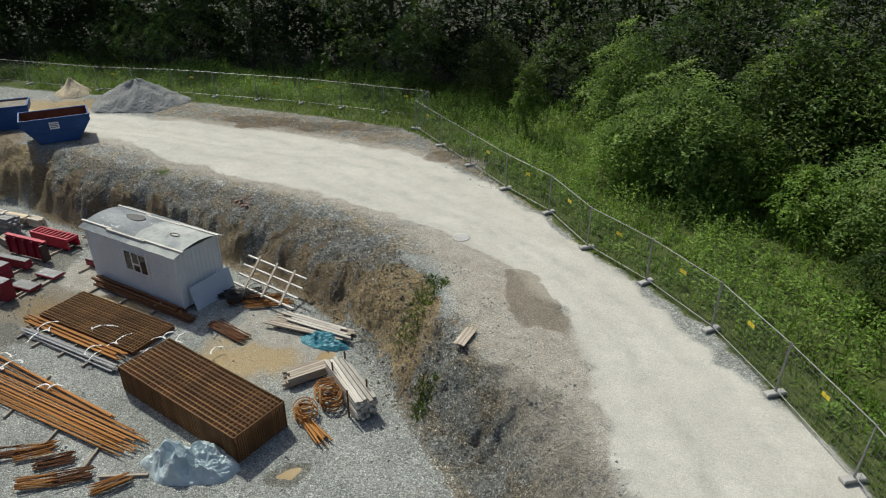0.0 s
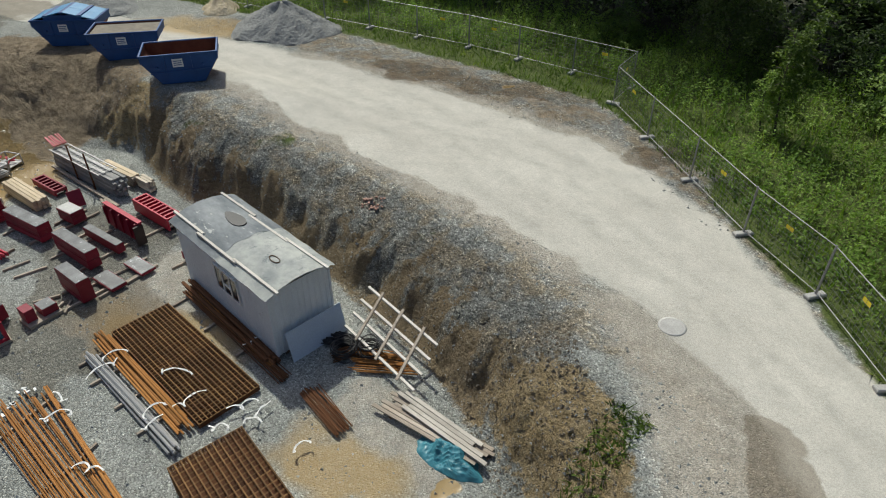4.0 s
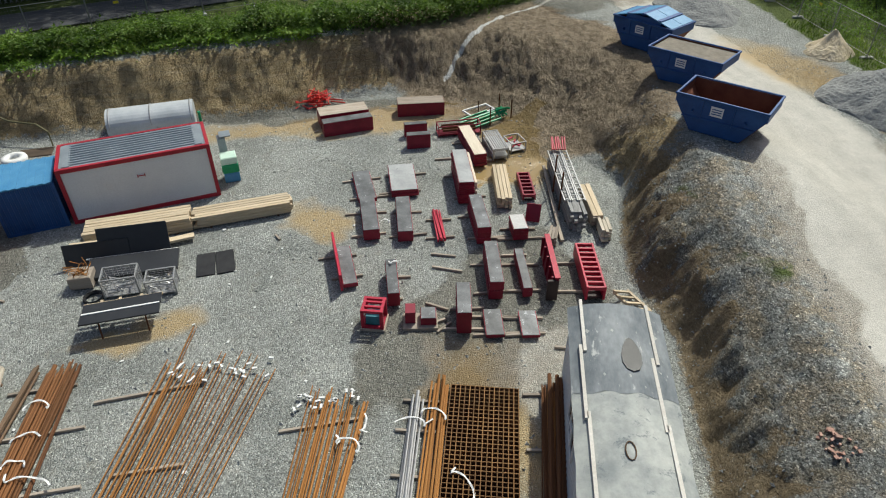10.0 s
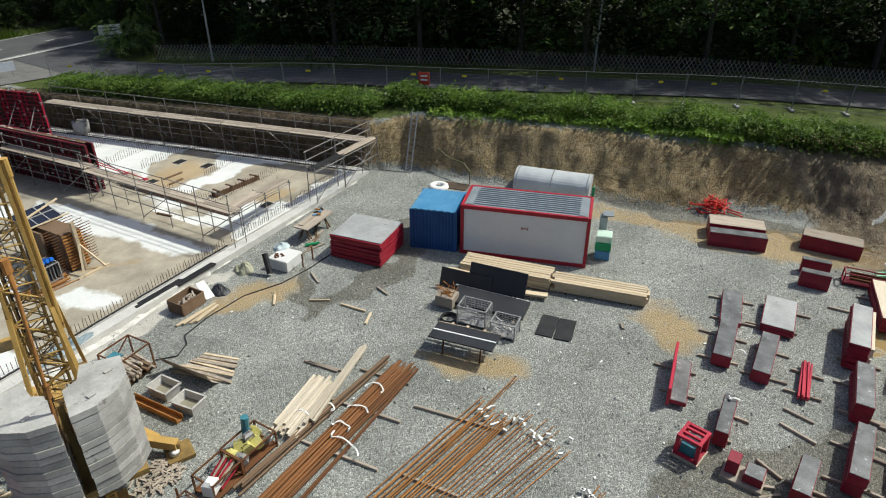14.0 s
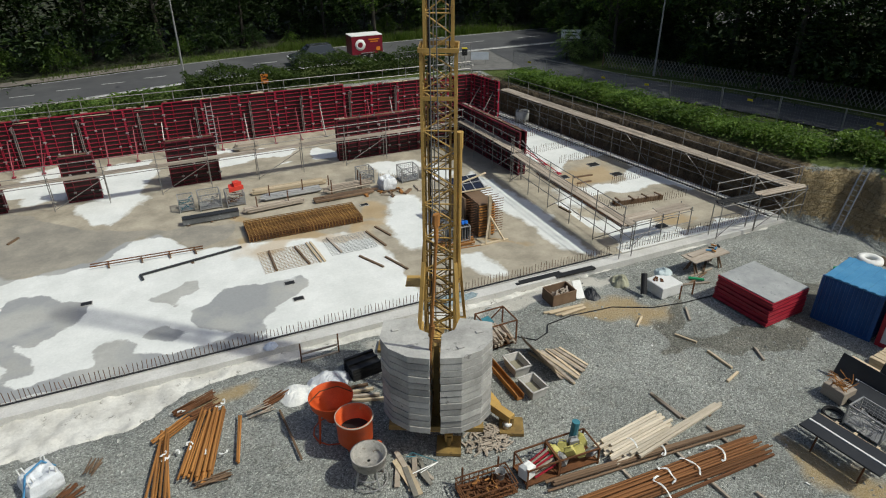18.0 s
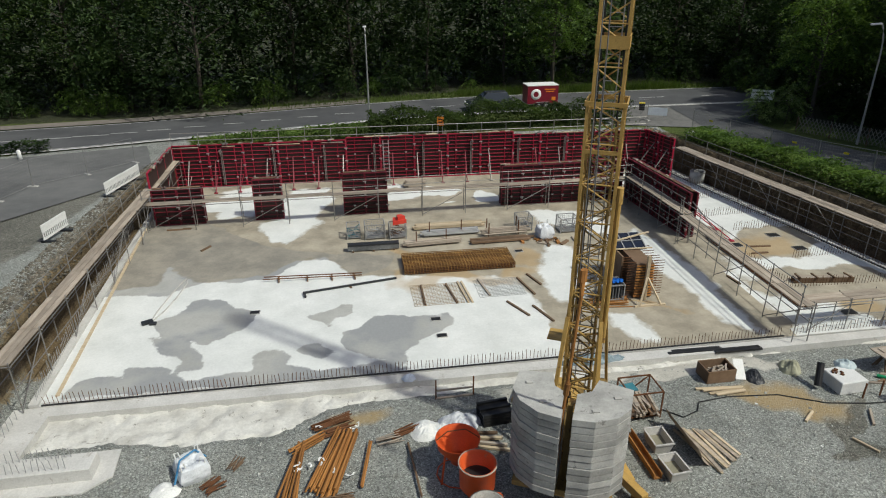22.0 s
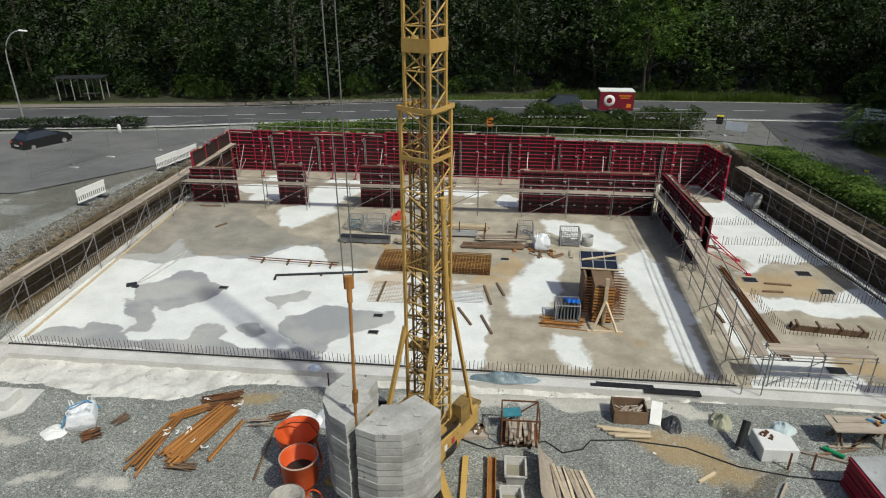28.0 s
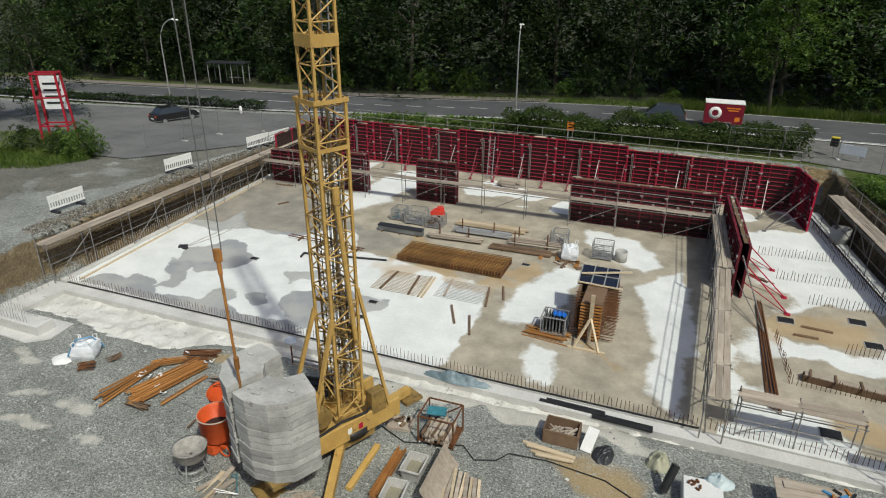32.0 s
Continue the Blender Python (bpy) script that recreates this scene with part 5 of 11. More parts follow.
def crown_points(pads, per, centre, radii, pad_r, hollow=0.75):
    """Leaf places on drooping, flattened boughs set round a crown."""
    pts = []
    for k in range(pads):
        zc = 1 - 2 * (k + 0.5) / pads * 0.86
        a = k * 2.39996 + lr.uniform(-0.5, 0.5)
        o = np.array((math.cos(a), math.sin(a), 0.0))
        rr = math.sqrt(max(0.0, 1 - zc * zc))
        r = lr.uniform(hollow, 1.08)
        c = np.array(centre) + np.array((o[0] * rr * radii[0], o[1] * rr * radii[1], zc * radii[2])) * r
        c[2] += lr.normal() * 0.05 * radii[2]
        w = pad_r * lr.uniform(0.6, 1.35)
        s_, t_ = lr.uniform(-1, 1, per), lr.uniform(-1, 1, per)
        t_ = t_ * (1.0 - 0.55 * np.abs(s_)) * 0.8
        lift = np.abs(lr.normal(size=per)) * -0.22 + lr.normal(size=per) * 0.07
        drop = -(0.25 + 0.3 * rr) * (s_ + 0.35 * s_ * np.abs(s_)) - 0.35 * t_ * t_
        side_ = np.array((-o[1], o[0], 0.0))
        pts.append(c + (o * s_[:, None] + side_ * t_[:, None]) * w + np.array((0, 0, 1.0)) * ((lift + drop) * w)[:, None])
    return np.concatenate(pts)


def tree(name, h, centre_z, radii, clumps, per, size, material, label, trunk_r=0.22, pad_r=1.3, hollow=0.72):
    th = thing(name, (0, 0, -400), 0, label, "tree")
    g = Geo()
    bend = [(0, 0, 0)]
    for k in range(1, 6):
        bend.append((bend[-1][0] + lr.uniform(-0.15, 0.15), bend[-1][1] + lr.uniform(-0.15, 0.15), h * 0.85 * k / 5))
    for k in range(5):
        g.tube(bend[k], bend[k + 1], trunk_r * (1 - k / 6), 7, trunk_r * (1 - (k + 1) / 6), False)
    for k in range(11):
        a, z = k * 2.4, h * (0.25 + 0.05 * k)
        base = Vector(bend[min(5, int(z / (h * 0.85) * 5))])
        base.z = z
        tip = base + Vector((math.cos(a), math.sin(a), 0.55)) * radii[0] * lr.uniform(0.5, 0.8)
        mid = (base + tip) / 2 + Vector((0, 0, 0.2))
        g.tube(base, mid, trunk_r * 0.35, 5, trunk_r * 0.2, False)
        g.tube(mid, tip, trunk_r * 0.2, 5, 0.02, False)
    part("trunk", g, BARK, th)
    pts = crown_points(clumps, per, (0, 0, centre_z), radii, pad_r, hollow)
    pts = pts[pts[:, 2] > 0.3]
    part("crown", cloud_mesh("crown", *leaf_cloud(pts, size, flat=0.72), material), None, th)
    return th


NEAR = [
    tree("broadleaf_tree", 15, 7.6, (4.2, 4.2, 7.4), 62, 84, 0.42, LEAF_WOOD, "tall broadleaf tree with dense green crown", 0.2, 2.1),
    tree("broadleaf_tree", 14, 7.2, (4.5, 4.5, 6.9), 62, 84, 0.43, LEAF_DARK, "tall broadleaf tree with dark green crown", 0.2, 2.2),
    tree("broadleaf_tree", 16, 8.2, (3.8, 3.8, 7.8), 62, 82, 0.42, LEAF_DARK, "tall slender tree with dark green crown", 0.18, 2.0),
]
FAR = [
    tree("broadleaf_tree", 17, 8.8, (4.4, 4.4, 8.4), 34, 38, 0.85, LEAF_DARK, "tall dark tree deep in the wood", 0.16, 2.4),
    tree("broadleaf_tree", 18, 9.4, (4.8, 4.8, 8.8), 34, 38, 0.9, LEAF_DARK, "tall dark tree deep in the wood", 0.16, 2.5),
]
SHRUB = [
    tree("shrub", 4.4, 2.3, (2.0, 2.0, 2.1), 60, 40, 0.22, LEAF_LIGHT, "bright green leafy shrub", 0.06, 0.6, 0.5),
    tree("shrub", 5.5, 3.0, (2.4, 2.4, 2.8), 64, 42, 0.24, LEAF_SILVER, "silvery green willow shrub", 0.07, 0.65, 0.5),
    tree("shrub", 3.2, 1.5, (1.7, 1.7, 1.5), 46, 40, 0.24, LEAF_MID, "green leafy undergrowth shrub", 0.05, 0.6, 0.5),
    tree("shrub", 3.4, 1.6, (1.9, 1.9, 1.7), 40, 28, 0.36, LEAF_DARK, "dark green undergrowth at the wood's edge", 0.05, 0.75, 0.5),
]
FINE = [
    tree("shrub", 4.4, 2.3, (2.0, 2.0, 2.1), 80, 84, 0.17, LEAF_NETTLE, "green leafy shrub among nettles", 0.06, 0.62, 0.55),
    tree("shrub", 5.5, 3.0, (2.4, 2.4, 2.9), 70, 130, 0.18, LEAF_BUSH, "tall green shrub with loose boughs behind the fence", 0.07, 1.0, 0.5),
    tree("shrub", 3.2, 1.5, (1.7, 1.7, 1.5), 70, 76, 0.16, LEAF_MID, "green leafy undergrowth shrub behind the fence", 0.05, 0.55, 0.5),
]
LONE = tree("broadleaf_tree", 14, 9.0, (4.0, 4.0, 5.0), 84, 64, 0.34, LEAF_MID, "sunlit broadleaf tree with a clear trunk", 0.26, 1.3)
SAPLING = tree("young_tree", 5.6, 3.0, (1.0, 1.0, 2.9), 54, 44, 0.2, LEAF_LIGHT, "slim bright green young tree", 0.06, 0.5, 0.4)


def plant(proto, x, y, scale=1.0, tall=1.0, label=""):
    m = Matrix.LocRotScale((x, y, height(x, y) - 0.1), Euler((0, 0, lr.uniform(0, 6.28))), (scale, scale, scale * tall))
    ob = copy_thing(proto, m)
    ob["group"] = "trees of the wood" if "tree" in proto.name else "shrubs"
    if label:
        tagged(ob, label)
    return ob


def row(line, shift, gap, protos, lo=0.8, hi=1.15, wob=1.6):
    total = [math.dist(a, b) for a, b in zip(line, line[1:])]
    n = int(sum(total) / gap)
    for k in range(n):
        s = (k + 0.5) / n * sum(total)
        i = 0
        while s > total[i]:
            s -= total[i]
            i += 1
        (ax, ay), (bx, by) = line[i], line[i + 1]
        t = s / total[i]
        nx, ny = -(by - ay) / total[i], (bx - ax) / total[i]
        x = ax + (bx - ax) * t + nx * shift + lr.uniform(-wob, wob)
        y = ay + (by - ay) * t + ny * shift + lr.uniform(-wob, wob)
        plant(protos[lr.randint(len(protos))], x, y, lr.uniform(lo, hi), lr.uniform(0.9, 1.15))


row(WOOD_N, 2.5, 7.4, NEAR, 0.85, 1.45, 2.4)
row(WOOD_N, 8.5, 5.6, FAR)
row(WOOD_N, 15.0, 8.0, FAR, 0.95, 1.3)
row(WOOD_N, 0.8, 2.6, [SHRUB[2], SHRUB[3], SHRUB[3]], 0.4, 1.1, 1.5)
row(WOOD_E[1:], 3.5, 6.6, NEAR, 0.85, 1.35, 2.0)
row(WOOD_E[2:], -1.0, 7.0, NEAR, 1.0, 1.35)
row(WOOD_E, 9.0, 5.6, FAR)
row(WOOD_E, 0.8, 2.0, SHRUB[2:], 0.8, 1.3, 0.8)
row(WOOD_E, 4.5, 3.6, SHRUB[3:], 1.2, 1.9, 0.8)
row(WOOD_N, 4.5, 4.0, SHRUB[3:], 1.2, 1.9, 1.0)
row(WOOD_S, -5.0, 4.0, SHRUB[3:], 1.2, 1.9, 1.0)
row(WOOD_S, -3.0, 6.2, NEAR, 0.8, 1.3, 2.0)
row(WOOD_S, -9.0, 5.6, FAR)
row(WOOD_S[2:], 0.0, 2.9, [SHRUB[1], SHRUB[2], SHRUB[1]], 0.6, 1.1, 1.3)
for x, y, k, s in ((-12.8, -17.8, 1, 1.3), (-10.8, -19.0, 1, 1.15), (-15.4, -16.6, 0, 1.1), (-17.4, -19.4, 1, 1.5), (-20.4, -18.4, 1, 1.5), (-9.6, -18.4, 0, 1.0), (-17.8, -14.6, 0, 1.0), (-20.5, -12.0, 1, 1.2), (-19.6, -8.4, 2, 1.0), (-21.2, -5.0, 0, 0.9), (-22.8, -9.2, 1, 1.4), (-9.0, -26.5, 1, 1.2), (0.6, -32, 1, 1.0), (7, -33.5, 2, 1.0), (-20.4, -0.6, 2, 1.0), (-22.5, 3.5, 0, 1.1), (-12.2, -19.6, 1, 1.15)):
    plant(FINE[k], x, y, s * 0.9, lr.uniform(0.85, 1.1))
plant(SAPLING, -3.4, -24.6, 1.0, 1.05)
plant(SAPLING, -2.7, -25.2, 0.7, 0.9)
for x, y, s in ((-14.6, -25.0, 0.72), (-19.8, -21.2, 0.72), (-24.6, -15.4, 0.75), (-11.8, -27.6, 0.55), (-7.6, -30.6, 0.5), (-17.4, -19.6, 0.5)):
    plant(NEAR[0], x, y, s)
for x, y, s in ((-25.0, 33.5, 0.75), (-26.4, 34.2, 0.85), (-27.6, 33.2, 0.6), (-33.5, 30.5, 0.8), (-31.0, 33.0, 0.7), (-36, 29, 1.0), (-29.4, 34.6, 0.6)):
    plant(SHRUB[2], x, y, s)
for x, y, k, s in ((34.6, 53.6, 0, 0.6), (35.8, 54.6, 1, 0.65), (36.8, 52.8, 0, 0.7), (38.4, 54.2, 1, 0.7)):
    plant(SHRUB[2 if k else 1], x, y, s)
for x, y, s in ((42.6, 58.6, 0.85), (46.5, 54.5, 1.0), (41.0, 55.2, 0.8), (50.5, 58.5, 1.1), (21.0, 71.8, 0.8)):
    plant(LONE, x, y, s)
for x, y, s in ((-44, 36, 0.75), (-41, 42, 0.7)):
    plant(NEAR[0], x, y, s)
for p in NEAR + FAR + SHRUB + FINE + [SAPLING, LONE]:
    for o in list(p.children_recursive) + [p]:
        bpy.data.objects.remove(o)


def hedge(name, line, width, h, size, per_m, material, label):
    pts = []
    for (ax, ay, az), (bx, by, bz) in zip(line, line[1:]):
        L = math.dist((ax, ay), (bx, by))
        n = int(L * per_m)
        t = lr.uniform(size=n)
        lump = fbm(t * L * 0.8 + ax, np.full(n, ay), 8) * 0.9 + 0.45
        off = lr.normal(size=n) * width * 0.4
        z = (1 - (lr.uniform(size=n) ** 2)) * h * lump
        pts.append(np.stack([ax + (bx - ax) * t - (by - ay) / L * off, ay + (by - ay) * t + (bx - ax) / L * off, az + (bz - az) * t + z], -1))
    me = cloud_mesh(name, *leaf_cloud(np.concatenate(pts), size), material)
    return tagged(new(name, me), label, "hedge", kind="stuff")


hedge("hedge", [(-13.6, 51.8, 2.0), (4, 54.8, 2.3)], 1.3, 1.1, 0.3, 240, LEAF_MID, "low green hedge of mixed leafy bushes")
hedge("hedge", [(0.4, 53.6, 2.3), (12, 55.2, 2.35), (23.6, 56.4, 2.4)], 2.2, 2.0, 0.24, 800, LEAF_MID, "bright green leafy hedge beside the road")
hedge("hedge", [(26.9, 49.6, 2.4), (30.3, 36, 2.9), (33.2, 24, 3.0)], 1.8, 1.0, 0.22, 700, LEAF_MID, "low green hedge above the pit wall")
hedge("hedge", [(37.0, 16, 2.9), (38.2, 12, 3.0), (40.2, 1.5, 3.0), (41.8, -4.5, 2.9), (45.5, -8.5, 2.6), (51, -13, 2.4)], 1.7, 1.4, 0.22, 900, LEAF_MID, "green nettles and brambles along the cliff top")
hedge("hedge", [(34.7, 24.5, 2.9), (37.2, 15.5, 2.9)], 1.6, 1.3, 0.24, 700, LEAF_MID, "green brambles along the cliff top beside the fence")
hedge("creeper", [(34.2, 21, 2.5), (36.7, 13, 2.6), (38.7, 3.0, 2.6)], 0.8, 0.9, 0.24, 300, LEAF_LIGHT, "bright green creepers hanging over the cliff edge")
hedge("hedge", [(-60, 48.6, 1.3), (-33, 54.0, 1.4), (-26, 55.2, 1.5)], 0.9, 0.9, 0.3, 180, LEAF_DARK, "low clipped hedge beside the car park")


def meadow(name, poly, n, size, h, material, label):
    xs, ys = [p[0] for p in poly], [p[1] for p in poly]
    x, y = lr.uniform(min(xs), max(xs), n), lr.uniform(min(ys), max(ys), n)
    ok = inside(x, y, poly)
    x, y = x[ok], y[ok]
    thick = fbm(x * 0.35, y * 0.35, 77)
    ok = lr.uniform(size=len(x)) < step(0.25, 0.6, thick) + 0.25
    x, y, thick = x[ok], y[ok], thick[ok]
    z0, _, _ = bank(x, y)
    tall = h * (0.2 + 1.1 * step(0.3, 0.7, thick) * (0.5 + 0.9 * fbm(x * 1.3, y * 1.3, 78))) * lr.uniform(0.75, 1.2, len(x))
    pts = []
    for k in range(9):
        q = (k + lr.uniform(0.2, 1, len(x))) / 9
        r = 0.2 * (1.15 - q)
        a = lr.uniform(0, 6.28, len(x))
        pts.append(np.stack([x + r * np.cos(a), y + r * np.sin(a), z0 + tall * q], -1))
    pts = np.concatenate(pts)
    v, f = leaf_cloud(pts, size, flat=0.7)
    return tagged(new(name, cloud_mesh(name, v, f, material)), label, "weeds", kind="stuff")


def blades(name, poly, n, h, material, label):
    xs, ys = [p[0] for p in poly], [p[1] for p in poly]
    x, y = lr.uniform(min(xs), max(xs), n), lr.uniform(min(ys), max(ys), n)
    ok = inside(x, y, poly)
    x, y = x[ok], y[ok]
    z, _, _ = bank(x, y)
    a, hh = lr.uniform(0, 6.28, len(x)), h * lr.uniform(0.5, 1.4, len(x))
    w = 0.035
    lean = lr.normal(size=(len(x), 2)) * 0.18
    b0 = np.stack([x - np.cos(a) * w, y - np.sin(a) * w, z - 0.02], -1)
    b1 = np.stack([x + np.cos(a) * w, y + np.sin(a) * w, z - 0.02], -1)
    tip = np.stack([x + lean[:, 0], y + lean[:, 1], z + hh], -1)
    v = np.stack([b0, b1, tip], 1).reshape(-1, 3)
    return tagged(new(name, cloud_mesh(name, v, np.arange(len(v)).reshape(-1, 3), material)), label, "grass", kind="stuff")


FIELD = [(-18.6, 6), (-17.6, 0.5), (-15.8, -2.5), (-13.9, -5.6), (-11.6, -8.2), (-9.0, -10.7), (-6.9, -13.8), (-4.2, -16.5), (2.4, -23.8), (6, -27.6), (20, -28.4), (46, -28.4), (46, -36), (20, -37.6), (-2, -36), (-16, -29), (-26, -18), (-28, 4)]
meadow("nettles", FIELD, 27000, 0.17, 1.15, LEAF_NETTLE, "green nettles and tall weeds")
meadow("undergrowth", FIELD, 4600, 0.18, 0.6, LEAF_MID, "dark green undergrowth weeds")
blades("grass", [(-17.8, 8), (-17.1, 1.0), (-15.4, -2), (-13.6, -5.0), (-11.3, -7.6), (-8.7, -10.0), (-6.6, -13.1), (-3.9, -15.8), (2.2, -22.2), (6, -24.6), (20, -26.3), (40, -26.5), (40, -29.5), (4, -29), (-4, -20), (-12, -11), (-20, 0), (-20, 8)], 60000, 0.3, GRASS, "rough green grass along the fence")
blades("weed_stems", FIELD, 22000, 0.7, GRASS, "tall green weed stems and grasses")
blades("grass", [(-44, 31), (-30, 27.5), (-25.5, 29.8), (-24.2, 32.6), (-25.5, 35), (-36, 38)], 16000, 0.3, GRASS, "rough green grass beside the car park")
blades("grass_verge", [(-12, 67.2), (25, 70.3), (70, 73), (70, 75), (25, 73), (-12, 70)], 20000, 0.35, GRASS, "green grass verge before the wood")
blades("grass_verge", [(10, 69.2), (25, 70.4), (36, 71.2), (36, 73), (25, 72.4), (10, 71)], 9000, 0.75, GRASS, "long bright grass on the road verge")
blades("grass_tufts", [(-3.7, -5.9), (-2.5, -6.1), (-2.2, -3.1), (-3.0, -2.9)], 700, 0.16, GRASS, "green grass tufts on the soil bank")
blades("grass_tufts", [(-4.6, -1.2), (-3.7, -1.6), (-3.8, -0.4), (-4.4, -0.2)], 400, 0.2, GRASS, "green grass tufts at the bank foot")
blades("grass_tufts", [(34.4, 24), (37.4, 10), (40, -1), (46, -10), (48, -8), (42, 4), (38, 20)], 9000, 0.5, GRASS, "long grass on the cliff top")

# ---- mobile fences ----
FENCESTEEL = plain("fence_steel", (0.22, 0.22, 0.215), (0.32, 0.32, 0.31), 0.5, metal=0.4)
TAGYELLOW = plain("yellow_tag", (0.7, 0.55, 0.02), (0.75, 0.6, 0.04), 0.5)


def fence_meshes(L):
    fr = Geo()
    for x in (0.02, L - 0.02):
        fr.tube((x, 0, 0.05), (x, 0, 2.0), 0.022, 6)
    for z in (0.2, 1.96):
        fr.tube((0.02, 0, z), (L - 0.02, 0, z), 0.017, 5)
    wires = Geo()
    for k in range(1, 9):
        wires.bar((0.04, 0, 0.2 + k * 0.196), (L - 0.04, 0, 0.2 + k * 0.196), 0.006)
    for k in range(1, 20):
        wires.bar((L * k / 20, 0, 0.2), (L * k / 20, 0, 1.95), 0.005)
    foot = Geo().box((0, 0, 0.07), (0.24, 0.7, 0.14), bevel=0.03)
    tag = Geo().box((L * 0.5, -0.012, 1.45), (0.32, 0.012, 0.14))
    return fr.mesh("frame", FENCESTEEL), wires.mesh("wire_mesh", WIRE), foot.mesh("foot_block", GREYCON), tag.mesh("tag", TAGYELLOW)


FENCE_L = 3.45
FENCE = fence_meshes(FENCE_L)


def fence_run(line, label, tags=True, zf=height):
    for (ax, ay), (bx, by) in zip(line, line[1:]):
        L = math.dist((ax, ay), (bx, by))
        n = max(1, round(L / FENCE_L))
        for k in range(n):
            p, q = along((ax, ay), (bx, by), k / n), along((ax, ay), (bx, by), (k + 1) / n)
            z0, z1 = zf(*p), zf(*q)
            th = thing("fence_panel", (p[0], p[1], z0), math.degrees(math.atan2(by - ay, bx - ax)), label, "fence panel", "mobile fence panels")
            m = Matrix.LocRotScale((0, 0, 0), Euler((0, -math.atan2(z1 - z0, L / n), 0)), (L / n / FENCE_L, 1, 1))
            piece("frame", FENCE[0], m, th)
            piece("wire_mesh", FENCE[1], m, th)
            piece("foot_block", FENCE[2], pose(0, 0, 0), th)
            if tags and k % 2 == 0:
                piece("tag", FENCE[3], m, th)


fence_run([(-18.6, 7.6), (-17.7, 4.2), (-16.57, 0.78), (-15.07, -2.2), (-13.4, -5.15), (-11.13, -7.85), (-8.6, -10.2), (-6.45, -13.4), (-3.8, -15.8), (4.2, -24.5), (4.1, -27.1)], "galvanised mesh fence panel on concrete feet")
fence_run([(4.1, -27.1), (14.7, -28.1), (29.7, -27.8), (52, -28.2)], "galvanised mesh fence panel before the wood")
fence_run([(27.4, 51), (30.8, 39.5), (37.6, 22.2), (44.3, 7.6), (51.5, -8.0)], "galvanised mesh fence panel beside the road")
fence_run([(-17.6, 50.2), (-22.5, 44.5), (-23.5, 37.5)], "thin mesh fence panel at the car park", False)
fence_run([(25.5, 55.8), (18, 54.6)], "thin mesh fence panel before the hedge", False)

# diamond lattice fence at the edge of the eastern wood
for (ax, ay), (bx, by) in zip([(36.4, 50.5), (41.6, 37), (45.9, 24.7), (51.84, 9.73), (56.8, -2.8), (62.3, -13.8)], [(41.6, 37), (45.9, 24.7), (51.84, 9.73), (56.8, -2.8), (62.3, -13.8), (69, -28)]):
    L = math.dist((ax, ay), (bx, by))
    fe = thing("lattice_fence", (ax, ay, height(ax, ay)), math.degrees(math.atan2(by - ay, bx - ax)), "weathered grey diamond lattice fence before the wood", "fence")
    dz = (height(bx, by) - height(ax, ay)) / L
    laths = Geo()
    for k in range(int(L / 0.32)):
        x = k * 0.32
        laths.bar((x, 0, 0.1 + dz * x), (x + 0.8, 0, 1.35 + dz * x), 0.045, 0.025, (0, 1, 0))
        laths.bar((x + 0.8, 0.03, 0.1 + dz * x), (x, 0.03, 1.35 + dz * x), 0.045, 0.025, (0, 1, 0))
    tagged(part("lattice", laths, LATH, fe), kind="stuff")
    for k in range(int(L / 3)):
        part("post", Geo().tube((k * 3, 0.06, -0.3 + dz * k * 3), (k * 3, 0.06, 1.3 + dz * k * 3), 0.05, 6), DARKWOOD, fe)

# ---- tower crane ----
def lattice(parent, size, z0, z1, bay, chord, brace, material, names=("chord", "brace")):
    h = size / 2
    corners = [(-h, -h), (h, -h), (h, h), (-h, h)]
    for x, y in corners:
        part(names[0], Geo().bar((x, y, z0), (x, y, z1), chord), material, parent)
    n = round((z1 - z0) / bay)
    for k in range(n):
        za, zb = z0 + (z1 - z0) * k / n, z0 + (z1 - z0) * (k + 1) / n
        zm = (za + zb) / 2
        for i in range(4):
            (ax, ay), (bx, by) = corners[i], corners[(i + 1) % 4]
            g = Geo().tube((ax, ay, za), (bx, by, zm), brace, 6).tube((bx, by, zm), (ax, ay, zb), brace, 6).tube((ax, ay, za), (bx, by, za), brace, 6)
            part(names[1], g, material, parent)


CR = (7.35, 17.45)
crane = thing("tower_crane", (CR[0], CR[1], 0), 246 - 90, "yellow slewing tower crane with concrete ballast stacks", "crane")
# local y points from the mast towards the ballast
lattice(crane, 0.98, 1.6, 12.2, 1.2, 0.085, 0.024, YELLOW)
lattice(crane, 0.78, 12.0, 22.0, 1.1, 0.075, 0.023, YELLOW, ("upper_chord", "upper_brace"))
# the inner lattice takes the darker of the two yellows
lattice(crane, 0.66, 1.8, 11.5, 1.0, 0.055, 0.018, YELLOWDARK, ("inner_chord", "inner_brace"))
for z, s, hh in ((10.8, 1.04, 0.12), (13.75, 0.86, 0.34), (12.15, 1.12, 0.12), (21.5, 0.86, 0.4)):
    for k in range(4):
        a = k * math.pi / 2
        part("collar_plate", Geo().box((math.cos(a) * s / 2, math.sin(a) * s / 2, z), (0.03, s, hh), math.degrees(a)), YELLOW, crane)
lad = Geo()
for x in (-0.18, 0.18):
    lad.bar((x, -0.32, 2.0), (x, -0.32, 22), 0.035)
for k in range(55):
    lad.bar((-0.18, -0.32, 2.2 + k * 0.36), (0.18, -0.32, 2.2 + k * 0.36), 0.022)
part("ladder", lad, GALV, crane, "grey steel ladder inside the mast")
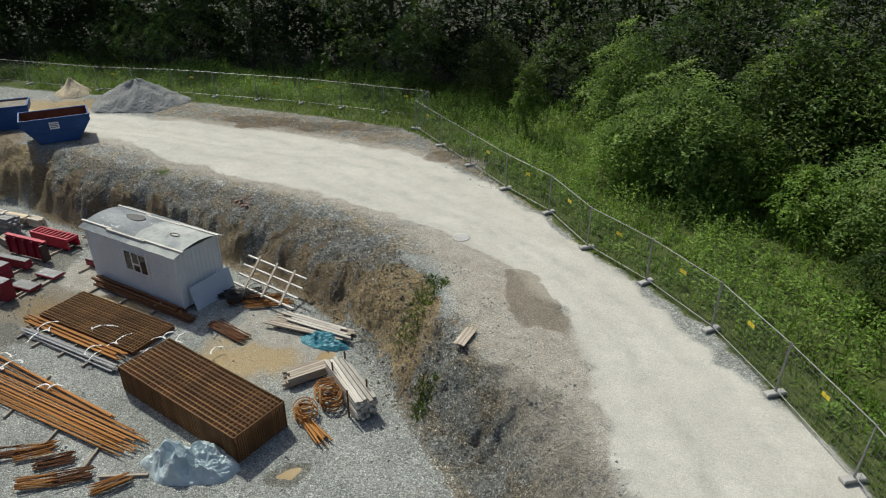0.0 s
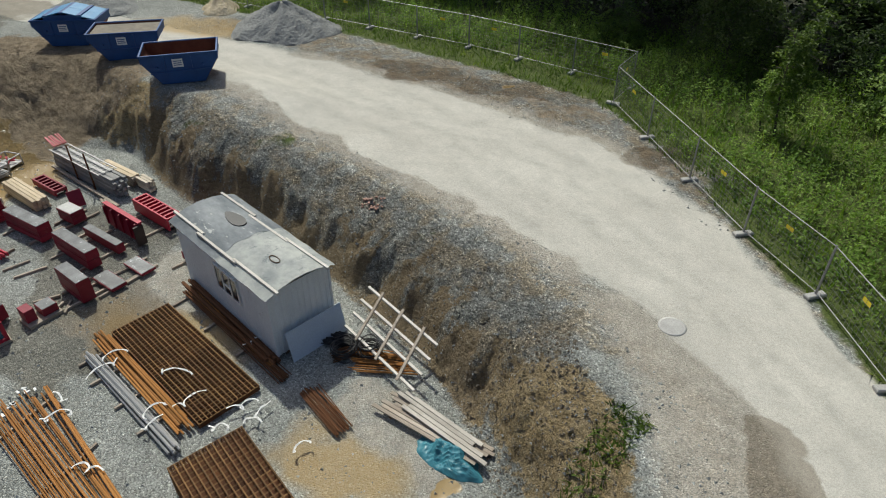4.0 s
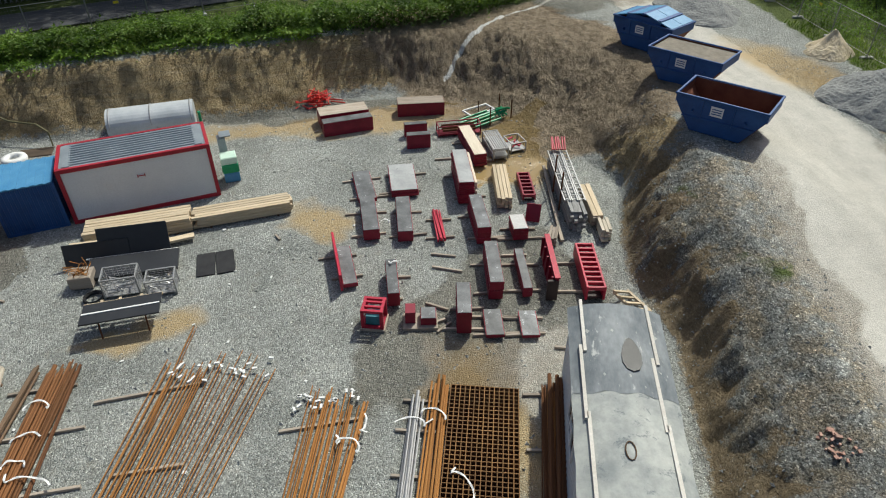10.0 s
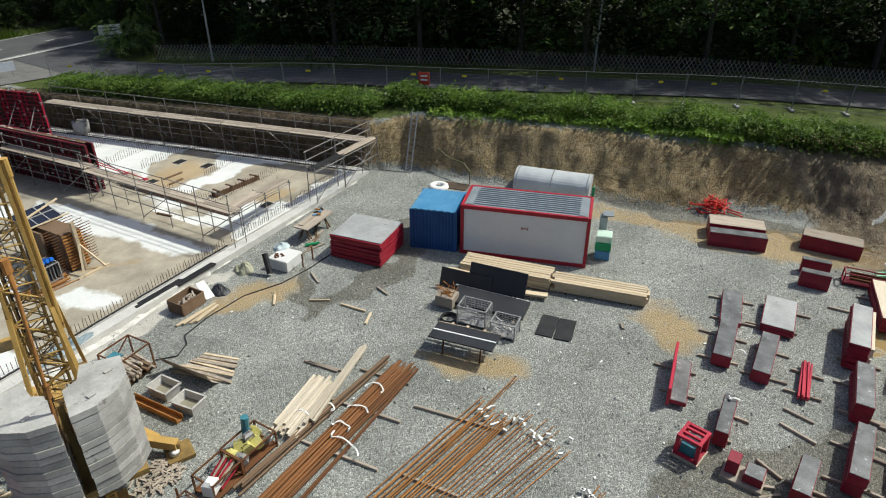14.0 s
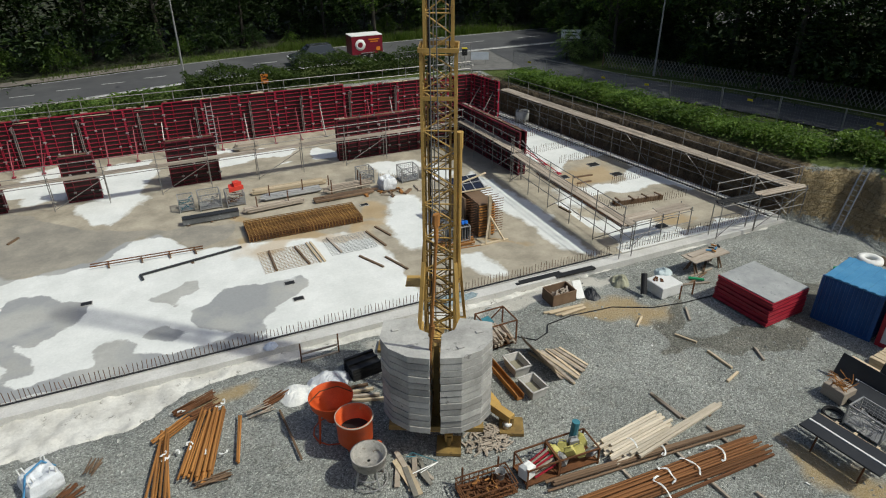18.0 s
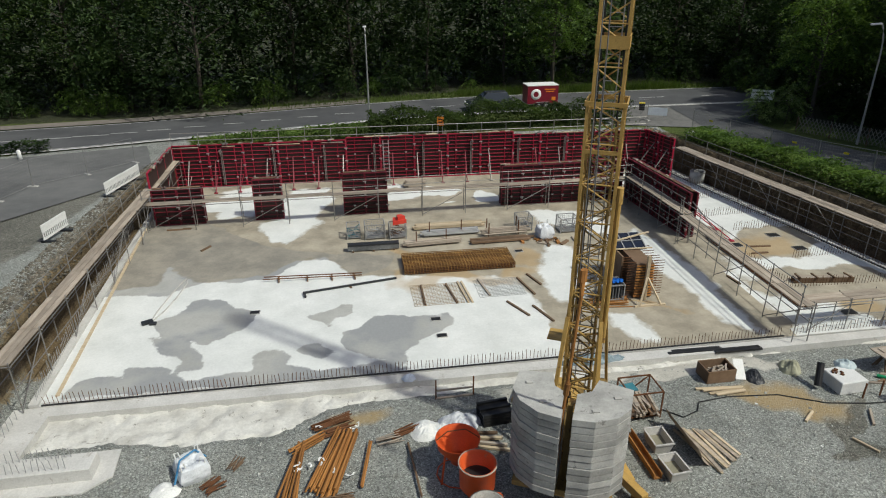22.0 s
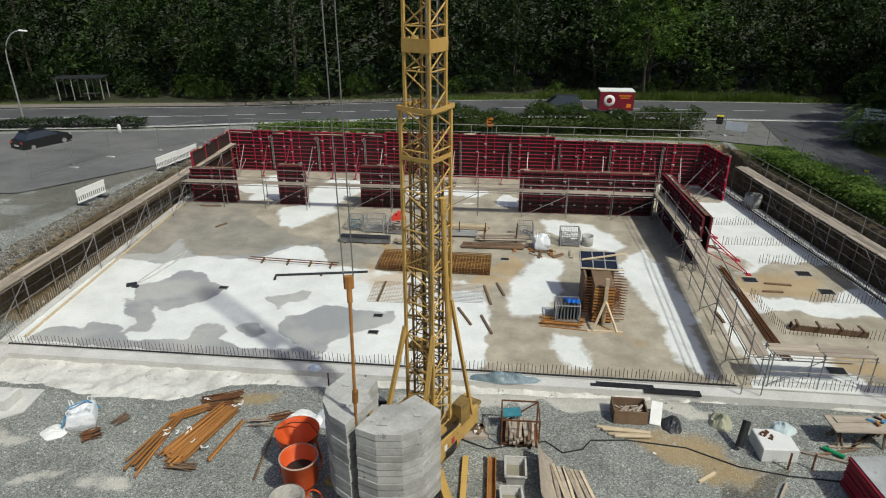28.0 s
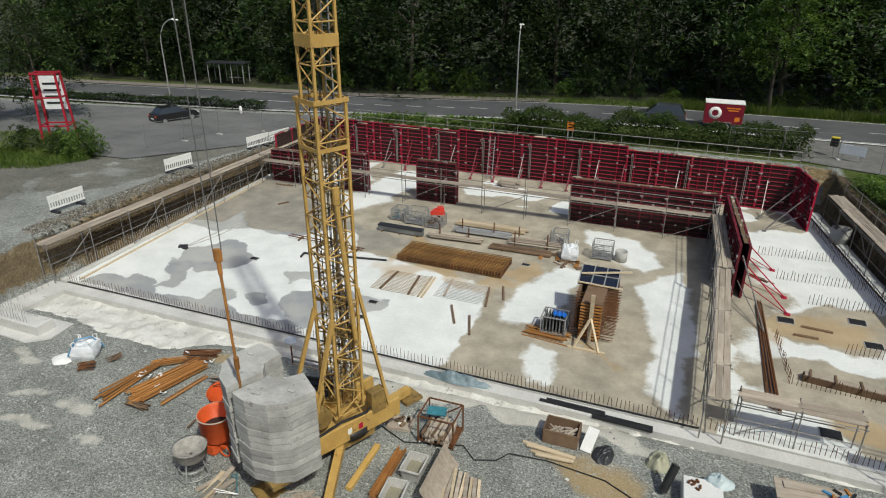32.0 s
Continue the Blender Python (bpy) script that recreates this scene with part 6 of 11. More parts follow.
part("slewing_deck", Geo().prism([(-0.75, -1.3), (0.75, -1.3), (0.85, 0.2), (0.65, 3.4), (-0.65, 3.4), (-0.85, 0.2)], 0.8, 1.0), YELLOW, crane, "worn yellow turntable deck")
for s in (-1, 1):
    part("deck_beam", Geo().box((s * 0.8, 0.35, 1.12), (0.14, 4.3, 0.74), bevel=0.02), YELLOW, crane)
    part("raking_strut", Geo().bar((s * 0.75, 1.7, 1.5), (s * 0.52, 0.5, 5.4), 0.12), YELLOW, crane)
    part("raking_strut", Geo().bar((s * 0.9, -1.3, 1.45), (s * 0.52, -0.5, 6.2), 0.1), YELLOW, crane)
part("slew_ring", Geo().lathe([(0.8, 0.7), (0.95, 0.7), (0.95, 0.98), (0.8, 0.98)], 24), BLACK, crane)
part("winch_drum", Geo().tube((-0.5, 1.1, 1.8), (0.5, 1.1, 1.8), 0.36, 16), YELLOWDARK, crane)
part("winch_motor", Geo().box((0.15, 1.75, 1.6), (0.9, 0.5, 0.55), bevel=0.05), YELLOWDARK, crane)
part("control_box", Geo().box((-0.7, -0.9, 1.75), (0.35, 0.6, 0.9), bevel=0.03), YELLOWDARK, crane)
part("pulley_wheel", Geo().lathe([(0.06, -0.05), (0.3, -0.05), (0.26, 0), (0.3, 0.05), (0.06, 0.05)], 18), YELLOW, crane).matrix_basis = pose(-0.55, 1.35, 2.75, 0, 90, 0)
for z in (2.6, 3.4, 4.4, 5.5):
    part("stiffener", Geo().bar((-0.5, -0.5, z), (0.5, 0.5, z + 0.3), 0.06).bar((0.5, -0.5, z + 0.2), (-0.5, 0.5, z), 0.05), YELLOWDARK, crane)
part("hose", Geo().path([(-0.86, 1.6, 1.54), (-0.8, 0.6, 1.62), (-0.84, -0.4, 1.55), (-0.6, -1.0, 1.7)], 0.05, 6), BLACK, crane, "black rubber hose on the deck beam")
for y in (-0.1, 0.35):
    part("warning_plate", Geo().box((-0.878, y, 1.15), (0.012, 0.16, 0.22)), REDBRIGHT if y < 0 else WHITEPL, crane)
part("hydraulic_ram", Geo().tube((-0.6, -0.3, 4.2), (-0.62, 0.1, 9.2), 0.08, 10).tube((-0.62, 0.1, 9.2), (-0.62, 0.1, 9.7), 0.11, 10), YELLOW, crane)
part("service_platform", Geo().box((0.8, -0.8, 3.9), (0.9, 0.7, 0.05)), YELLOW, crane, "small yellow rust-stained platform")
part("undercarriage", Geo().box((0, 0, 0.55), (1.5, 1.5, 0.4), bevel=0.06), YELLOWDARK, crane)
for ang, L in ((20, 3.0), (160, 3.3), (200, 3.4), (-20, 3.2)):
    a = radians(ang - 63)
    d = Vector((math.cos(a), math.sin(a), 0))
    leg = part("outrigger", Geo().bar(d * 0.7 + Vector((0, 0, 0.55)), d * L + Vector((0, 0, 0.42)), 0.26, 0.3), YELLOW, crane)
    part("foot_plate", Geo().box((d.x * L, d.y * L, 0.1), (0.8, 0.8, 0.12)).tube((d.x * L, d.y * L, 0.1), (d.x * L, d.y * L, 0.5), 0.08, 8), YELLOWDARK, leg)
rope = Geo()
for x in (-0.3, 0.3):
    for y in (0.2, -0.2):
        rope.tube((x, y, 1.8), (x, y, 22), 0.014, 5)
part("hoist_ropes", rope, BLACK, crane)
STACK = [(0.16, 3.86), (0.8, 3.78), (1.4, 3.4), (1.72, 2.9), (1.72, 1.95), (0.7, 1.75), (0.55, 2.4), (0.16, 2.65)]
for s in (-1, 1):
    for k in range(12):
        w = 1 + 0.006 * rnd.uniform(-1, 1)
        part("ballast_block", Geo().prism([(s * x * w + rnd.uniform(-0.012, 0.012), y * w) for x, y in STACK], 1.18 + k * 0.246, 1.18 + k * 0.246 + 0.212), BALLAST, crane, "stacked grey concrete ballast block")
    part("ballast_core", Geo().prism([(s * (0.95 + (x - 0.95) * 0.95), 2.8 + (y - 2.8) * 0.95) for x, y in STACK], 1.18, 4.05), BALLAST, crane, "dark seams between the ballast blocks")
    for px, py in ((0.75, 3.3), (1.3, 2.5)):
        part("lifting_eye", Geo().box((s * px, py, 4.125), (0.2, 0.12, 0.03), 20), GREYCON, crane)
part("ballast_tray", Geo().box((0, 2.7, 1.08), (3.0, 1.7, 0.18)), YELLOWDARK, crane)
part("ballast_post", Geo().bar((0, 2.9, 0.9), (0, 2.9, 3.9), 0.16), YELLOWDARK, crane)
hook = thing("crane_hook", (5.95, 14.15, 0), 20, "rusty hook block on twin ropes tied down by a rod", "crane hook")
part("ropes", Geo().tube((-0.12, 0, 8.6), (-0.2, 0, 24), 0.016, 5).tube((0.12, 0, 8.6), (0.1, 0.2, 24), 0.016, 5), WIRE, hook)
part("pulley_block", Geo().prism([(0.13 * math.cos(a * 0.785) - 0.0, 0.07 * math.sin(a * 0.785)) for a in range(8)], 8.25, 8.6).prism([(0.07 * math.cos(a * 0.785), 0.05 * math.sin(a * 0.785)) for a in range(8)], 7.85, 8.25), RUST, hook)
part("rod", Geo().tube((0, 0, 7.9), (-0.05, 0.25, 4.1), 0.045, 8).tube((-0.02, 0.19, 5.0), (-0.04, 0.22, 4.6), 0.085, 8).tube((-0.05, 0.25, 4.1), (-0.08, 0.3, 2.0), 0.04, 8), RUST, hook)


# ---- containers, shed, skips, tank ----
def corrugated(p, q, z0, z1, depth, pitch, outward):
    """A corrugated sheet from p to q."""
    g, L = Geo(), math.dist(p, q)
    n = int(L / pitch)
    dx, dy = (q[0] - p[0]) / L, (q[1] - p[1]) / L
    prof = []
    for k in range(n):
        a = L * k / n
        w = L / n
        prof += [(a, 0), (a + w * 0.35, 0), (a + w * 0.5, depth), (a + w * 0.85, depth)]
    prof.append((L, 0))
    for a, o in prof:
        for z in (z0, z1):
            g.v.append((p[0] + dx * a + outward[0] * o, p[1] + dy * a + outward[1] * o, z))
    g.f = [(2 * i, 2 * i + 2, 2 * i + 3, 2 * i + 1) for i in range(len(prof) - 1)]
    return g


def office(at, rz):
    """A 20-foot site cabin; the long side lies along local x."""
    L, W, H = 6.06, 2.44, 2.6
    th = thing("site_cabin", at, rz, "white site cabin with dark-red frame and ribbed roof", "site cabin")
    part("wall_shell", Geo().box((0, 0, H / 2 + 0.02), (L - 0.16, W - 0.14, H - 0.2)), WHITE, th, "white ribbed wall panels")
    for y in (-W / 2 + 0.07, W / 2 - 0.07):
        g = Geo()
        for k in range(1, 40):
            g.box((-L / 2 + L * k / 40, y + (0.004 if y > 0 else -0.004), H / 2), (0.012, 0.012, H - 0.36))
        part("wall_ribs", g, WHITE, th)
    for x in (-L / 2 + 0.08, L / 2 - 0.08):
        for y in (-W / 2 + 0.08, W / 2 - 0.08):
            part("corner_post", Geo().box((x, y, H / 2), (0.16, 0.16, H), bevel=0.02), REDFRAME, th)
    for y in (-W / 2 + 0.07, W / 2 - 0.07):
        part("top_rail", Geo().box((0, y, H - 0.09), (L - 0.32, 0.14, 0.18)), REDFRAME, th)
        part("bottom_rail", Geo().box((0, y, 0.08), (L - 0.32, 0.14, 0.16)), REDFRAME, th)
    for x in (-L / 2 + 0.07, L / 2 - 0.07):
        part("top_rail", Geo().box((x, 0, H - 0.09), (0.14, W - 0.32, 0.18)), REDFRAME, th)
        part("bottom_rail", Geo().box((x, 0, 0.08), (0.14, W - 0.32, 0.16)), REDFRAME, th)
    part("roof", Geo().box((0, 0, H - 0.05), (L - 0.3, W - 0.3, 0.06)), ROOFMETAL, th)
    for k in range(9):
        part("roof_rib", Geo().box((0, -W / 2 + 0.34 + k * 0.22, H + 0.0), (L - 1.0, 0.07, 0.07), bevel=0.015), ROOFMETAL, th)
    for x in (-L / 2 + 0.42, L / 2 - 0.42):
        part("roof_gutter", Geo().box((x, 0, H - 0.005), (0.3, W - 0.4, 0.04)), ROOFMETAL, th)
    part("sign_bar", Geo().box((0.05, -W / 2 - 0.004, H * 0.66), (0.3, 0.02, 0.035)).box((-0.09, -W / 2 - 0.004, H * 0.66), (0.03, 0.02, 0.14)).box((0.2, -W / 2 - 0.004, H * 0.66), (0.03, 0.02, 0.14)), REDFRAME, th)
    return th


office((26.45, 10.55, 0), 107.0 + 180)
blue = thing("storage_container", (25.2, 14.75, 0), 107 + 180, "blue corrugated steel storage container with light roof", "container")
L, W, H = 2.25, 2.4, 2.1
for s, (p, q, o) in enumerate((((-L / 2, -W / 2), (L / 2, -W / 2), (0, -1)), ((L / 2, -W / 2), (L / 2, W / 2), (1, 0)), ((L / 2, W / 2), (-L / 2, W / 2), (0, 1)), ((-L / 2, W / 2), (-L / 2, -W / 2), (-1, 0)))):
    part("side_wall", corrugated(p, q, 0.08, H - 0.05, 0.035, 0.16, o), BLUE, blue)
for x in (-L / 2, L / 2):
    for y in (-W / 2, W / 2):
        part("corner_post", Geo().box((x, y, H / 2), (0.12, 0.12, H), bevel=0.015), BLUE, blue)
n = 14
for k in range(n):
    x0, x1 = -L / 2 + L * k / n, -L / 2 + L * (k + 1) / n
    if k % 2:
        part("roof_rib", Geo().box(((x0 + x1) / 2, 0, H + 0.03), (x1 - x0, W, 0.03)), BLUELIGHT, blue)
part("roof", Geo().box((0, 0, H - 0.01), (L, W, 0.05)), BLUELIGHT, blue, "light blue ribbed roof")
part("end_rail", Geo().box((0, -W / 2 - 0.02, 0.06), (L, 0.1, 0.12)), BLUE, blue)

tank = thing("storage_tank", (33.2, 11.9, 0), 102, "light grey round-topped steel tank", "tank")
prof = [(-0.95, 0), (0.95, 0)] + [(0.95 * math.cos(a), 0.75 + 0.65 * math.sin(a)) for a in [math.pi * k / 14 for k in range(15)]]
g = Geo()
for x in (-2.15, 2.15):
    g.v += [(x, y, z) for y, z in prof]
m = len(prof)
g.f = [tuple(range(m - 1, -1, -1)), tuple(range(m, 2 * m))] + [(k, (k + 1) % m, m + (k + 1) % m, m + k) for k in range(m)]
part("shell", g, plain("pale_tank_paint", (0.42, 0.45, 0.47), (0.56, 0.59, 0.6), 0.45, scale=0.8, wear=(0.3, 0.31, 0.31), worn=0.0), tank)
for x in (-2.0, 0, 2.0):
    part("band", Geo().path([(x, y * 1.01, z + 0.005) for y, z in prof[2:]], 0.03, 5), GALV, tank)

# ---- the hut ----
hut = thing("site_hut", (10.75, -5.95, 0), -12.8, "pale corrugated metal site hut with felt roof", "hut")
L, W, H = 6.0, 2.38, 2.64
for p, q, o in (((-L / 2, W / 2), (L / 2, W / 2), (0, 1)), ((L / 2, -W / 2), (-L / 2, -W / 2), (0, -1))):
    part("long_wall", corrugated(p, q, 0.12, H, 0.02, 0.2, o), SHEDMETAL, hut)
for x, s in ((-L / 2, -1), (L / 2, 1)):
    part("end_wall", corrugated((x, -W / 2), (x, W / 2), 0.12, H + 0.12, 0.02, 0.2, (s, 0)), SHEDMETAL, hut)
    for y in (-W / 2, W / 2):
        part("corner_trim", Geo().box((x, y, H / 2 + 0.06), (0.07, 0.07, H - 0.1)), SHEDMETAL, hut)
part("inner_box", Geo().box((0, 0, H / 2 + 0.05), (L - 0.05, W - 0.05, H - 0.1)), SHEDMETAL, hut)
part("skid", Geo().box((0, -0.8, 0.06), (L, 0.16, 0.12)), DARKWOOD, hut)
part("skid", Geo().box((0, 0.8, 0.06), (L, 0.16, 0.12)), DARKWOOD, hut)
roof = Geo()
nx, ny = 40, 16
for i in range(nx + 1):
    for j in range(ny + 1):
        x, v = -L / 2 - 0.22 + (L + 0.44) * i / nx, -1 + 2 * j / ny
        wav = 0.006 * math.sin(i * 0.9 + j * 1.7)
        roof.v.append((x + 0.015 * math.sin(j * 2.1), v * (W / 2 + 0.16 + 0.012 * math.sin(i * 0.8)), H + 0.38 - 0.3 * v * v + wav))
roof.f = [(i * (ny + 1) + j, (i + 1) * (ny + 1) + j, (i + 1) * (ny + 1) + j + 1, i * (ny + 1) + j + 1) for i in range(nx) for j in range(ny)]
roof.smooth = True
ro = part("roof", roof, SHEDROOF, hut, "patched grey roofing felt")
felt = Geo()
for i in range(13):
    for j in range(ny + 1):
        x, v = -0.15 + 0.05 * math.sin(j * 1.3) + (L / 2 + 0.38 - 0.05 * math.sin(j * 1.3)) * i / 12, -1 + 2 * j / ny
        felt.v.append((x, v * (W / 2 + 0.165), H + 0.388 - 0.3 * v * v + 0.006 * math.sin(i * 2.6 + j * 1.7)))
felt.f = [(i * (ny + 1) + j, (i + 1) * (ny + 1) + j, (i + 1) * (ny + 1) + j + 1, i * (ny + 1) + j + 1) for i in range(12) for j in range(ny)]
felt.smooth = True
part("felt_sheet", felt, plain("streaked_dark_felt", (0.1, 0.118, 0.132), (0.3, 0.32, 0.325), 0.75, scale=0.9, fine=6, stretch=(0.6, 1.3, 1), wear=(0.42, 0.43, 0.41), worn=0.03), ro, "dark bluish felt sheet with pale streaks")
for y, pts in ((0.95, (-3.25, -0.9, 1.4, 3.3)), (-0.95, (-3.3, -1.1, 1.1, 3.25))):
    for k in range(3):
        part("roof_batten", Geo().bar((pts[k] - 0.1, y + 0.09 * (k % 2), H + 0.255), (pts[k + 1] + 0.12, y + 0.09 * (k % 2) + 0.03, H + 0.255), 0.09, 0.09), PALEBATTEN, ro, "pale timber batten")
part("repair_patch", Geo().prism([(1.2 + 0.62 * math.cos(a) , -0.25 + 0.2 * math.sin(a) * (1.3 - 0.4 * math.cos(a))) for a in [k * 0.524 for k in range(12)]], H + 0.33, H + 0.42), BLACK, ro, "dark tar patch")
ring = [(-1.9 + 0.26 * math.cos(a), 0.1 + 0.12 * math.sin(a), H + 0.4) for a in [k * 0.5236 for k in range(13)]]
part("repair_ring", Geo().path(ring, 0.018, 5), DARKWOOD, ro)
win = part("window", Geo().box((-0.35, W / 2 + 0.02, 1.75), (1.5, 0.04, 1.0)), BLACK, hut, "white-framed window with dark panes")
for x in (-1.1, -0.6, -0.1, 0.4):
    part("frame_bar", Geo().box((x, W / 2 + 0.05, 1.75), (0.06, 0.05, 1.05)), WHITEPL, win)
for z, x0, x1 in ((1.24, -1.1, 0.4), (2.26, -1.1, 0.4), (1.65, -0.6, -0.1)):
    part("frame_bar", Geo().box(((x0 + x1) / 2, W / 2 + 0.052, z), (x1 - x0, 0.05, 0.06)), WHITEPL, win)
for x in (-0.85, -0.35, 0.15):
    part("pane", Geo().box((x, W / 2 + 0.043, 1.75), (0.44, 0.006, 0.97)), GLASS, win)
lean = thing("leaning_board", (7.46, -5.3, 0), 77.2, "light blue-grey board leaning on the hut end", "board")
part("board", Geo().box((-0.1, 0.02, 0.56), (2.25, 0.03, 1.15), 0, 14), plain("pale_blue_board", (0.5, 0.58, 0.66), (0.56, 0.63, 0.7), 0.6), lean)


RUSTINSIDE = plain("rusty_skip_inside", (0.13, 0.042, 0.024), (0.2, 0.078, 0.04), 0.85)


def skip_box(at, rz, label, lid=None):
    """An open skip: sloped ends, flared rim, side ribs."""
    th = thing("waste_skip", at, rz, label, "skip", "blue waste skips")
    L, W, H, b = 3.7, 2.2, 1.55, 0.8
    prof = [(-L / 2, H), (-L / 2, H - 0.35), (-L / 2 + b, 0.06), (L / 2 - b, 0.06), (L / 2, H - 0.35), (L / 2, H)]
    for s in (-1, 1):
        y = s * W / 2
        g = Geo()
        g.v = [(x, y, z) for x, z in prof] + [(x, y - s * 0.05, z) for x, z in prof]
        n = len(prof)
        g.f = [tuple(range(n)), tuple(range(2 * n - 1, n - 1, -1))] + [(k, (k + 1) % n, n + (k + 1) % n, n + k) for k in range(n)]
        part("side_plate", g, BLUE, th)
        part("inner_face", Geo().add([(x * 0.985, y - s * 0.056, z) for x, z in prof], [tuple(range(n)) if s < 0 else tuple(range(n - 1, -1, -1))]), RUSTINSIDE, th, "rust-brown inner face")
        part("rim", Geo().box((0, s * (W / 2 + 0.03), H), (L + 0.14, 0.1, 0.09), bevel=0.015), BLUE, th)
        part("side_ledge", Geo().bar((-L / 2 + 0.35, s * (W / 2 + 0.03), 0.72), (L / 2 - 0.35, s * (W / 2 + 0.03), 0.66), 0.07, 0.06), BLUE, th)
        for x in (-0.55, 0.75):
            part("side_rib", Geo().box((x, s * (W / 2 + 0.03), 1.05), (0.08, 0.06, 0.85)), BLUE, th)
        part("lifting_lug", Geo().tube((-L / 2 + 0.75, s * W / 2, 0.95), (-L / 2 + 0.75, s * (W / 2 + 0.16), 0.95), 0.06, 8), BLUE, th)
        part("lifting_lug", Geo().tube((L / 2 - 0.75, s * W / 2, 0.95), (L / 2 - 0.75, s * (W / 2 + 0.16), 0.95), 0.06, 8), BLUE, th)
        lab = part("label_plate", Geo().box((0.1, s * (W / 2 + 0.03), 1.12), (0.52, 0.02, 0.42)), WHITEPL, th, "white label plate with plain bars")
        for k in range(3):
            part("label_bar", Geo().box((0.1, s * (W / 2 + 0.043), 1.22 - k * 0.1), (0.4, 0.008, 0.04)), BLUE, lab)
    bt = Geo()
    for (x0, z0), (x1, z1) in zip(prof, prof[1:]):
        bt.bar((x0, 0, z0), (x1, 0, z1), W - 0.12, 0.05, up=(0, 0, 1))
    part("ends_and_floor", bt, RUSTINSIDE, th, "rust-brown inner faces")
    for x in (-L / 2 - 0.02, L / 2 + 0.02):
        part("rim", Geo().box((x, 0, H), (0.1, W, 0.09), bevel=0.015), BLUE, th)
        part("end_plate", Geo().box((x * 1.002, 0, H - 0.2), (0.03, W, 0.4)), BLUE, th)
    if lid == "fill":
        part("load", Geo().box((0, 0, H - 0.1), (L - 0.15, W - 0.15, 0.05)), GROUNDFILL, th, "grey-brown load level with the rim")
    if lid == "cover":
        for s in (-1, 1):
            for k in (-0.5, 0.5):
                part("lid", Geo().box((s * (L / 4 + 0.02), k * W / 2, H + 0.24), (L / 2 - 0.1, W / 2 - 0.03, 0.05), 0, 0, s * 14), BLUELIGHT, th, "light blue sloping lid")
        part("ridge", Geo().box((0, 0, H + 0.42), (0.25, W, 0.1)), BLUE, th)
        part("upper_sides", Geo().box((0, 0, H + 0.14), (2.2, W - 0.06, 0.3)), BLUE, th)
    return th


GROUNDFILL = plain("rubble_fill", (0.16, 0.14, 0.11), (0.26, 0.23, 0.18), 0.9, scale=2.5, fine=20)
skip_box((24.45, -14.85, height(24.45, -14.85)), 47, "blue steel skip, open and empty, brown inside")
skip_box((30.15, -15.75, height(30.15, -15.75)), 43, "blue steel skip filled to the rim", "fill")
skip_box((35.4, -15.7, height(35.4, -15.7)), 36, "blue steel skip with light blue lids", "cover")


def heap(name, at, r, h, material, label, category, seed):
    g = Geo()
    n, m = 110, 44
    for i in range(m + 1):
        for k in range(n):
            a, q = 2 * math.pi * k / n, i / m
            rr = r * q * (1 + 0.12 * math.sin(2 * a + seed) + 0.06 * math.sin(5 * a + seed * 2))
            x, y = rr * math.cos(a), rr * math.sin(a)
            z = h * (1 - q) ** 0.95 * (1 + 0.1 * math.sin(3 * a + seed)) + (noise.noise((x * 1.4, y * 1.4, seed)) * 0.16 + noise.noise((x * 6, y * 6, seed)) * 0.04 + noise.noise((x * 15, y * 15, seed)) * 0.025 - 0.3 * math.exp(-((x - 0.3) ** 2 + (y - 0.6) ** 2) / 0.35)) * (1 if i < m else 0) - 0.06 * (i == m)
            g.v.append((x, y, min(z, h * 0.94)))
    g.f = [(i * n + k, i * n + (k + 1) % n, (i + 1) * n + (k + 1) % n, (i + 1) * n + k) for i in range(m) for k in range(n)]
    g.f = [q[::-1] for q in g.f]
    return solo(name, g, material, label, category, at=at)


STONEHEAP = plain("crushed_stone", (0.16, 0.165, 0.16), (0.3, 0.305, 0.29), 0.95, scale=9, fine=16, bump=1.0)
heap("gravel_heap", (26.7, -24.7, height(26.7, -24.7)), 3.3, 1.95, STONEHEAP, "conical heap of grey crushed stone", "gravel heap", 1.0)["kind"] = "stuff"
heap("gravel_heap", (43.0, -22.0, height(43, -22)), 3.2, 1.2, STONEHEAP, "low heap of grey crushed stone", "gravel heap", 2.0)["kind"] = "stuff"
heap("sand_heap", (34.6, -26.3, height(34.6, -26.3)), 1.5, 1.4, plain("pale_sand", (0.54, 0.44, 0.28), (0.66, 0.56, 0.4), 0.95, scale=3, fine=14, bump=0.6), "small heap of pale sand", "sand heap", 3.0)["kind"] = "stuff"

# ---- yard: lying forms and stacks ----
def batten(x, y, L, rz, z=0.0, material=OLDWOOD, label="weathered timber batten on the gravel"):
    return solo("timber_batten", Geo().box((0, 0, 0.05), (L, 0.09, 0.1), bevel=0.008), material, label, "timber", "timber battens", at=(x, y, z), rz=rz)


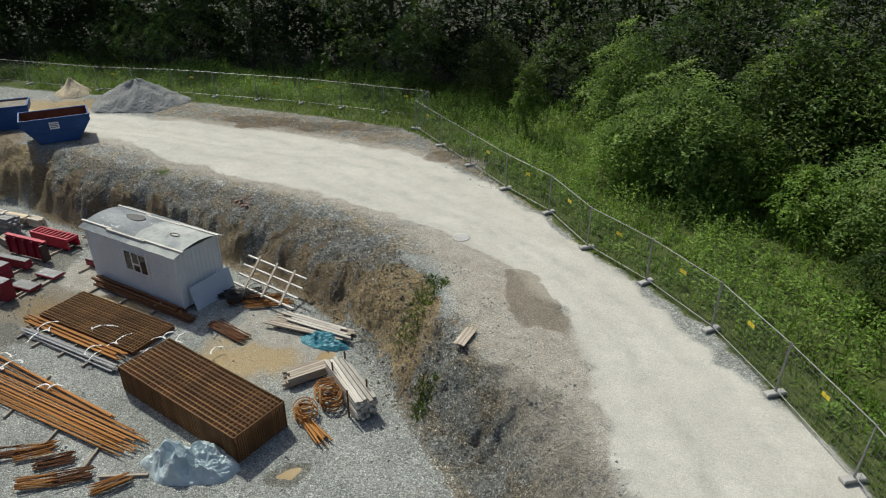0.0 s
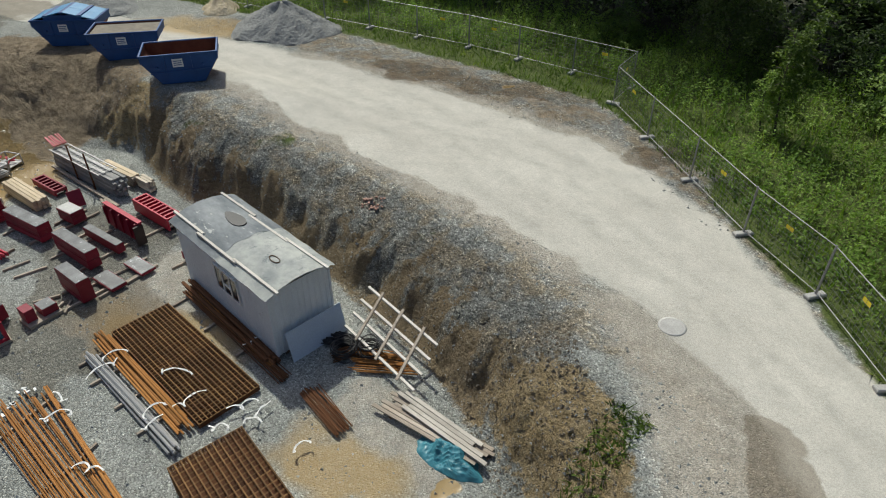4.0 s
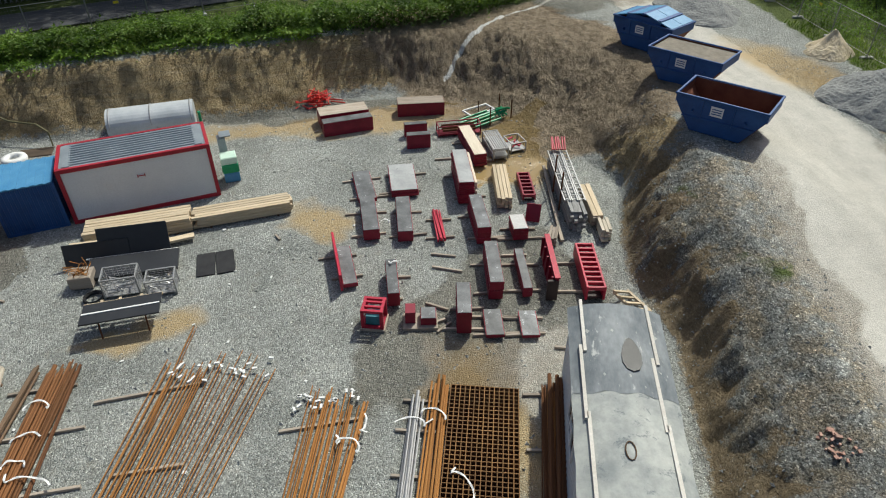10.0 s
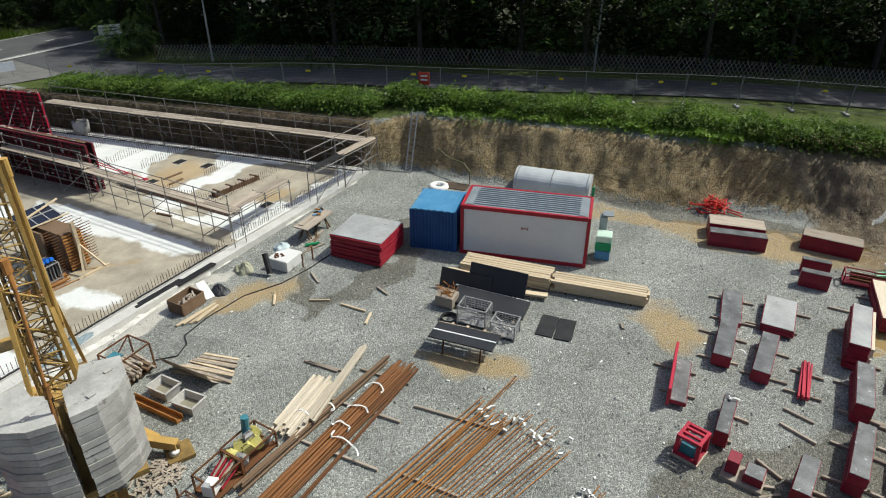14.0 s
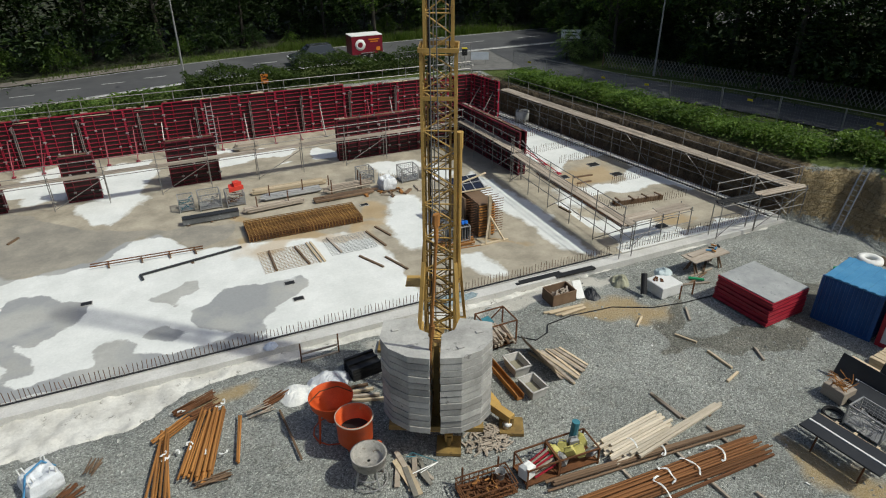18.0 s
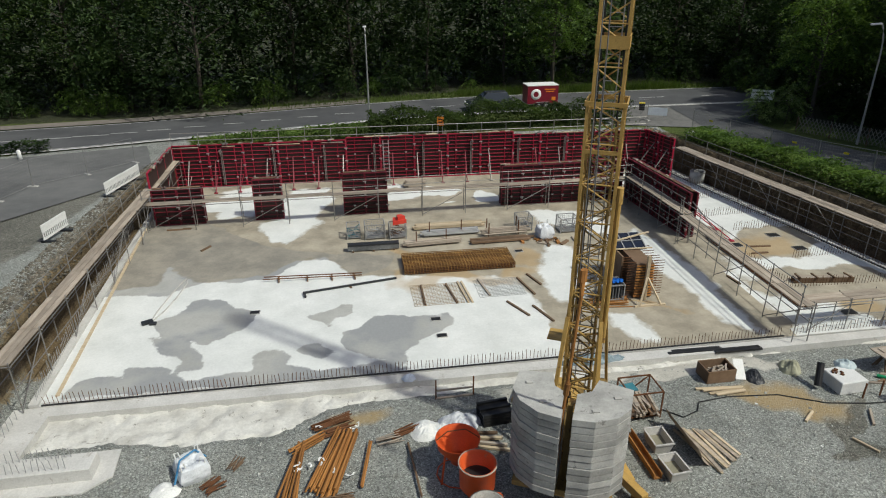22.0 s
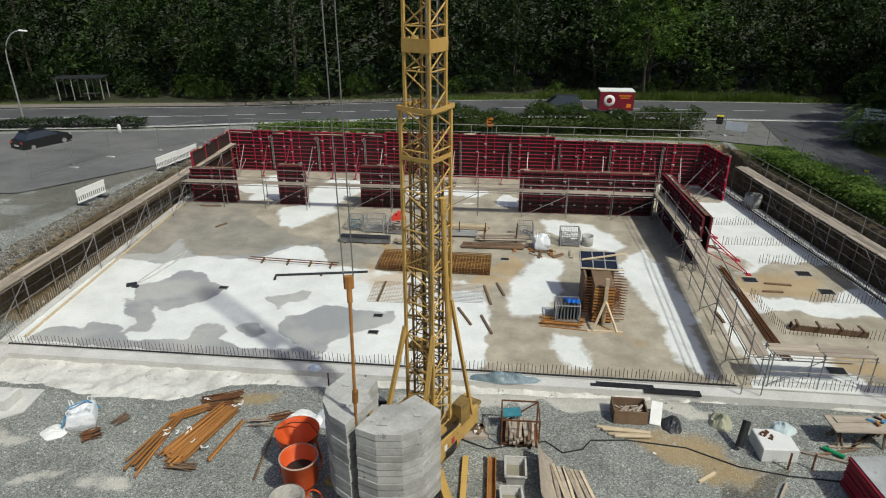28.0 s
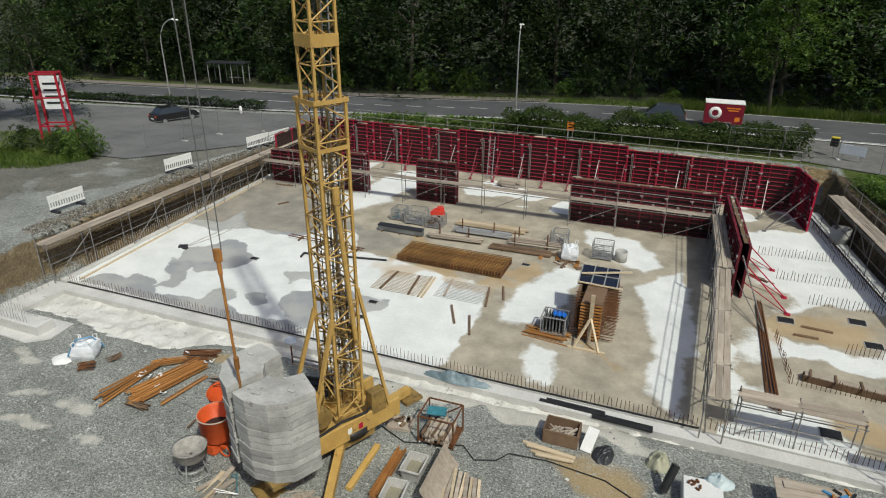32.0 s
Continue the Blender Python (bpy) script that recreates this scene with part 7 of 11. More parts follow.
def form_stack(cx, cy, L, W, H, layers, rz, label, face=FORMFACE, lift=0.1, battens=True, ribs=True):
    """Form panels lying flat on one another, the board upwards."""
    if battens:
        c, s = math.cos(radians(rz)), math.sin(radians(rz))
        for k, q in enumerate((-0.32, 0.33)):
            e = rnd.uniform(-0.25, 0.25)
            batten(cx + c * L * q - s * e, cy + s * L * q + c * e, W + rnd.uniform(0.6, 1.3), rz + 90 + rnd.uniform(-6, 6))
    th = thing("form_stack", (cx, cy, lift), rz, label, "form panels", "stacked form panels")
    h = H / layers
    for k in range(layers):
        dx, dy, w = rnd.uniform(-0.03, 0.03), rnd.uniform(-0.02, 0.02), rnd.uniform(-0.6, 0.6)
        z = k * h
        p = part("panel", Geo().box((dx, dy, z + h * 0.5 - 0.004), (L, W, h - 0.012), w, bevel=0.008), REDSTEEL, th)
        if ribs and h > 0.1:
            g = Geo()
            for s in (-1, 1):
                g.box((dx, dy + s * W / 2, z + h * 0.25), (L * 0.98, 0.025, 0.03), w).box((dx, dy + s * W / 2, z + h * 0.8), (L * 0.98, 0.025, 0.03), w)
            part("edge_rib", g, REDSTEEL, p)
        if k == layers - 1:
            part("face_board", Geo().box((dx, dy, z + h), (L - 0.03, W - 0.03, 0.02), w), face, p, "scuffed grey facing board")
    return th


for row_ in ((25.95, 0.8, 2.5, 0.8, 0.2, 1, 7.6), (23.1, 0.57, 2.5, 0.66, 0.5, 1, 3.7), (22.93, -0.88, 2.65, 0.62, 0.5, 1, 0), (18.75, -0.2, 2.0, 0.42, 0.6, 1, 1), (16.85, -2.6, 1.6, 0.5, 0.95, 1, -5), (18.95, -4.0, 2.5, 0.52, 0.8, 2, -4), (22.4, -4.0, 2.5, 0.56, 0.8, 3, 1), (16.4, -3.6, 1.3, 0.62, 0.14, 1, -4), (16.25, -4.85, 1.25, 0.6, 0.12, 1, -4), (18.9, -5.15, 2.4, 0.34, 0.42, 1, -3), (14.5, -6.25, 1.6, 0.34, 0.35, 1, -6)):
    form_stack(*row_, "dark-red steel form with scuffed grey board, lying on battens")
form_stack(26.25, -1.0, 2.35, 1.2, 0.32, 2, 1.5, "low stack of wide form panels with pale bluish board", face=FORMLIGHT)
form_stack(25.7, -3.71, 3.0, 0.68, 1.08, 9, 0, "tall stack of thin dark-red form panels", face=FORMLIGHT)
form_stack(29.0, -4.62, 3.15, 0.62, 0.64, 4, 7.7, "stack of dark-red forms under pale planed boards", face=PALETIMBER)
form_stack(21.73, -5.54, 1.05, 0.6, 0.6, 4, 0, "short stack of form panels with pale board", face=CONCRETE)
for x, y, L_, W_, H_, rz in ((32.0, 1.6, 2.65, 0.6, 0.76, 104), (33.2, 1.9, 2.65, 1.1, 0.76, 103), (33.95, -2.4, 2.6, 0.95, 0.75, 91), (31.2, -1.95, 1.2, 0.35, 0.7, 95), (29.9, -2.0, 1.2, 0.4, 0.75, 94)):
    form_stack(x, y, L_, W_, H_, 1, rz, "dark-red steel form box with pale weathered top", face=OLDWOOD if x > 33 else FORMFACE, battens=False, lift=0.02)
big = thing("panel_stack", (22.25, 17.05, 0.0), 98, "stack of large dark-red wall panels with grey board", "form panels")
for k in range(6):
    dx, dy, w = rnd.uniform(-0.06, 0.06), rnd.uniform(-0.07, 0.07), rnd.uniform(-2, 2)
    p = part("panel", Geo().box((dx, dy, 0.16 + k * 0.2), (2.7, 2.4, 0.15), w, bevel=0.012), REDSTEEL, big)
    part("edge_rim", Geo().box((dx, dy, 0.1 + k * 0.2), (2.74, 2.44, 0.03), w).box((dx, dy, 0.215 + k * 0.2), (2.74, 2.44, 0.025), w), REDFRAME, p)
part("face_board", Geo().box((0, 0, 1.26), (2.66, 2.36, 0.03), 1.0), FORMLIGHT, big, "scuffed pale grey board")
for y in (-0.8, 0.8):
    part("bearer", Geo().box((0, y, 0.04), (2.6, 0.1, 0.08)), DARKWOOD, big)


def open_form(at, rz, L, W, H, slots, label, bright=True):
    """A red form standing on edge with open cells on top."""
    th = thing("open_form", at, rz, label, "form panel")
    mt = REDBRIGHT if bright else REDSTEEL
    for s in (-1, 1):
        part("side_rail", Geo().box((0, s * (W / 2 - 0.04), H / 2), (L, 0.08, H), bevel=0.01), mt, th)
    for k in range(slots + 1):
        part("cross_bar", Geo().box((-L / 2 + 0.04 + (L - 0.08) * k / slots, 0, H - 0.08), (0.08, W - 0.16, 0.14)), mt, th)
    part("face_board", Geo().box((0, 0, 0.06), (L - 0.04, W - 0.17, 0.03)), DARKPLY, th)
    return th


open_form((18.65, -7.65, 0.1), -6, 2.7, 0.72, 0.6, 9, "bright red steel form with open ladder-like cells")
open_form((25.2, -6.6, 0.08), -3, 2.0, 0.6, 0.3, 6, "red steel form lying open beside the timber", False)
wl = thing("leaning_form", (18.85, -6.15, 0.08), -5, "red steel form panel standing on its edge", "form panel")
part("panel", Geo().box((0, 0, 0.5), (2.7, 0.12, 1.0), 0, 6, bevel=0.01), REDSTEEL, wl)
part("top_flange", Geo().box((0, -0.05, 1.0), (2.7, 0.2, 0.05)), REDBRIGHT, wl)
for k in range(5):
    part("rib", Geo().box((-1.2 + 0.6 * k, 0.1, 0.5), (0.06, 0.1, 0.9)), REDSTEEL, wl)
part("end_bracket", Geo().box((-1.35, 0.1, 0.45), (0.1, 0.4, 0.9)), DARKPLY, wl)
batten(17.9, -6.9, 1.7, 84)
batten(19.6, -6.9, 1.6, 84)
el = thing("corner_form", (20.2, 1.55, 0.08), 8, "red edge panel standing beside a grey lying form", "form panel")
part("upright_panel", Geo().box((0, 0.32, 0.38), (2.8, 0.1, 0.76), bevel=0.01), REDBRIGHT, el)
part("lying_panel", Geo().box((-0.1, -0.02, 0.12), (2.4, 0.55, 0.16), bevel=0.01), REDSTEEL, el)
part("face_board", Geo().box((-0.1, -0.02, 0.21), (2.36, 0.5, 0.02)), FORMFACE, el)
batten(20.9, 1.9, 1.5, 96)
batten(19.6, 1.5, 1.2, 97)
rp = thing("red_profile_bundle", (22.5, -2.3, 0.1), 2, "bundle of bright red steel profiles on battens", "steel profiles")
for k in range(5):
    part("profile", Geo().box((rnd.uniform(-0.06, 0.06), -0.15 + 0.075 * k, 0.09 + 0.05 * (k % 2)), (2.15, 0.065, 0.14 + 0.03 * (k % 2)), rnd.uniform(-1.5, 1.5), bevel=0.006), REDBRIGHT, rp)
batten(21.8, -2.3, 1.2, 92)
batten(23.1, -2.35, 1.1, 88)
cube = thing("form_cube", (17.0, 0.5, 0.0), -12, "small open red steel box form on a pallet", "box form")
part("pallet", Geo().box((0, 0, 0.05), (0.85, 0.85, 0.1)), OLDWOOD, cube)
for x in (-0.33, 0.33):
    for y in (-0.33, 0.33):
        part("post", Geo().box((x, y, 0.5), (0.12, 0.12, 0.8)), REDBRIGHT, cube)
for z in (0.14, 0.86):
    for s in (-0.33, 0.33):
        part("rail", Geo().box((0, s, z), (0.78, 0.1, 0.1)).box((s, 0, z), (0.1, 0.56, 0.1)), REDBRIGHT, cube)
for x in (-0.12, 0.12):
    part("top_bar", Geo().box((x, 0, 0.88), (0.08, 0.6, 0.08)), REDBRIGHT, cube)
part("inner_plate", Geo().box((0, 0, 0.35), (0.5, 0.5, 0.4)), TEAL, cube)
pl = thing("loaded_pallet", (16.85, -1.1, 0.0), -4, "low pallet carrying two red corner forms", "pallet")
part("pallet", Geo().box((0, 0, 0.06), (0.8, 1.2, 0.12)), OLDWOOD, pl)
part("corner_form", Geo().box((0.05, -0.28, 0.28), (0.6, 0.55, 0.3), bevel=0.01), REDSTEEL, pl)
part("corner_form", Geo().box((0.1, 0.35, 0.38), (0.5, 0.35, 0.5), bevel=0.01), REDSTEEL, pl)
part("face_board", Geo().box((0.05, -0.28, 0.44), (0.56, 0.5, 0.02)), FORMFACE, pl)
for x, y, L_, rz in ((19.7, -2.35, 1.2, 70), (20.6, -2.3, 1.0, 75), (17.6, -1.75, 0.9, 60), (16.5, -1.9, 0.7, -50), (16.8, -1.7, 0.6, -70), (20.3, -5.1, 1.0, 86), (21.5, -4.8, 1.4, 82), (14.3, 13.2, 1.6, 100), (28.4, -3.3, 1.2, 92)):
    batten(x, y, L_, rz)

# red tube heap, green pipes, crates behind the forms
tubes = thing("tube_heap", (35.5, 3.4, 0.0), 100, "tangled heap of bright red painted steel tubes", "steel tubes")
for k in range(40):
    a, e, hl = rnd.uniform(0, 3.14), rnd.uniform(-0.3, 0.3), rnd.uniform(0.35, 0.75)
    cx, cy = rnd.gauss(0, 0.5), rnd.gauss(0, 0.32)
    cz = max(0.06 + abs(math.sin(e)) * hl, rnd.uniform(0.05, 0.85) * math.exp(-cx * cx - cy * cy))
    d = Vector((math.cos(a) * math.cos(e), math.sin(a) * math.cos(e), math.sin(e))) * hl
    part("tube", Geo().tube(Vector((cx, cy, cz)) - d, Vector((cx, cy, cz)) + d, 0.035, 6), REDTUBE, tubes)
gp = thing("green_pipes", (32.2, -5.6, 0.0), -58, "green plastic drain pipes in a rusty rack", "pipes")
for k in range(9):
    part("pipe", Geo().tube((-1.3 + rnd.uniform(-0.2, 0.2), -0.4 + 0.1 * k, 0.18 + 0.12 * (k % 3)), (0.9 + rnd.uniform(-0.2, 0.2), -0.4 + 0.1 * k + rnd.uniform(-0.1, 0.1), 0.2 + 0.12 * (k % 3)), 0.055, 8), GREEN, gp)
for k in range(8):
    part("bend", Geo().path([(1.0 + rnd.uniform(0, 0.5), rnd.uniform(-0.4, 0.4), rnd.uniform(0.1, 0.6)), (1.2 + rnd.uniform(0, 0.4), rnd.uniform(-0.4, 0.4), rnd.uniform(0.2, 0.7)), (1.3 + rnd.uniform(0, 0.5), rnd.uniform(-0.4, 0.4), rnd.uniform(0.1, 0.6))], 0.055, 7), GREEN, gp)
for x in (0.2, 1.75):
    for y in (-0.5, 0.5):
        part("rack_post", Geo().bar((x, y, 0), (x, y, 1.1), 0.05), RUSTDARK, gp)
fr = thing("pipe_frame", (33.2, -5.6, 0.0), -62, "pale rectangular timber frame on the mud", "timber frame")
for p, q in (((-0.8, -0.4), (0.8, -0.4)), ((-0.8, 0.4), (0.8, 0.4)), ((-0.8, -0.4), (-0.8, 0.4)), ((0.8, -0.4), (0.8, 0.4))):
    part("bar", Geo().bar((*p, 0.35), (*q, 0.35), 0.08), WHITEPL, fr)


def rack(at, rz, L, W, H, label, material=RUSTDARK, name="steel_crate"):
    """An open steel stacking crate; returns it for its load."""
    th = thing(name, at, rz, label, "crate", "steel crates")
    for x in (-L / 2, L / 2):
        for y in (-W / 2, W / 2):
            part("post", Geo().bar((x, y, 0), (x, y, H), 0.05), material, th)
    for z in (0.12, H):
        for s in (-1, 1):
            part("rail", Geo().bar((-L / 2, s * W / 2, z), (L / 2, s * W / 2, z), 0.045), material, th)
            part("rail", Geo().bar((s * L / 2, -W / 2, z), (s * L / 2, W / 2, z), 0.045), material, th)
    part("floor_plate", Geo().box((0, 0, 0.1), (L, W, 0.03)), material, th)
    return th


r1 = rack((29.1, -5.83, 0), 7, 2.0, 0.75, 0.62, "galvanised crate of short steel props", GALV)
for k in range(14):
    part("prop", Geo().tube((-1.05, -0.33 + 0.11 * (k % 7), 0.22 + 0.34 * (k // 7)), (1.05, -0.33 + 0.11 * (k % 7), 0.24 + 0.34 * (k // 7)), 0.045, 6), GALV, r1)
r2 = rack((29.27, -6.86, 0), 16, 0.95, 0.8, 0.52, "open steel mesh crate holding red clamps", GALV)
for k in range(6):
    part("clamp", Geo().box((rnd.uniform(-0.3, 0.3), rnd.uniform(-0.25, 0.25), 0.22 + 0.05 * k), (0.3, 0.08, 0.06), rnd.uniform(0, 180)), REDBRIGHT, r2)
r3 = rack((31.2, -4.22, 0), 95, 2.25, 0.64, 0.6, "dark-red rack of steel form clamps", REDSTEEL)
for k in range(8):
    part("bar", Geo().bar((-0.9, -0.3 + 0.085 * k, 0.3 + 0.1 * (k % 3)), (0.9, -0.3 + 0.085 * k, 0.3 + 0.1 * (k % 3)), 0.05), RUSTDARK, r3)


def lumber(at, rz, L, nx, nz, w, h, material, label, jitter=0.08, name="timber_stack"):
    """A stack of sawn timber lying along local x."""
    th = thing(name, at, rz, label, "timber", "timber stacks")
    for x in (-L * 0.35, L * 0.35):
        part("bearer", Geo().box((x, 0, 0.04), (0.09, nx * w, 0.08)), DARKWOOD, th)
    for k in range(nz):
        for j in range(nx):
            e = rnd.uniform(-jitter, jitter)
            part("timber", Geo().box((e, (j - (nx - 1) / 2) * w + rnd.uniform(-0.004, 0.004), 0.08 + h * (k + 0.5)), (L + rnd.uniform(-jitter, jitter), w * 0.86, h * 0.9), rnd.uniform(-0.5, 0.5)), material, th)
    return th


SCAFBOARD = plain("grey_scaffold_boards", (0.2, 0.197, 0.185), (0.4, 0.395, 0.375), 0.75, scale=1.0, fine=14, stretch=(1, 6, 6), each=0.3)
lumber((25.17, -5.46, 0), -4.6, 3.0, 4, 4, 0.168, 0.13, TIMBER, "stack of pale boards with red bands", 0.05)
lumber((25.8, -4.16, 0), 0, 2.7, 1, 7, 0.14, 0.13, PALETIMBER, "narrow stack of pale boards beside the forms", 0.08)
lumber((24.3, -8.2, 0), -3.9, 5.3, 4, 7, 0.17, 0.13, SCAFBOARD, "tall long stack of grey scaffold boards", 0.16)
lumber((23.2, -9.05, 0), -3, 2.5, 3, 3, 0.16, 0.16, OLDWOOD, "stack of weathered timbers beside the bank", 0.2)
lumber((23.2, -9.05, 0.48), -3, 2.55, 2, 1, 0.24, 0.05, TIMBER, "two wide yellow boards lying on the stack", 0.02)
lumber((21.35, -9.1, 0), -6, 1.0, 3, 4, 0.15, 0.12, PALETIMBER, "short stack of pale squared offcuts", 0.12)
rf = thing("leaning_form", (22.75, -6.4, 0), 70, "short red form leaning on offcuts", "form panel")
part("panel", Geo().box((0, 0.0, 0.38), (0.62, 0.08, 0.78), 0, 24, bevel=0.01), REDSTEEL, rf)
part("rib", Geo().box((0, -0.07, 0.38), (0.06, 0.06, 0.74), 0, 24), REDRIB_LIT, rf)
sc = thing("ladder_sections", (24.7, -8.28, 0.99), -4, "grey aluminium lattice ladders lying on boards", "ladders")
for k in range(3):
    y = -0.4 + 0.32 * k
    part("stile", Geo().bar((-2.2, y, 0.05), (2.2, y, 0.05), 0.05), GALV, sc)
    part("stile", Geo().bar((-2.2, y + 0.24, 0.05), (2.2, y + 0.24, 0.05), 0.05), GALV, sc)
    for j in range(15):
        part("rung", Geo().bar((-2.1 + 0.3 * j, y, 0.06), (-2.1 + 0.3 * j, y + 0.24, 0.06), 0.03), GALV, sc)
for k in range(7):
    part("red_tube", Geo().tube((2.0, -0.3 + 0.1 * k, 0.2), (3.0, -0.35 + 0.1 * k + rnd.uniform(-0.1, 0.1), 0.35), 0.04, 6), REDBRIGHT, sc)
for p in ((23.4, -7.72), (24.9, -7.82)):
    pst = solo("rack_post", Geo().bar((0, 0, 0), (0, 0, 1.9), 0.06), RUSTDARK, "dark steel rack post beside boards", "post", at=(p[0], p[1], 0))
lumber((23.97, -7.55, 0), -6.3, 6.1, 1, 1, 0.16, 0.1, OLDWOOD, "single weathered plank beside the stack")
lumber((21.2, -6.9, 0), -20, 0.9, 3, 3, 0.12, 0.12, OLDWOOD, "short stack of pale offcuts")
plt = thing("broken_pallet", (16.9, -8.75, 0), 20, "ochre timber pallet leaning behind the hut", "pallet")
for k in range(4):
    part("slat", Geo().box((-0.5 + 0.35 * k, 0, 0.3), (0.1, 1.0, 0.06), 0, 25), TIMBER, plt)
for y in (-0.4, 0.4):
    part("bearer", Geo().box((0, y * 0.8, 0.25 + 0.2 * y), (1.3, 0.09, 0.09)), TIMBER, plt)

# ---- yard: cabin front, trestle table, crates ----
lumber((23.5, 10.1, 0), 101, 4.1, 6, 5, 0.19, 0.12, TIMBER, "stack of fresh yellow timber beams before the cabin", 0.03)
lumber((24.3, 6.0, 0), 102.5, 4.0, 5, 4, 0.18, 0.13, TIMBER, "long stack of fresh sawn planks with dark gaps", 0.08)
dk = thing("panel_pile", (21.9, 10.2, 0), 97, "charcoal insulation boards leaning and lying in a pile", "boards")
part("lean_board", Geo().box((-0.4, 0.1, 0.75), (2.6, 0.06, 1.3), 0, 22), CHARCOAL, dk)
part("lean_board", Geo().box((1.0, 0.25, 0.5), (2.4, 0.06, 0.9), 0, 20), CHARCOAL, dk)
part("flat_board", Geo().box((-0.4, 1.0, 0.3), (3.3, 1.1, 0.1), 0, -8), CHARCOAL, dk)
part("flat_board", Geo().box((-0.4, 1.02, 0.18), (3.2, 1.1, 0.1)), CHARCOAL, dk)
part("edge_strip", Geo().box((-0.3, 0.42, 0.37), (3.4, 0.06, 0.04)), WHITEPL, dk)
part("yellow_plank", Geo().box((0.4, -0.15, 0.6), (3.2, 0.1, 0.4)), TIMBER, dk)
part("yellow_plank", Geo().box((-1.9, -0.5, 0.2), (1.2, 0.3, 0.1), 10), TIMBER, dk)
mat_ = thing("rubber_mats", (21.05, 6.65, 0), 100, "two black rubber mats lying on the gravel", "mats")
part("mat", Geo().box((0.38, 0, 0.03), (0.7, 1.45, 0.05), bevel=0.01), BLACK, mat_)
part("mat", Geo().box((-0.36, 0.02, 0.035), (0.7, 1.45, 0.06), 2, bevel=0.01), BLACK, mat_)
tb = thing("trestle_table", (17.75, 9.1, 0), 100, "trestle table with charcoal panels laid on top", "table")
for y in (-0.28, 0.28):
    part("top_board", Geo().box((0.05 * y, y, 0.8), (2.55, 0.5, 0.06), rnd.uniform(-1, 1), bevel=0.01), CHARCOAL, tb)
part("edge_strip", Geo().box((0, 0.02, 0.845), (2.5, 0.06, 0.03)), WHITEPL, tb)
part("batten", Geo().box((0, -0.62, 0.7), (2.6, 0.1, 0.06)), TIMBER, tb)
for x in (-0.75, 0.75):
    for y in (-0.4, 0.4):
        part("leg", Geo().bar((x, y * 1.1, 0), (x, y * 0.6, 0.77), 0.05), RUSTDARK, tb)
    part("trestle_bar", Geo().bar((x, -0.4, 0.74), (x, 0.4, 0.74), 0.06), RUSTDARK, tb)
for x in (-0.6, 0.1, 0.7):
    part("cross_batten", Geo().box((x, -0.5, 0.76), (0.09, 0.4, 0.06)), TIMBER, tb)


def wire_box(at, rz, L, W, H, label, load=None, seed=1):
    th = thing("mesh_crate", at, rz, label, "crate", "mesh crates")
    for x in (-L / 2, L / 2):
        for y in (-W / 2, W / 2):
            part("post", Geo().bar((x, y, 0), (x, y, H), 0.05), GALV, th)
    for s in (-1, 1):
        part("top_rail", Geo().bar((-L / 2, s * W / 2, H), (L / 2, s * W / 2, H), 0.045), GALV, th)
        part("top_rail", Geo().bar((s * L / 2, -W / 2, H), (s * L / 2, W / 2, H), 0.045), GALV, th)
        a, b = Geo(), Geo()
        for k in range(1, 8):
            a.bar((-L / 2, s * W / 2, H * k / 8), (L / 2, s * W / 2, H * k / 8), 0.01).bar((-L / 2 + L * k / 8, s * W / 2, 0.1), (-L / 2 + L * k / 8, s * W / 2, H), 0.01)
            b.bar((s * L / 2, -W / 2, H * k / 8), (s * L / 2, W / 2, H * k / 8), 0.01).bar((s * L / 2, -W / 2 + W * k / 8, 0.1), (s * L / 2, -W / 2 + W * k / 8, H), 0.01)
        part("mesh_side", a, GALV, th)
        part("mesh_side", b, GALV, th)
    part("floor_plate", Geo().box((0, 0, 0.1), (L, W, 0.03)), GALV, th)
    rr = random.Random(seed)
    for k in range(16):
        p = [rr.uniform(-0.42, 0.42) * L, rr.uniform(-0.42, 0.42) * W, rr.uniform(0.2, 0.75) * H]
        q = [p[0] + rr.uniform(-0.5, 0.5), p[1] + rr.uniform(-0.4, 0.4), p[2] + rr.uniform(-0.15, 0.15)]
        q = [max(-L / 2.2, min(L / 2.2, q[0])), max(-W / 2.2, min(W / 2.2, q[1])), q[2]]
        part("loose_fitting", Geo().tube(p, q, 0.03, 6), load or GALV, th)
    return th


wire_box((19.75, 9.75, 0), 98, 1.2, 0.8, 0.85, "grey steel mesh crate full of scaffold couplers", seed=2)
wire_box((19.65, 8.3, 0), 98, 1.0, 0.75, 0.7, "low grey mesh crate with steel fittings", seed=3)
tub = thing("rusty_tub", (20.25, 11.35, 0), 95, "wooden-sided tub full of rusty bent bars", "tub")
part("box", Geo().box((0, 0, 0.3), (0.8, 0.7, 0.5), bevel=0.02), OLDWOOD, tub)
for k in range(18):
    a = rnd.uniform(0, 6.28)
    part("bent_bar", Geo().path([(rnd.uniform(-0.3, 0.3), rnd.uniform(-0.25, 0.25), 0.5), (0.35 * math.cos(a), 0.3 * math.sin(a), 0.75), (0.5 * math.cos(a + 0.6), 0.4 * math.sin(a + 0.6), 0.6 + rnd.uniform(0, 0.4))], 0.015, 5), RUST, tub)
cl = thing("cable_coil", (19.3, 10.7, 0), 0, "black cable coiled on the gravel", "cable")
for r, z in ((0.32, 0.04), (0.36, 0.08), (0.3, 0.12), (0.34, 0.16)):
    part("loop", Geo().path([(r * math.cos(k * 0.524), r * math.sin(k * 0.524), z) for k in range(13)], 0.03, 6), BLACK, cl)
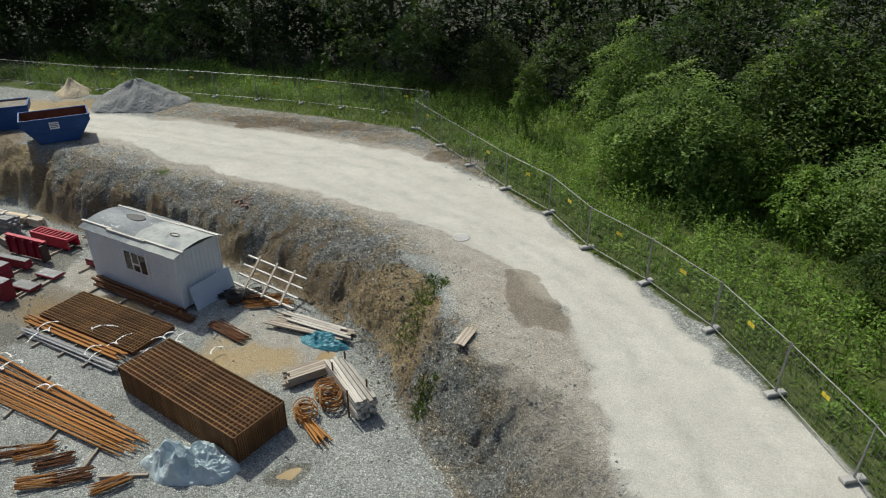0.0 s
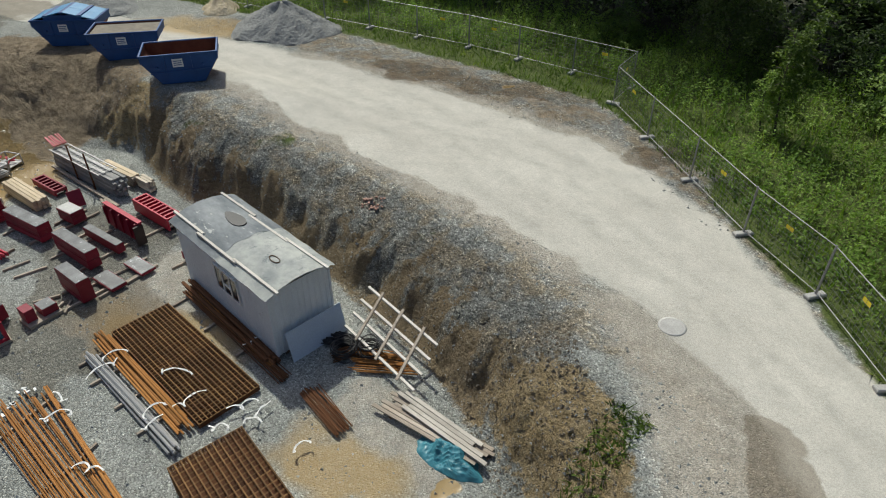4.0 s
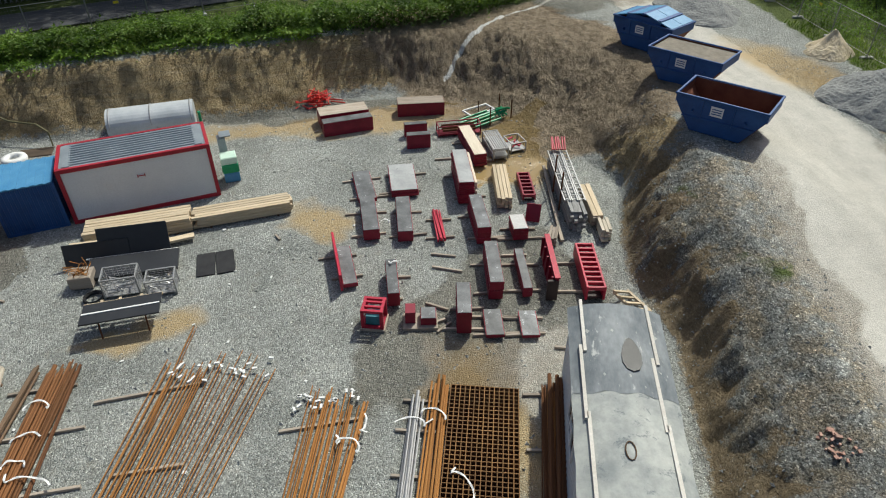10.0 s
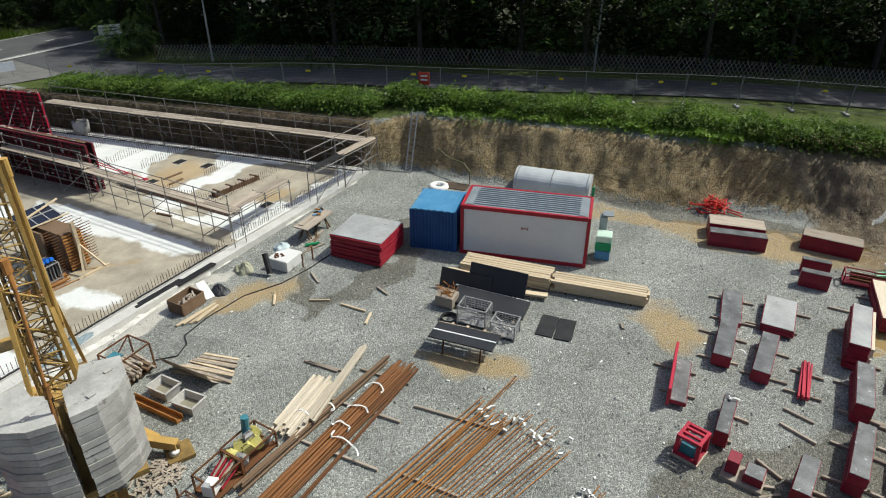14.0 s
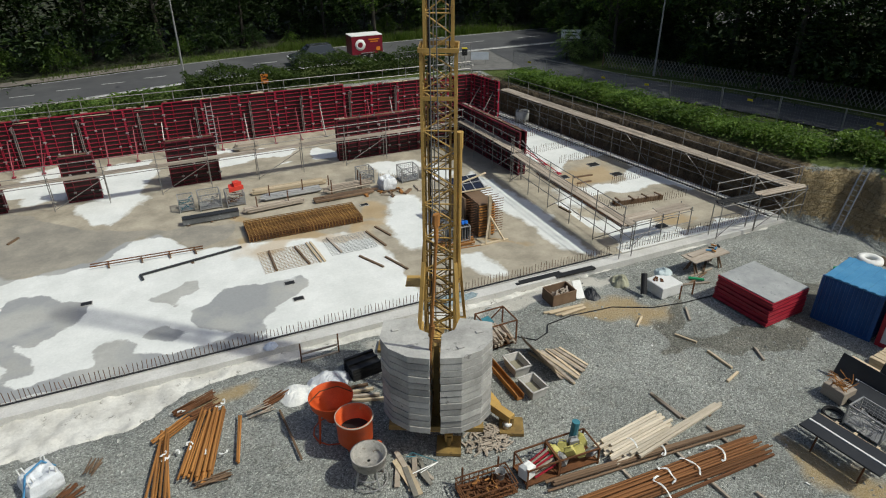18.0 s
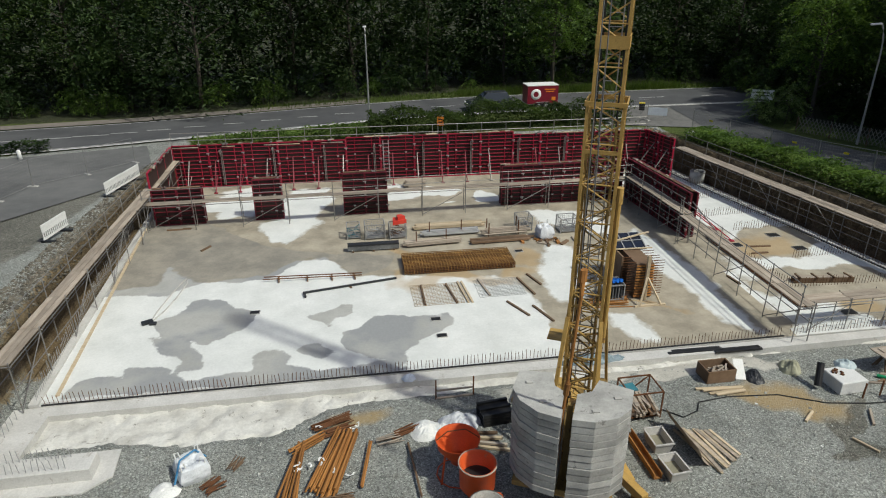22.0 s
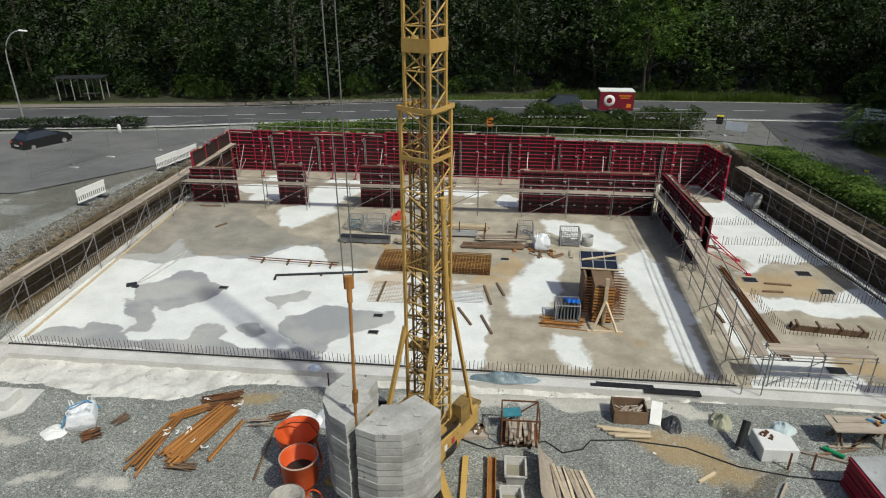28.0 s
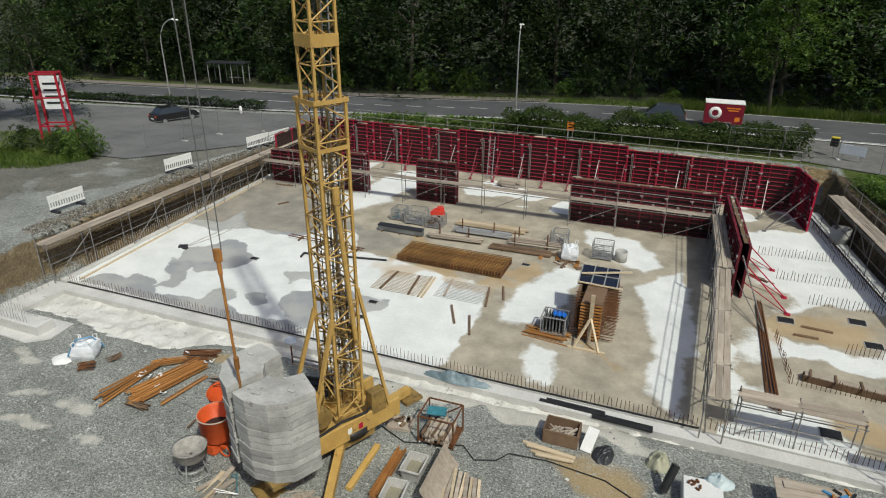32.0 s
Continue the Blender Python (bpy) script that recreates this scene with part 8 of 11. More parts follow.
bin_ = thing("toilet_parts", (27.6, 7.0, 0), 105, "green and white plastic crates beside the cabin", "plastic crates")
part("blue_tank", Geo().box((0, 0, 0.25), (0.7, 0.7, 0.5), bevel=0.05), BLUELIGHT, bin_)
part("green_tank", Geo().box((0, 0, 0.72), (0.75, 0.75, 0.45), bevel=0.05), GREEN, bin_)
part("pale_lid", Geo().box((0, 0, 1.12), (0.72, 0.72, 0.35), bevel=0.04), plain("pale_green_plastic", (0.5, 0.68, 0.56), (0.58, 0.74, 0.63), 0.5), bin_)
ac = solo("wall_unit", Geo().box((0, 0, 1.5), (0.5, 0.35, 0.7), bevel=0.03).box((0, -0.2, 1.95), (0.6, 0.5, 0.04)), ROOFMETAL, "grey metal box fixed to the cabin end", "wall unit", at=(28.35, 7.35, 0), rz=17)
gpost = solo("green_post", Geo().tube((0, 0, 0), (0, 0, 2.9), 0.07, 8), GREEN, "green plastic pipe standing behind the cabin", "pipe", at=(28.9, 8.2, 0))
tyre = thing("concrete_ring", (30.3, 17.9, 0), 0, "pale round pipe ring lying beside a pit", "pipe ring")
part("ring", Geo().lathe([(0.3, 0.0), (0.55, 0.02), (0.6, 0.15), (0.55, 0.3), (0.3, 0.32), (0.26, 0.16), (0.3, 0.0)], 24), WHITEPL, tyre)
pit = solo("dug_pit", Geo().box((0, 0, 0.06), (1.6, 0.9, 0.1), bevel=0.03), plain("dark_wet_soil", (0.05, 0.035, 0.025), (0.1, 0.07, 0.045), 0.8), "small dark dug pit behind the container", "pit", at=(31.2, 17.3, -0.06), rz=100)
gp2 = thing("green_pipe", (28.9, 17.6, 0.06), 150, "green drain pipe lying on ochre soil", "pipe")
part("pipe", Geo().tube((-0.8, 0, 0.05), (0.8, 0, 0.05), 0.07, 8).tube((0.8, 0, 0.05), (0.95, 0, 0.05), 0.09, 8), GREEN, gp2)
ld = thing("ladder", (31.5, 20.9, 0), 0, "aluminium ladder leaning up the soil cliff", "ladder")
top_ = Vector((1.5, 0.35, 3.5))
for s in (-0.2, 0.2):
    part("stile", Geo().bar((0, s, 0), (top_.x, s + top_.y, top_.z), 0.06), GALV, ld)
for k in range(13):
    t = (k + 0.7) / 13.5
    part("rung", Geo().bar((top_.x * t, -0.2 + top_.y * t, top_.z * t), (top_.x * t, 0.2 + top_.y * t, top_.z * t), 0.03), GALV, ld)
hs = thing("hose", (31.0, 18.0, 0), 0, "olive hose running down the cliff", "hose")
part("pipe", Geo().path([(2.6, 2.4, 2.4), (2.0, 2.0, 1.6), (1.7, 0.8, 1.1), (1.4, -0.6, 1.0), (0.9, -1.3, 0.8), (0.7, -1.4, 0.1)], 0.05, 7), plain("olive_hose", (0.12, 0.11, 0.05), (0.17, 0.15, 0.08), 0.6), hs)
for x, y, L_, rz in ((18.9, 17.6, 1.0, 60), (17.6, 16.2, 0.9, 120), (19.6, 14.3, 0.8, 70), (17.9, 14.6, 1.2, 95), (16.6, 17.9, 0.8, 40), (17.6, 13.6, 0.8, 20), (22.5, 4.4, 0.4, 30), (20.6, 8.3, 0.5, 0)):
    batten(x, y, L_, rz, material=TIMBER if x < 18 else OLDWOOD, label="loose timber offcut on the gravel")


# ---- yard: reinforcement ----
UNIT = {}


def bar_piece(parent, name, p, q, r, material, n=6):
    """A round bar as a part; all bars share one mesh per material and size."""
    p, q = Vector(p), Vector(q)
    key = (material.name, n)
    if key not in UNIT:
        UNIT[key] = Geo().tube((0, 0, 0), (0, 0, 1), 1.0, n).mesh("bar", material)
    d = q - p
    m = Matrix.LocRotScale(p, d.to_track_quat("Z", "Y"), (r, r, d.length))
    return piece(name, UNIT[key], m, parent)


def mat_stack(at, rz, L, W, levels, cell, label, r=0.014, sides=False, material=RUST, name="rebar_mat_stack"):
    th = thing(name, at, rz, label, "reinforcement mats")
    nx, ny = round(L / cell), round(W / cell)
    for i, z in enumerate(levels):
        g = Geo()
        for k in range(nx + 1):
            x = -L / 2 + L * k / nx
            g.bar((x, -W / 2, z), (x, W / 2, z), 2 * r)
        for k in range(ny + 1):
            y = -W / 2 + W * k / ny
            g.bar((-L / 2, y, z + 1.6 * r), (L / 2, y, z + 1.6 * r), 2 * r)
        # only the top mat takes the given material, those below a darker colour
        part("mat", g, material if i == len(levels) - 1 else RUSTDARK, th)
    if sides:
        top = levels[-1]
        for s in (-1, 1):
            g = Geo()
            for k in range(nx * 2 + 1):
                x = -L / 2 + L * k / nx / 2
                g.bar((x, s * W / 2, 0.02), (x, s * W / 2, top), 2.4 * r)
            part("bent_side", g, RUSTMAT, th)
            g = Geo()
            for k in range(ny * 2 + 1):
                y = -W / 2 + W * k / ny / 2
                g.bar((s * L / 2, y, 0.02), (s * L / 2, y, top), 2.4 * r)
            part("bent_side", g, RUSTMAT, th)
    return th


mat_stack((3.54, 1.05, 0), -17.9, 6.3, 2.1, [0.05 + 0.07 * k for k in range(16)], 0.18, "tall stack of rusty bent reinforcement mats", sides=True, r=0.015, material=RUSTMAT)
mat_stack((10.68, -2.3, 0), -11.0, 5.85, 2.1, [0.06, 0.1, 0.14, 0.18, 0.22], 0.15, "low stack of flat rusty reinforcement mats", r=0.013, material=RUSTMAT)


def bars(at0, at1, spread0, spread1, n, r, material, label, z=0.12, jitter=0.3, name="rebar_bundle"):
    """Bars from near at0 to near at1, fanned by the spreads across them."""
    th = thing(name, (at0[0], at0[1], 0), 0, label, "reinforcement bars", "reinforcement bundles")
    d = Vector((at1[0] - at0[0], at1[1] - at0[1], 0))
    u = d.normalized()
    v = Vector((-u.y, u.x, 0))
    for k in range(n):
        f = (k + 0.5) / n - 0.5
        a = v * (f * spread0 + rnd.uniform(-0.04, 0.04)) + u * rnd.uniform(-jitter, jitter)
        b = d + v * (f * spread1 + rnd.uniform(-0.06, 0.06)) + u * rnd.uniform(-jitter, jitter)
        zz = z + (k % 3) * r * 1.3
        rr = r * rnd.uniform(0.7, 1.3)
        bar_piece(th, "bar", (a.x, a.y, zz), (b.x, b.y, zz), rr, material)
    return th


bars((8.2, 7.9), (15.5, 6.6), 1.3, 1.5, 14, 0.023, RUST, "bundle of rusty reinforcement bars on timbers")
bars((9.0, 6.4), (15.4, 4.9), 1.7, 2.5, 15, 0.016, RUST, "loose fan of thin rusty bars", jitter=0.6)
bars((13.0, 7.2), (17.3, 6.7), 0.1, 0.15, 2, 0.02, RUST, "long rusty bar ending beyond the bundle", jitter=0.1)
bars((4.6, 3.4), (13.7, 1.85), 1.1, 1.4, 20, 0.026, RUST, "long bundle of rusty reinforcement bars", jitter=0.5)
bars((6.2, 2.5), (13.3, 0.9), 0.25, 0.3, 4, 0.035, RUST, "few thick rusty bars beside the bundle", jitter=0.3)
bars((8.6, 11.6), (15.8, 11.35), 0.35, 0.3, 5, 0.045, DARKWOOD, "pair of dark weathered steel rails on timbers", jitter=0.15)
AGEDRUST = plain("aged_rust", (0.13, 0.055, 0.022), (0.29, 0.125, 0.042), 0.85, scale=1.2, fine=20, each=0.35)
bars((8.4, 10.5), (15.8, 10.55), 0.75, 0.85, 18, 0.034, AGEDRUST, "bundle of rusty steel bars with straps", jitter=0.3)
bars((9.2, 9.8), (15.9, 10.0), 0.1, 0.1, 2, 0.035, RUSTDARK, "single dark steel bars beside the bundle", jitter=0.1)
bars((7.9, 0.25), (13.5, -0.75), 0.36, 0.34, 7, 0.045, GALV, "bundle of grey steel pipes with white straps", jitter=0.15)
bars((8.4, -0.45), (14.0, -1.5), 0.5, 0.45, 9, 0.042, RUST, "bundle of long rusty pipes with white straps", jitter=0.3)
bars((8.0, -3.85), (13.6, -5.1), 0.4, 0.5, 6, 0.06, RUSTDARK, "rusty steel beams beside the hut", jitter=0.2)
bars((-1.4, 15.9), (-0.65, 18.7), 1.05, 0.8, 18, 0.045, RUST, "dense pile of rusty steel strips", jitter=0.3)
bars((-2.5, 15.2), (-2.25, 18.1), 0.8, 0.25, 6, 0.04, RUST, "few rusty strips beside the pile", jitter=0.4)
bars((-0.1, 16.1), (0.2, 18.3), 0.15, 0.15, 2, 0.045, RUST, "two rusty strips on the gravel", jitter=0.1)
bars((-2.5, 18.0), (-1.5, 18.75), 0.4, 0.4, 7, 0.035, RUST, "short rusty strips heaped beside the pile", jitter=0.15)
bars((-1.5, 18.75), (-0.5, 19.1), 0.3, 0.3, 6, 0.035, RUSTDARK, "short dark strips heaped beside the pile", jitter=0.15)
bars((1.0, 18.45), (1.9, 18.85), 0.3, 0.3, 6, 0.035, RUSTDARK, "small bundle of dark strips on the gravel", jitter=0.1)
bars((1.8, 15.5), (1.5, 18.0), 0.05, 0.05, 1, 0.045, DARKWOOD, "single rusty tube on the gravel", jitter=0.05)
for x, y, L_, rz in ((14.25, 13.2, 1.3, 96), (13.2, 10.7, 3.2, 97), (11.2, 10.1, 3.1, 96), (15.0, 10.9, 2.0, 97), (14.55, 7.5, 3.3, 99), (11.7, 6.9, 2.0, 95), (12.75, 2.2, 2.4, 96), (10.0, 2.4, 2.3, 97), (7.6, 3.4, 1.9, 100), (5.6, 3.9, 1.9, 102), (9.3, -0.3, 1.5, 82), (10.7, -0.55, 1.5, 80), (12.2, -0.8, 1.6, 80), (13.3, -1.0, 1.4, 80), (13.2, -4.5, 1.0, 84), (11.2, -4.2, 1.0, 84), (9.3, -3.9, 1.0, 84), (4.0, 4.5, 1.5, 20)):
    batten(x, y, L_, rz, label="weathered timber bearer under steel bars")
lumber((12.3, 12.25, 0), 100 - 90, 2.6, 10, 2, 0.11, 0.09, PALETIMBER, "pile of pale square timbers, slightly fanned", 0.18)
lumber((13.7, 11.95, 0.2), 12, 4.2, 3, 1, 0.1, 0.1, PALETIMBER, "long pale timbers lying across the pile", 0.15)


def bundle(at, rz, L, W, n, label, mt=RUST):
    th = thing("bar_bundle", at, rz, label, "bent bars", "small bar bundles")
    for k in range(n):
        y = (rnd.random() - 0.5) * W
        bar_piece(th, "bar", (-L / 2 + rnd.uniform(-0.1, 0.1), y, 0.05 + rnd.random() * 0.18), (L / 2 + rnd.uniform(-0.1, 0.1), y + rnd.uniform(-0.1, 0.1), 0.05 + rnd.random() * 0.18), 0.02, mt, 5)


for x, y, rz, mt in ((8.4, 4.9, 30, RUSTDARK), (7.4, 4.5, 35, RUST), (6.5, 4.7, 40, RUSTDARK), (6.4, 5.5, 30, RUST), (5.5, 5.0, 35, RUSTDARK), (4.1, 4.9, 50, RUST), (7.6, 6.6, 10, RUST), (5.2, 7.2, 30, RUST), (8.8, 6.6, 20, RUSTDARK)):
    bundle((x, y, 0), rz, 1.1, 0.55, 18, "short bundle of rusty bent bars", mt)
bundle((5.25, -3.2, 0), -18, 2.0, 0.6, 34, "dark bundle of bent bars tied with straps", RUSTDARK)
for x, y in ((6.3, -5.4), (5.6, -5.9), (-0.8, -0.4), (-0.4, -0.8), (-0.2, 0.4)):
    c = thing("wire_coil", (x, y, 0), rnd.uniform(0, 90), "tangled coil of dark rusty wire", "wire coil", "wire coils")
    for k in range(9):
        r, t = rnd.uniform(0.25, 0.45), rnd.uniform(-0.5, 0.5)
        part("loop", Geo().path([(r * math.cos(a), r * math.sin(a), 0.1 + 0.06 * k + t * 0.4 * math.cos(a + k)) for a in [j * 0.524 for j in range(13)]], 0.022, 5), RUST if x < 0.2 else BLACK if x > 5 else RUSTDARK, c)
bars((-1.4, 1.4), (0.1, 0.4), 0.5, 0.3, 10, 0.03, RUST, "short rusty angle bars in a loose pile", jitter=0.3)
bars((4.0, -6.0), (5.6, -5.2), 0.5, 0.6, 14, 0.02, RUST, "rusty bars strewn beside the wire coils", jitter=0.3)

# crossed timber frame on the bank
grid_ = thing("timber_grid", (5.0, -6.7, 0.8), 0, "pale timber lattice frame lying on the gravel bank", "timber frame")
gp0, gx, gy = Vector((6.85, -6.2, 0.5)), Vector((-3.65, 1.15, -0.05)), Vector((0.12, -1.55, 0.6))
for k in range(4):
    a = gp0 + gy * (k / 3) - Vector((5.0, -6.7, 0.8))
    part("long_bar", Geo().bar(a, a + gx, 0.09, 0.07), PALEBATTEN, grid_)
for k in range(3):
    a = gp0 + gx * (0.2 + 0.3 * k) - gy * 0.1 - Vector((5.0, -6.7, 0.75))
    part("cross_bar", Geo().bar(a, a + gy * 1.2, 0.09, 0.07), OLDWOOD, grid_)
PALEGREY = plain("weathered_pale_planks", (0.36, 0.325, 0.275), (0.56, 0.52, 0.455), 0.85, scale=1.0, fine=14, stretch=(1, 6, 6), each=0.3)
lumber((2.1, -4.35, 0.1), -3, 3.6, 6, 1, 0.14, 0.05, OLDWOOD, "loose weathered planks on a teal sheet", 0.25)
lumber((1.9, -4.5, 0.2), -9, 3.0, 4, 1, 0.15, 0.05, PALEGREY, "pale planks lying across others", 0.3)
lumber((0.8, -1.5, 0), 47, 1.5, 5, 3, 0.13, 0.12, OLDWOOD, "small stack of grey planks", 0.15)
lumber((-1.3, -1.0, 0), -42, 2.7, 5, 6, 0.16, 0.13, PALEGREY, "tall stack of weathered planks in steel posts", 0.1)
for p in ((-0.65, -2.0), (-2.05, -0.75), (-0.5, -1.25), (-1.65, 0.0)):
    solo("rack_post", Geo().bar((0, 0, 0), (0, 0, 1.2), 0.05), RUSTDARK, "dark steel post beside stacked planks", "post", at=(p[0], p[1], 0))
lumber((-5.2, -2.2, height(-5.2, -2.2)), 80, 1.0, 3, 1, 0.14, 0.05, OLDWOOD, "few short boards on the gravel shoulder", 0.1)


def crumpled(name, at, rx, ry, h, material, label, category, seed, rz=0.0, rug=0.35):
    g = Geo()
    n, m = 64, 26
    for i in range(m + 1):
        q = i / m
        for k in range(n):
            a = 2 * math.pi * k / n
            lump = 1 + 0.22 * noise.noise((math.cos(a) * 1.5, math.sin(a) * 1.5, seed)) 
            x, y = rx * q * lump * math.cos(a), ry * q * lump * math.sin(a)
            z = h * (1 - q**3) * (0.75 + rug * noise.noise((x * 1.7, y * 1.7, seed)) * 2) + h * (0.55 * (0.35 - abs(noise.noise((x * 2.6 + y, y * 2.6, seed + 3)))) + 0.3 * (0.35 - abs(noise.noise((x * 6, y * 6 - x * 2, seed + 5))))) * (1 - q**4)
            g.v.append((x, y, max(0.01, z) if i < m else 0.0))
    g.f = [(i * n + k, (i + 1) * n + k, (i + 1) * n + (k + 1) % n, i * n + (k + 1) % n) for i in range(m) for k in range(n)]
    return solo(name, g, material, label, category, at=at, rz=rz)


crumpled("tarpaulin", (2.2, 3.5, 0), 1.55, 0.85, 0.75, TARP, "crumpled blue-grey tarpaulin covering a heap", "tarpaulin", 4.0, 10)
crumpled("tarpaulin", (1.2, -3.8, 0), 1.2, 0.5, 0.3, TEAL, "crumpled teal plastic sheet under planks", "tarpaulin", 6.0, -5)


def strap(pts, w=0.022):
    th = thing("strap", (pts[0][0], pts[0][1], 0), 0, "loose white lifting strap on steel bars", "strap", "white straps")
    loc = [(x - pts[0][0], y - pts[0][1], z) for x, y, z in pts]
    # a slack ribbon that winds along the given places
    g, fine = Geo(), []
    for i in range(len(loc) - 1):
        a, b, c, d = (Vector(loc[max(0, min(len(loc) - 1, i + o))]) for o in (-1, 0, 1, 2))
        for q in (0, 0.25, 0.5, 0.75):
            fine.append(0.5 * (2 * b + (c - a) * q + (2 * a - 5 * b + 4 * c - d) * q * q + (3 * b - a - 3 * c + d) * q**3))
    fine.append(Vector(loc[-1]))
    for i, p in enumerate(fine):
        t = (fine[min(i + 1, len(fine) - 1)] - fine[max(i - 1, 0)]).normalized()
        s = Vector((-t.y, t.x, 0.5 * math.sin(i * 0.7))).normalized() * w * 1.3
        g.v += [p - s, p + s, p + s + Vector((0, 0, 0.008)), p - s + Vector((0, 0, 0.008))]
    g.f = [(4 * i + k, 4 * i + 4 + k, 4 * i + 4 + (k + 1) % 4, 4 * i + (k + 1) % 4) for i in range(len(fine) - 1) for k in range(4)]
    part("webbing", g, WHITEPL, th)


def squiggle(x, y, L, rz, z, seed, n=9):
    rr = random.Random(seed)
    c, s = math.cos(radians(rz)), math.sin(radians(rz))
    pts, turns, ph = [], rr.uniform(0.8, 1.6), rr.uniform(0, 6.28)
    for k in range(n):
        q = k / (n - 1)
        a = ph + 6.28 * turns * q
        r = min(0.17, 0.03 + 0.14 * L)
        u, v = L * 0.9 * (q - 0.5) + r * math.cos(a), r * 0.9 * math.sin(a) + rr.uniform(-0.03, 0.03)
        pts.append((x + c * u - s * v, y + s * u + c * v, z + rr.uniform(0, 0.08)))
    strap(pts)


for k, (x, y, L_, rz) in enumerate(((12.4, -0.7, 1.2, 80), (12.7, -1.2, 0.9, 60), (9.6, -0.4, 1.0, 85), (9.2, 0.1, 0.9, 70), (9.0, -1.1, 1.1, 75), (10.4, -1.7, 1.2, 20), (7.4, -1.9, 0.8, 60), (6.8, -1.6, 0.6, 30), (14.2, 10.7, 0.9, 95), (13.0, 10.6, 0.8, 95), (12.1, 10.6, 0.8, 95), (11.6, 10.1, 1.6, 70), (12.6, 11.5, 0.7, 90), (11.8, 11.8, 0.9, 70), (11.9, 1.4, 1.1, 60), (12.4, 0.9, 0.9, 10), (9.4, 2.0, 0.8, 20), (6.8, -2.0, 0.8, 80), (4.9, -1.7, 0.7, 70), (22.2, -0.15, 0.4, 90), (19.4, -0.25, 0.5, 85), (9.2, -4.0, 0.6, 70), (7.4, -0.9, 0.7, 40))):
    squiggle(x, y, L_, rz, 0.24 if x < 18 else 0.75, 40 + k)
tips = Geo()
for k in range(44):
    x, y = (15.3 + rnd.uniform(-0.6, 0.3), rnd.uniform(3.9, 7.3)) if k % 2 else (13.6 + rnd.uniform(-0.3, 0.3), rnd.uniform(1.0, 3.0))
    tips.box((x, y, 0.16), (0.16, 0.07, 0.05), rnd.uniform(0, 180))
solo("bar_tags", tips, WHITEPL, "white paper tags on the bar ends", "tags", kind="stuff")

def bulk_bag(at, w, h, rz, material, label, seed):
    """A filled square bag with bulging sides, a creased open top and four lifting loops."""
    th = thing("bulk_bag", at, rz, label, "bulk bag")
    g, n, m = Geo(), 48, 18
    for i in range(m + 1):
        q = i / m
        for k in range(n):
            a = 2 * math.pi * k / n
            sq = 1 / max(abs(math.cos(a)), abs(math.sin(a))) ** 0.75
            r = w * 0.5 * sq * (0.9 + 0.16 * math.sin(math.pi * min(1, q * 1.25)))
            r *= 1 + 0.09 * noise.noise((math.cos(a) * 2, math.sin(a) * 2, q * 3 + seed)) - 0.05 * abs(noise.noise((math.cos(a) * 7, math.sin(a) * 7, q * 6 + seed)))
            z = h * q * (1 + 0.14 * noise.noise((math.cos(a) * 1.5, math.sin(a) * 1.5, seed)))
            if q > 0.8:
                t = (q - 0.8) / 0.2
                r, z = r * (1 - 0.75 * t), z - h * 0.3 * t * t
            g.v.append((r * math.cos(a), r * math.sin(a), z))
    g.f = [(i * n + k, i * n + (k + 1) % n, (i + 1) * n + (k + 1) % n, (i + 1) * n + k) for i in range(m) for k in range(n)] + [tuple(range(m * n, m * n + n)), tuple(range(n - 1, -1, -1))]
    part("sack", g, material, th)
    for k in range(4):
        a = math.pi / 4 + k * math.pi / 2
        x, y = 0.52 * w * math.cos(a), 0.52 * w * math.sin(a)
        part("loop", Geo().path([(x, y, h * 0.7), (x * 1.05, y * 1.05, h * 1.1), (x * 0.75, y * 0.85, h * 1.16), (x * 0.6, y * 0.7, h * 0.8)], 0.025, 5), WHITEPL, th)
    return th


# ---- round the crane ----
fun = thing("concrete_funnel", (3.08, 16.45, 0), 0, "orange steel concrete funnel on legs, open top", "funnel")
part("bowl", Geo().lathe([(0.22, 0.55), (0.3, 0.75), (0.68, 1.25), (0.71, 1.52), (0.74, 1.54), (0.71, 1.5), (0.64, 1.25), (0.25, 0.8)], 28), ORANGE, fun)
for k in range(4):
    a = 0.6 + k * math.pi / 2
    part("leg", Geo().bar((0.55 * math.cos(a), 0.55 * math.sin(a), 1.15), (0.7 * math.cos(a), 0.7 * math.sin(a), 0), 0.06), ORANGE, fun)
part("base_ring", Geo().path([(0.7 * math.cos(k * 0.524), 0.7 * math.sin(k * 0.524), 0.06) for k in range(13)], 0.025, 5), ORANGE, fun)
part("bail", Geo().path([(-0.7, 0, 1.5), (-0.3, 0.3, 1.58), (0.3, 0.35, 1.58), (0.7, 0, 1.5)], 0.02, 5), RUSTDARK, fun)
bk = thing("concrete_bucket", (3.55, 15.28, 0), 0, "orange cylindrical concrete bucket with dark inside", "bucket")
part("drum", Geo().lathe([(0.2, 0.3), (0.5, 0.55), (0.56, 0.65), (0.58, 1.5), (0.61, 1.52), (0.58, 1.54), (0.53, 1.5), (0.51, 0.9), (0.1, 0.8)], 28), ORANGE, bk)
part("rim_band", Geo().path([(0.6 * math.cos(k * 0.2618), 0.6 * math.sin(k * 0.2618), 1.52) for k in range(25)], 0.025, 6), OLDWOOD, bk)
# flat black disc that makes the inside of the drum dark
part("inner_mud", Geo().lathe([(0.0, 0.95), (0.52, 0.95)], 24), BLACK, bk)
part("chute", Geo().prism([(-0.15, -0.5), (0.15, -0.5), (0.3, 0.1), (-0.3, 0.1)], 0.1, 0.45), ORANGE, bk)
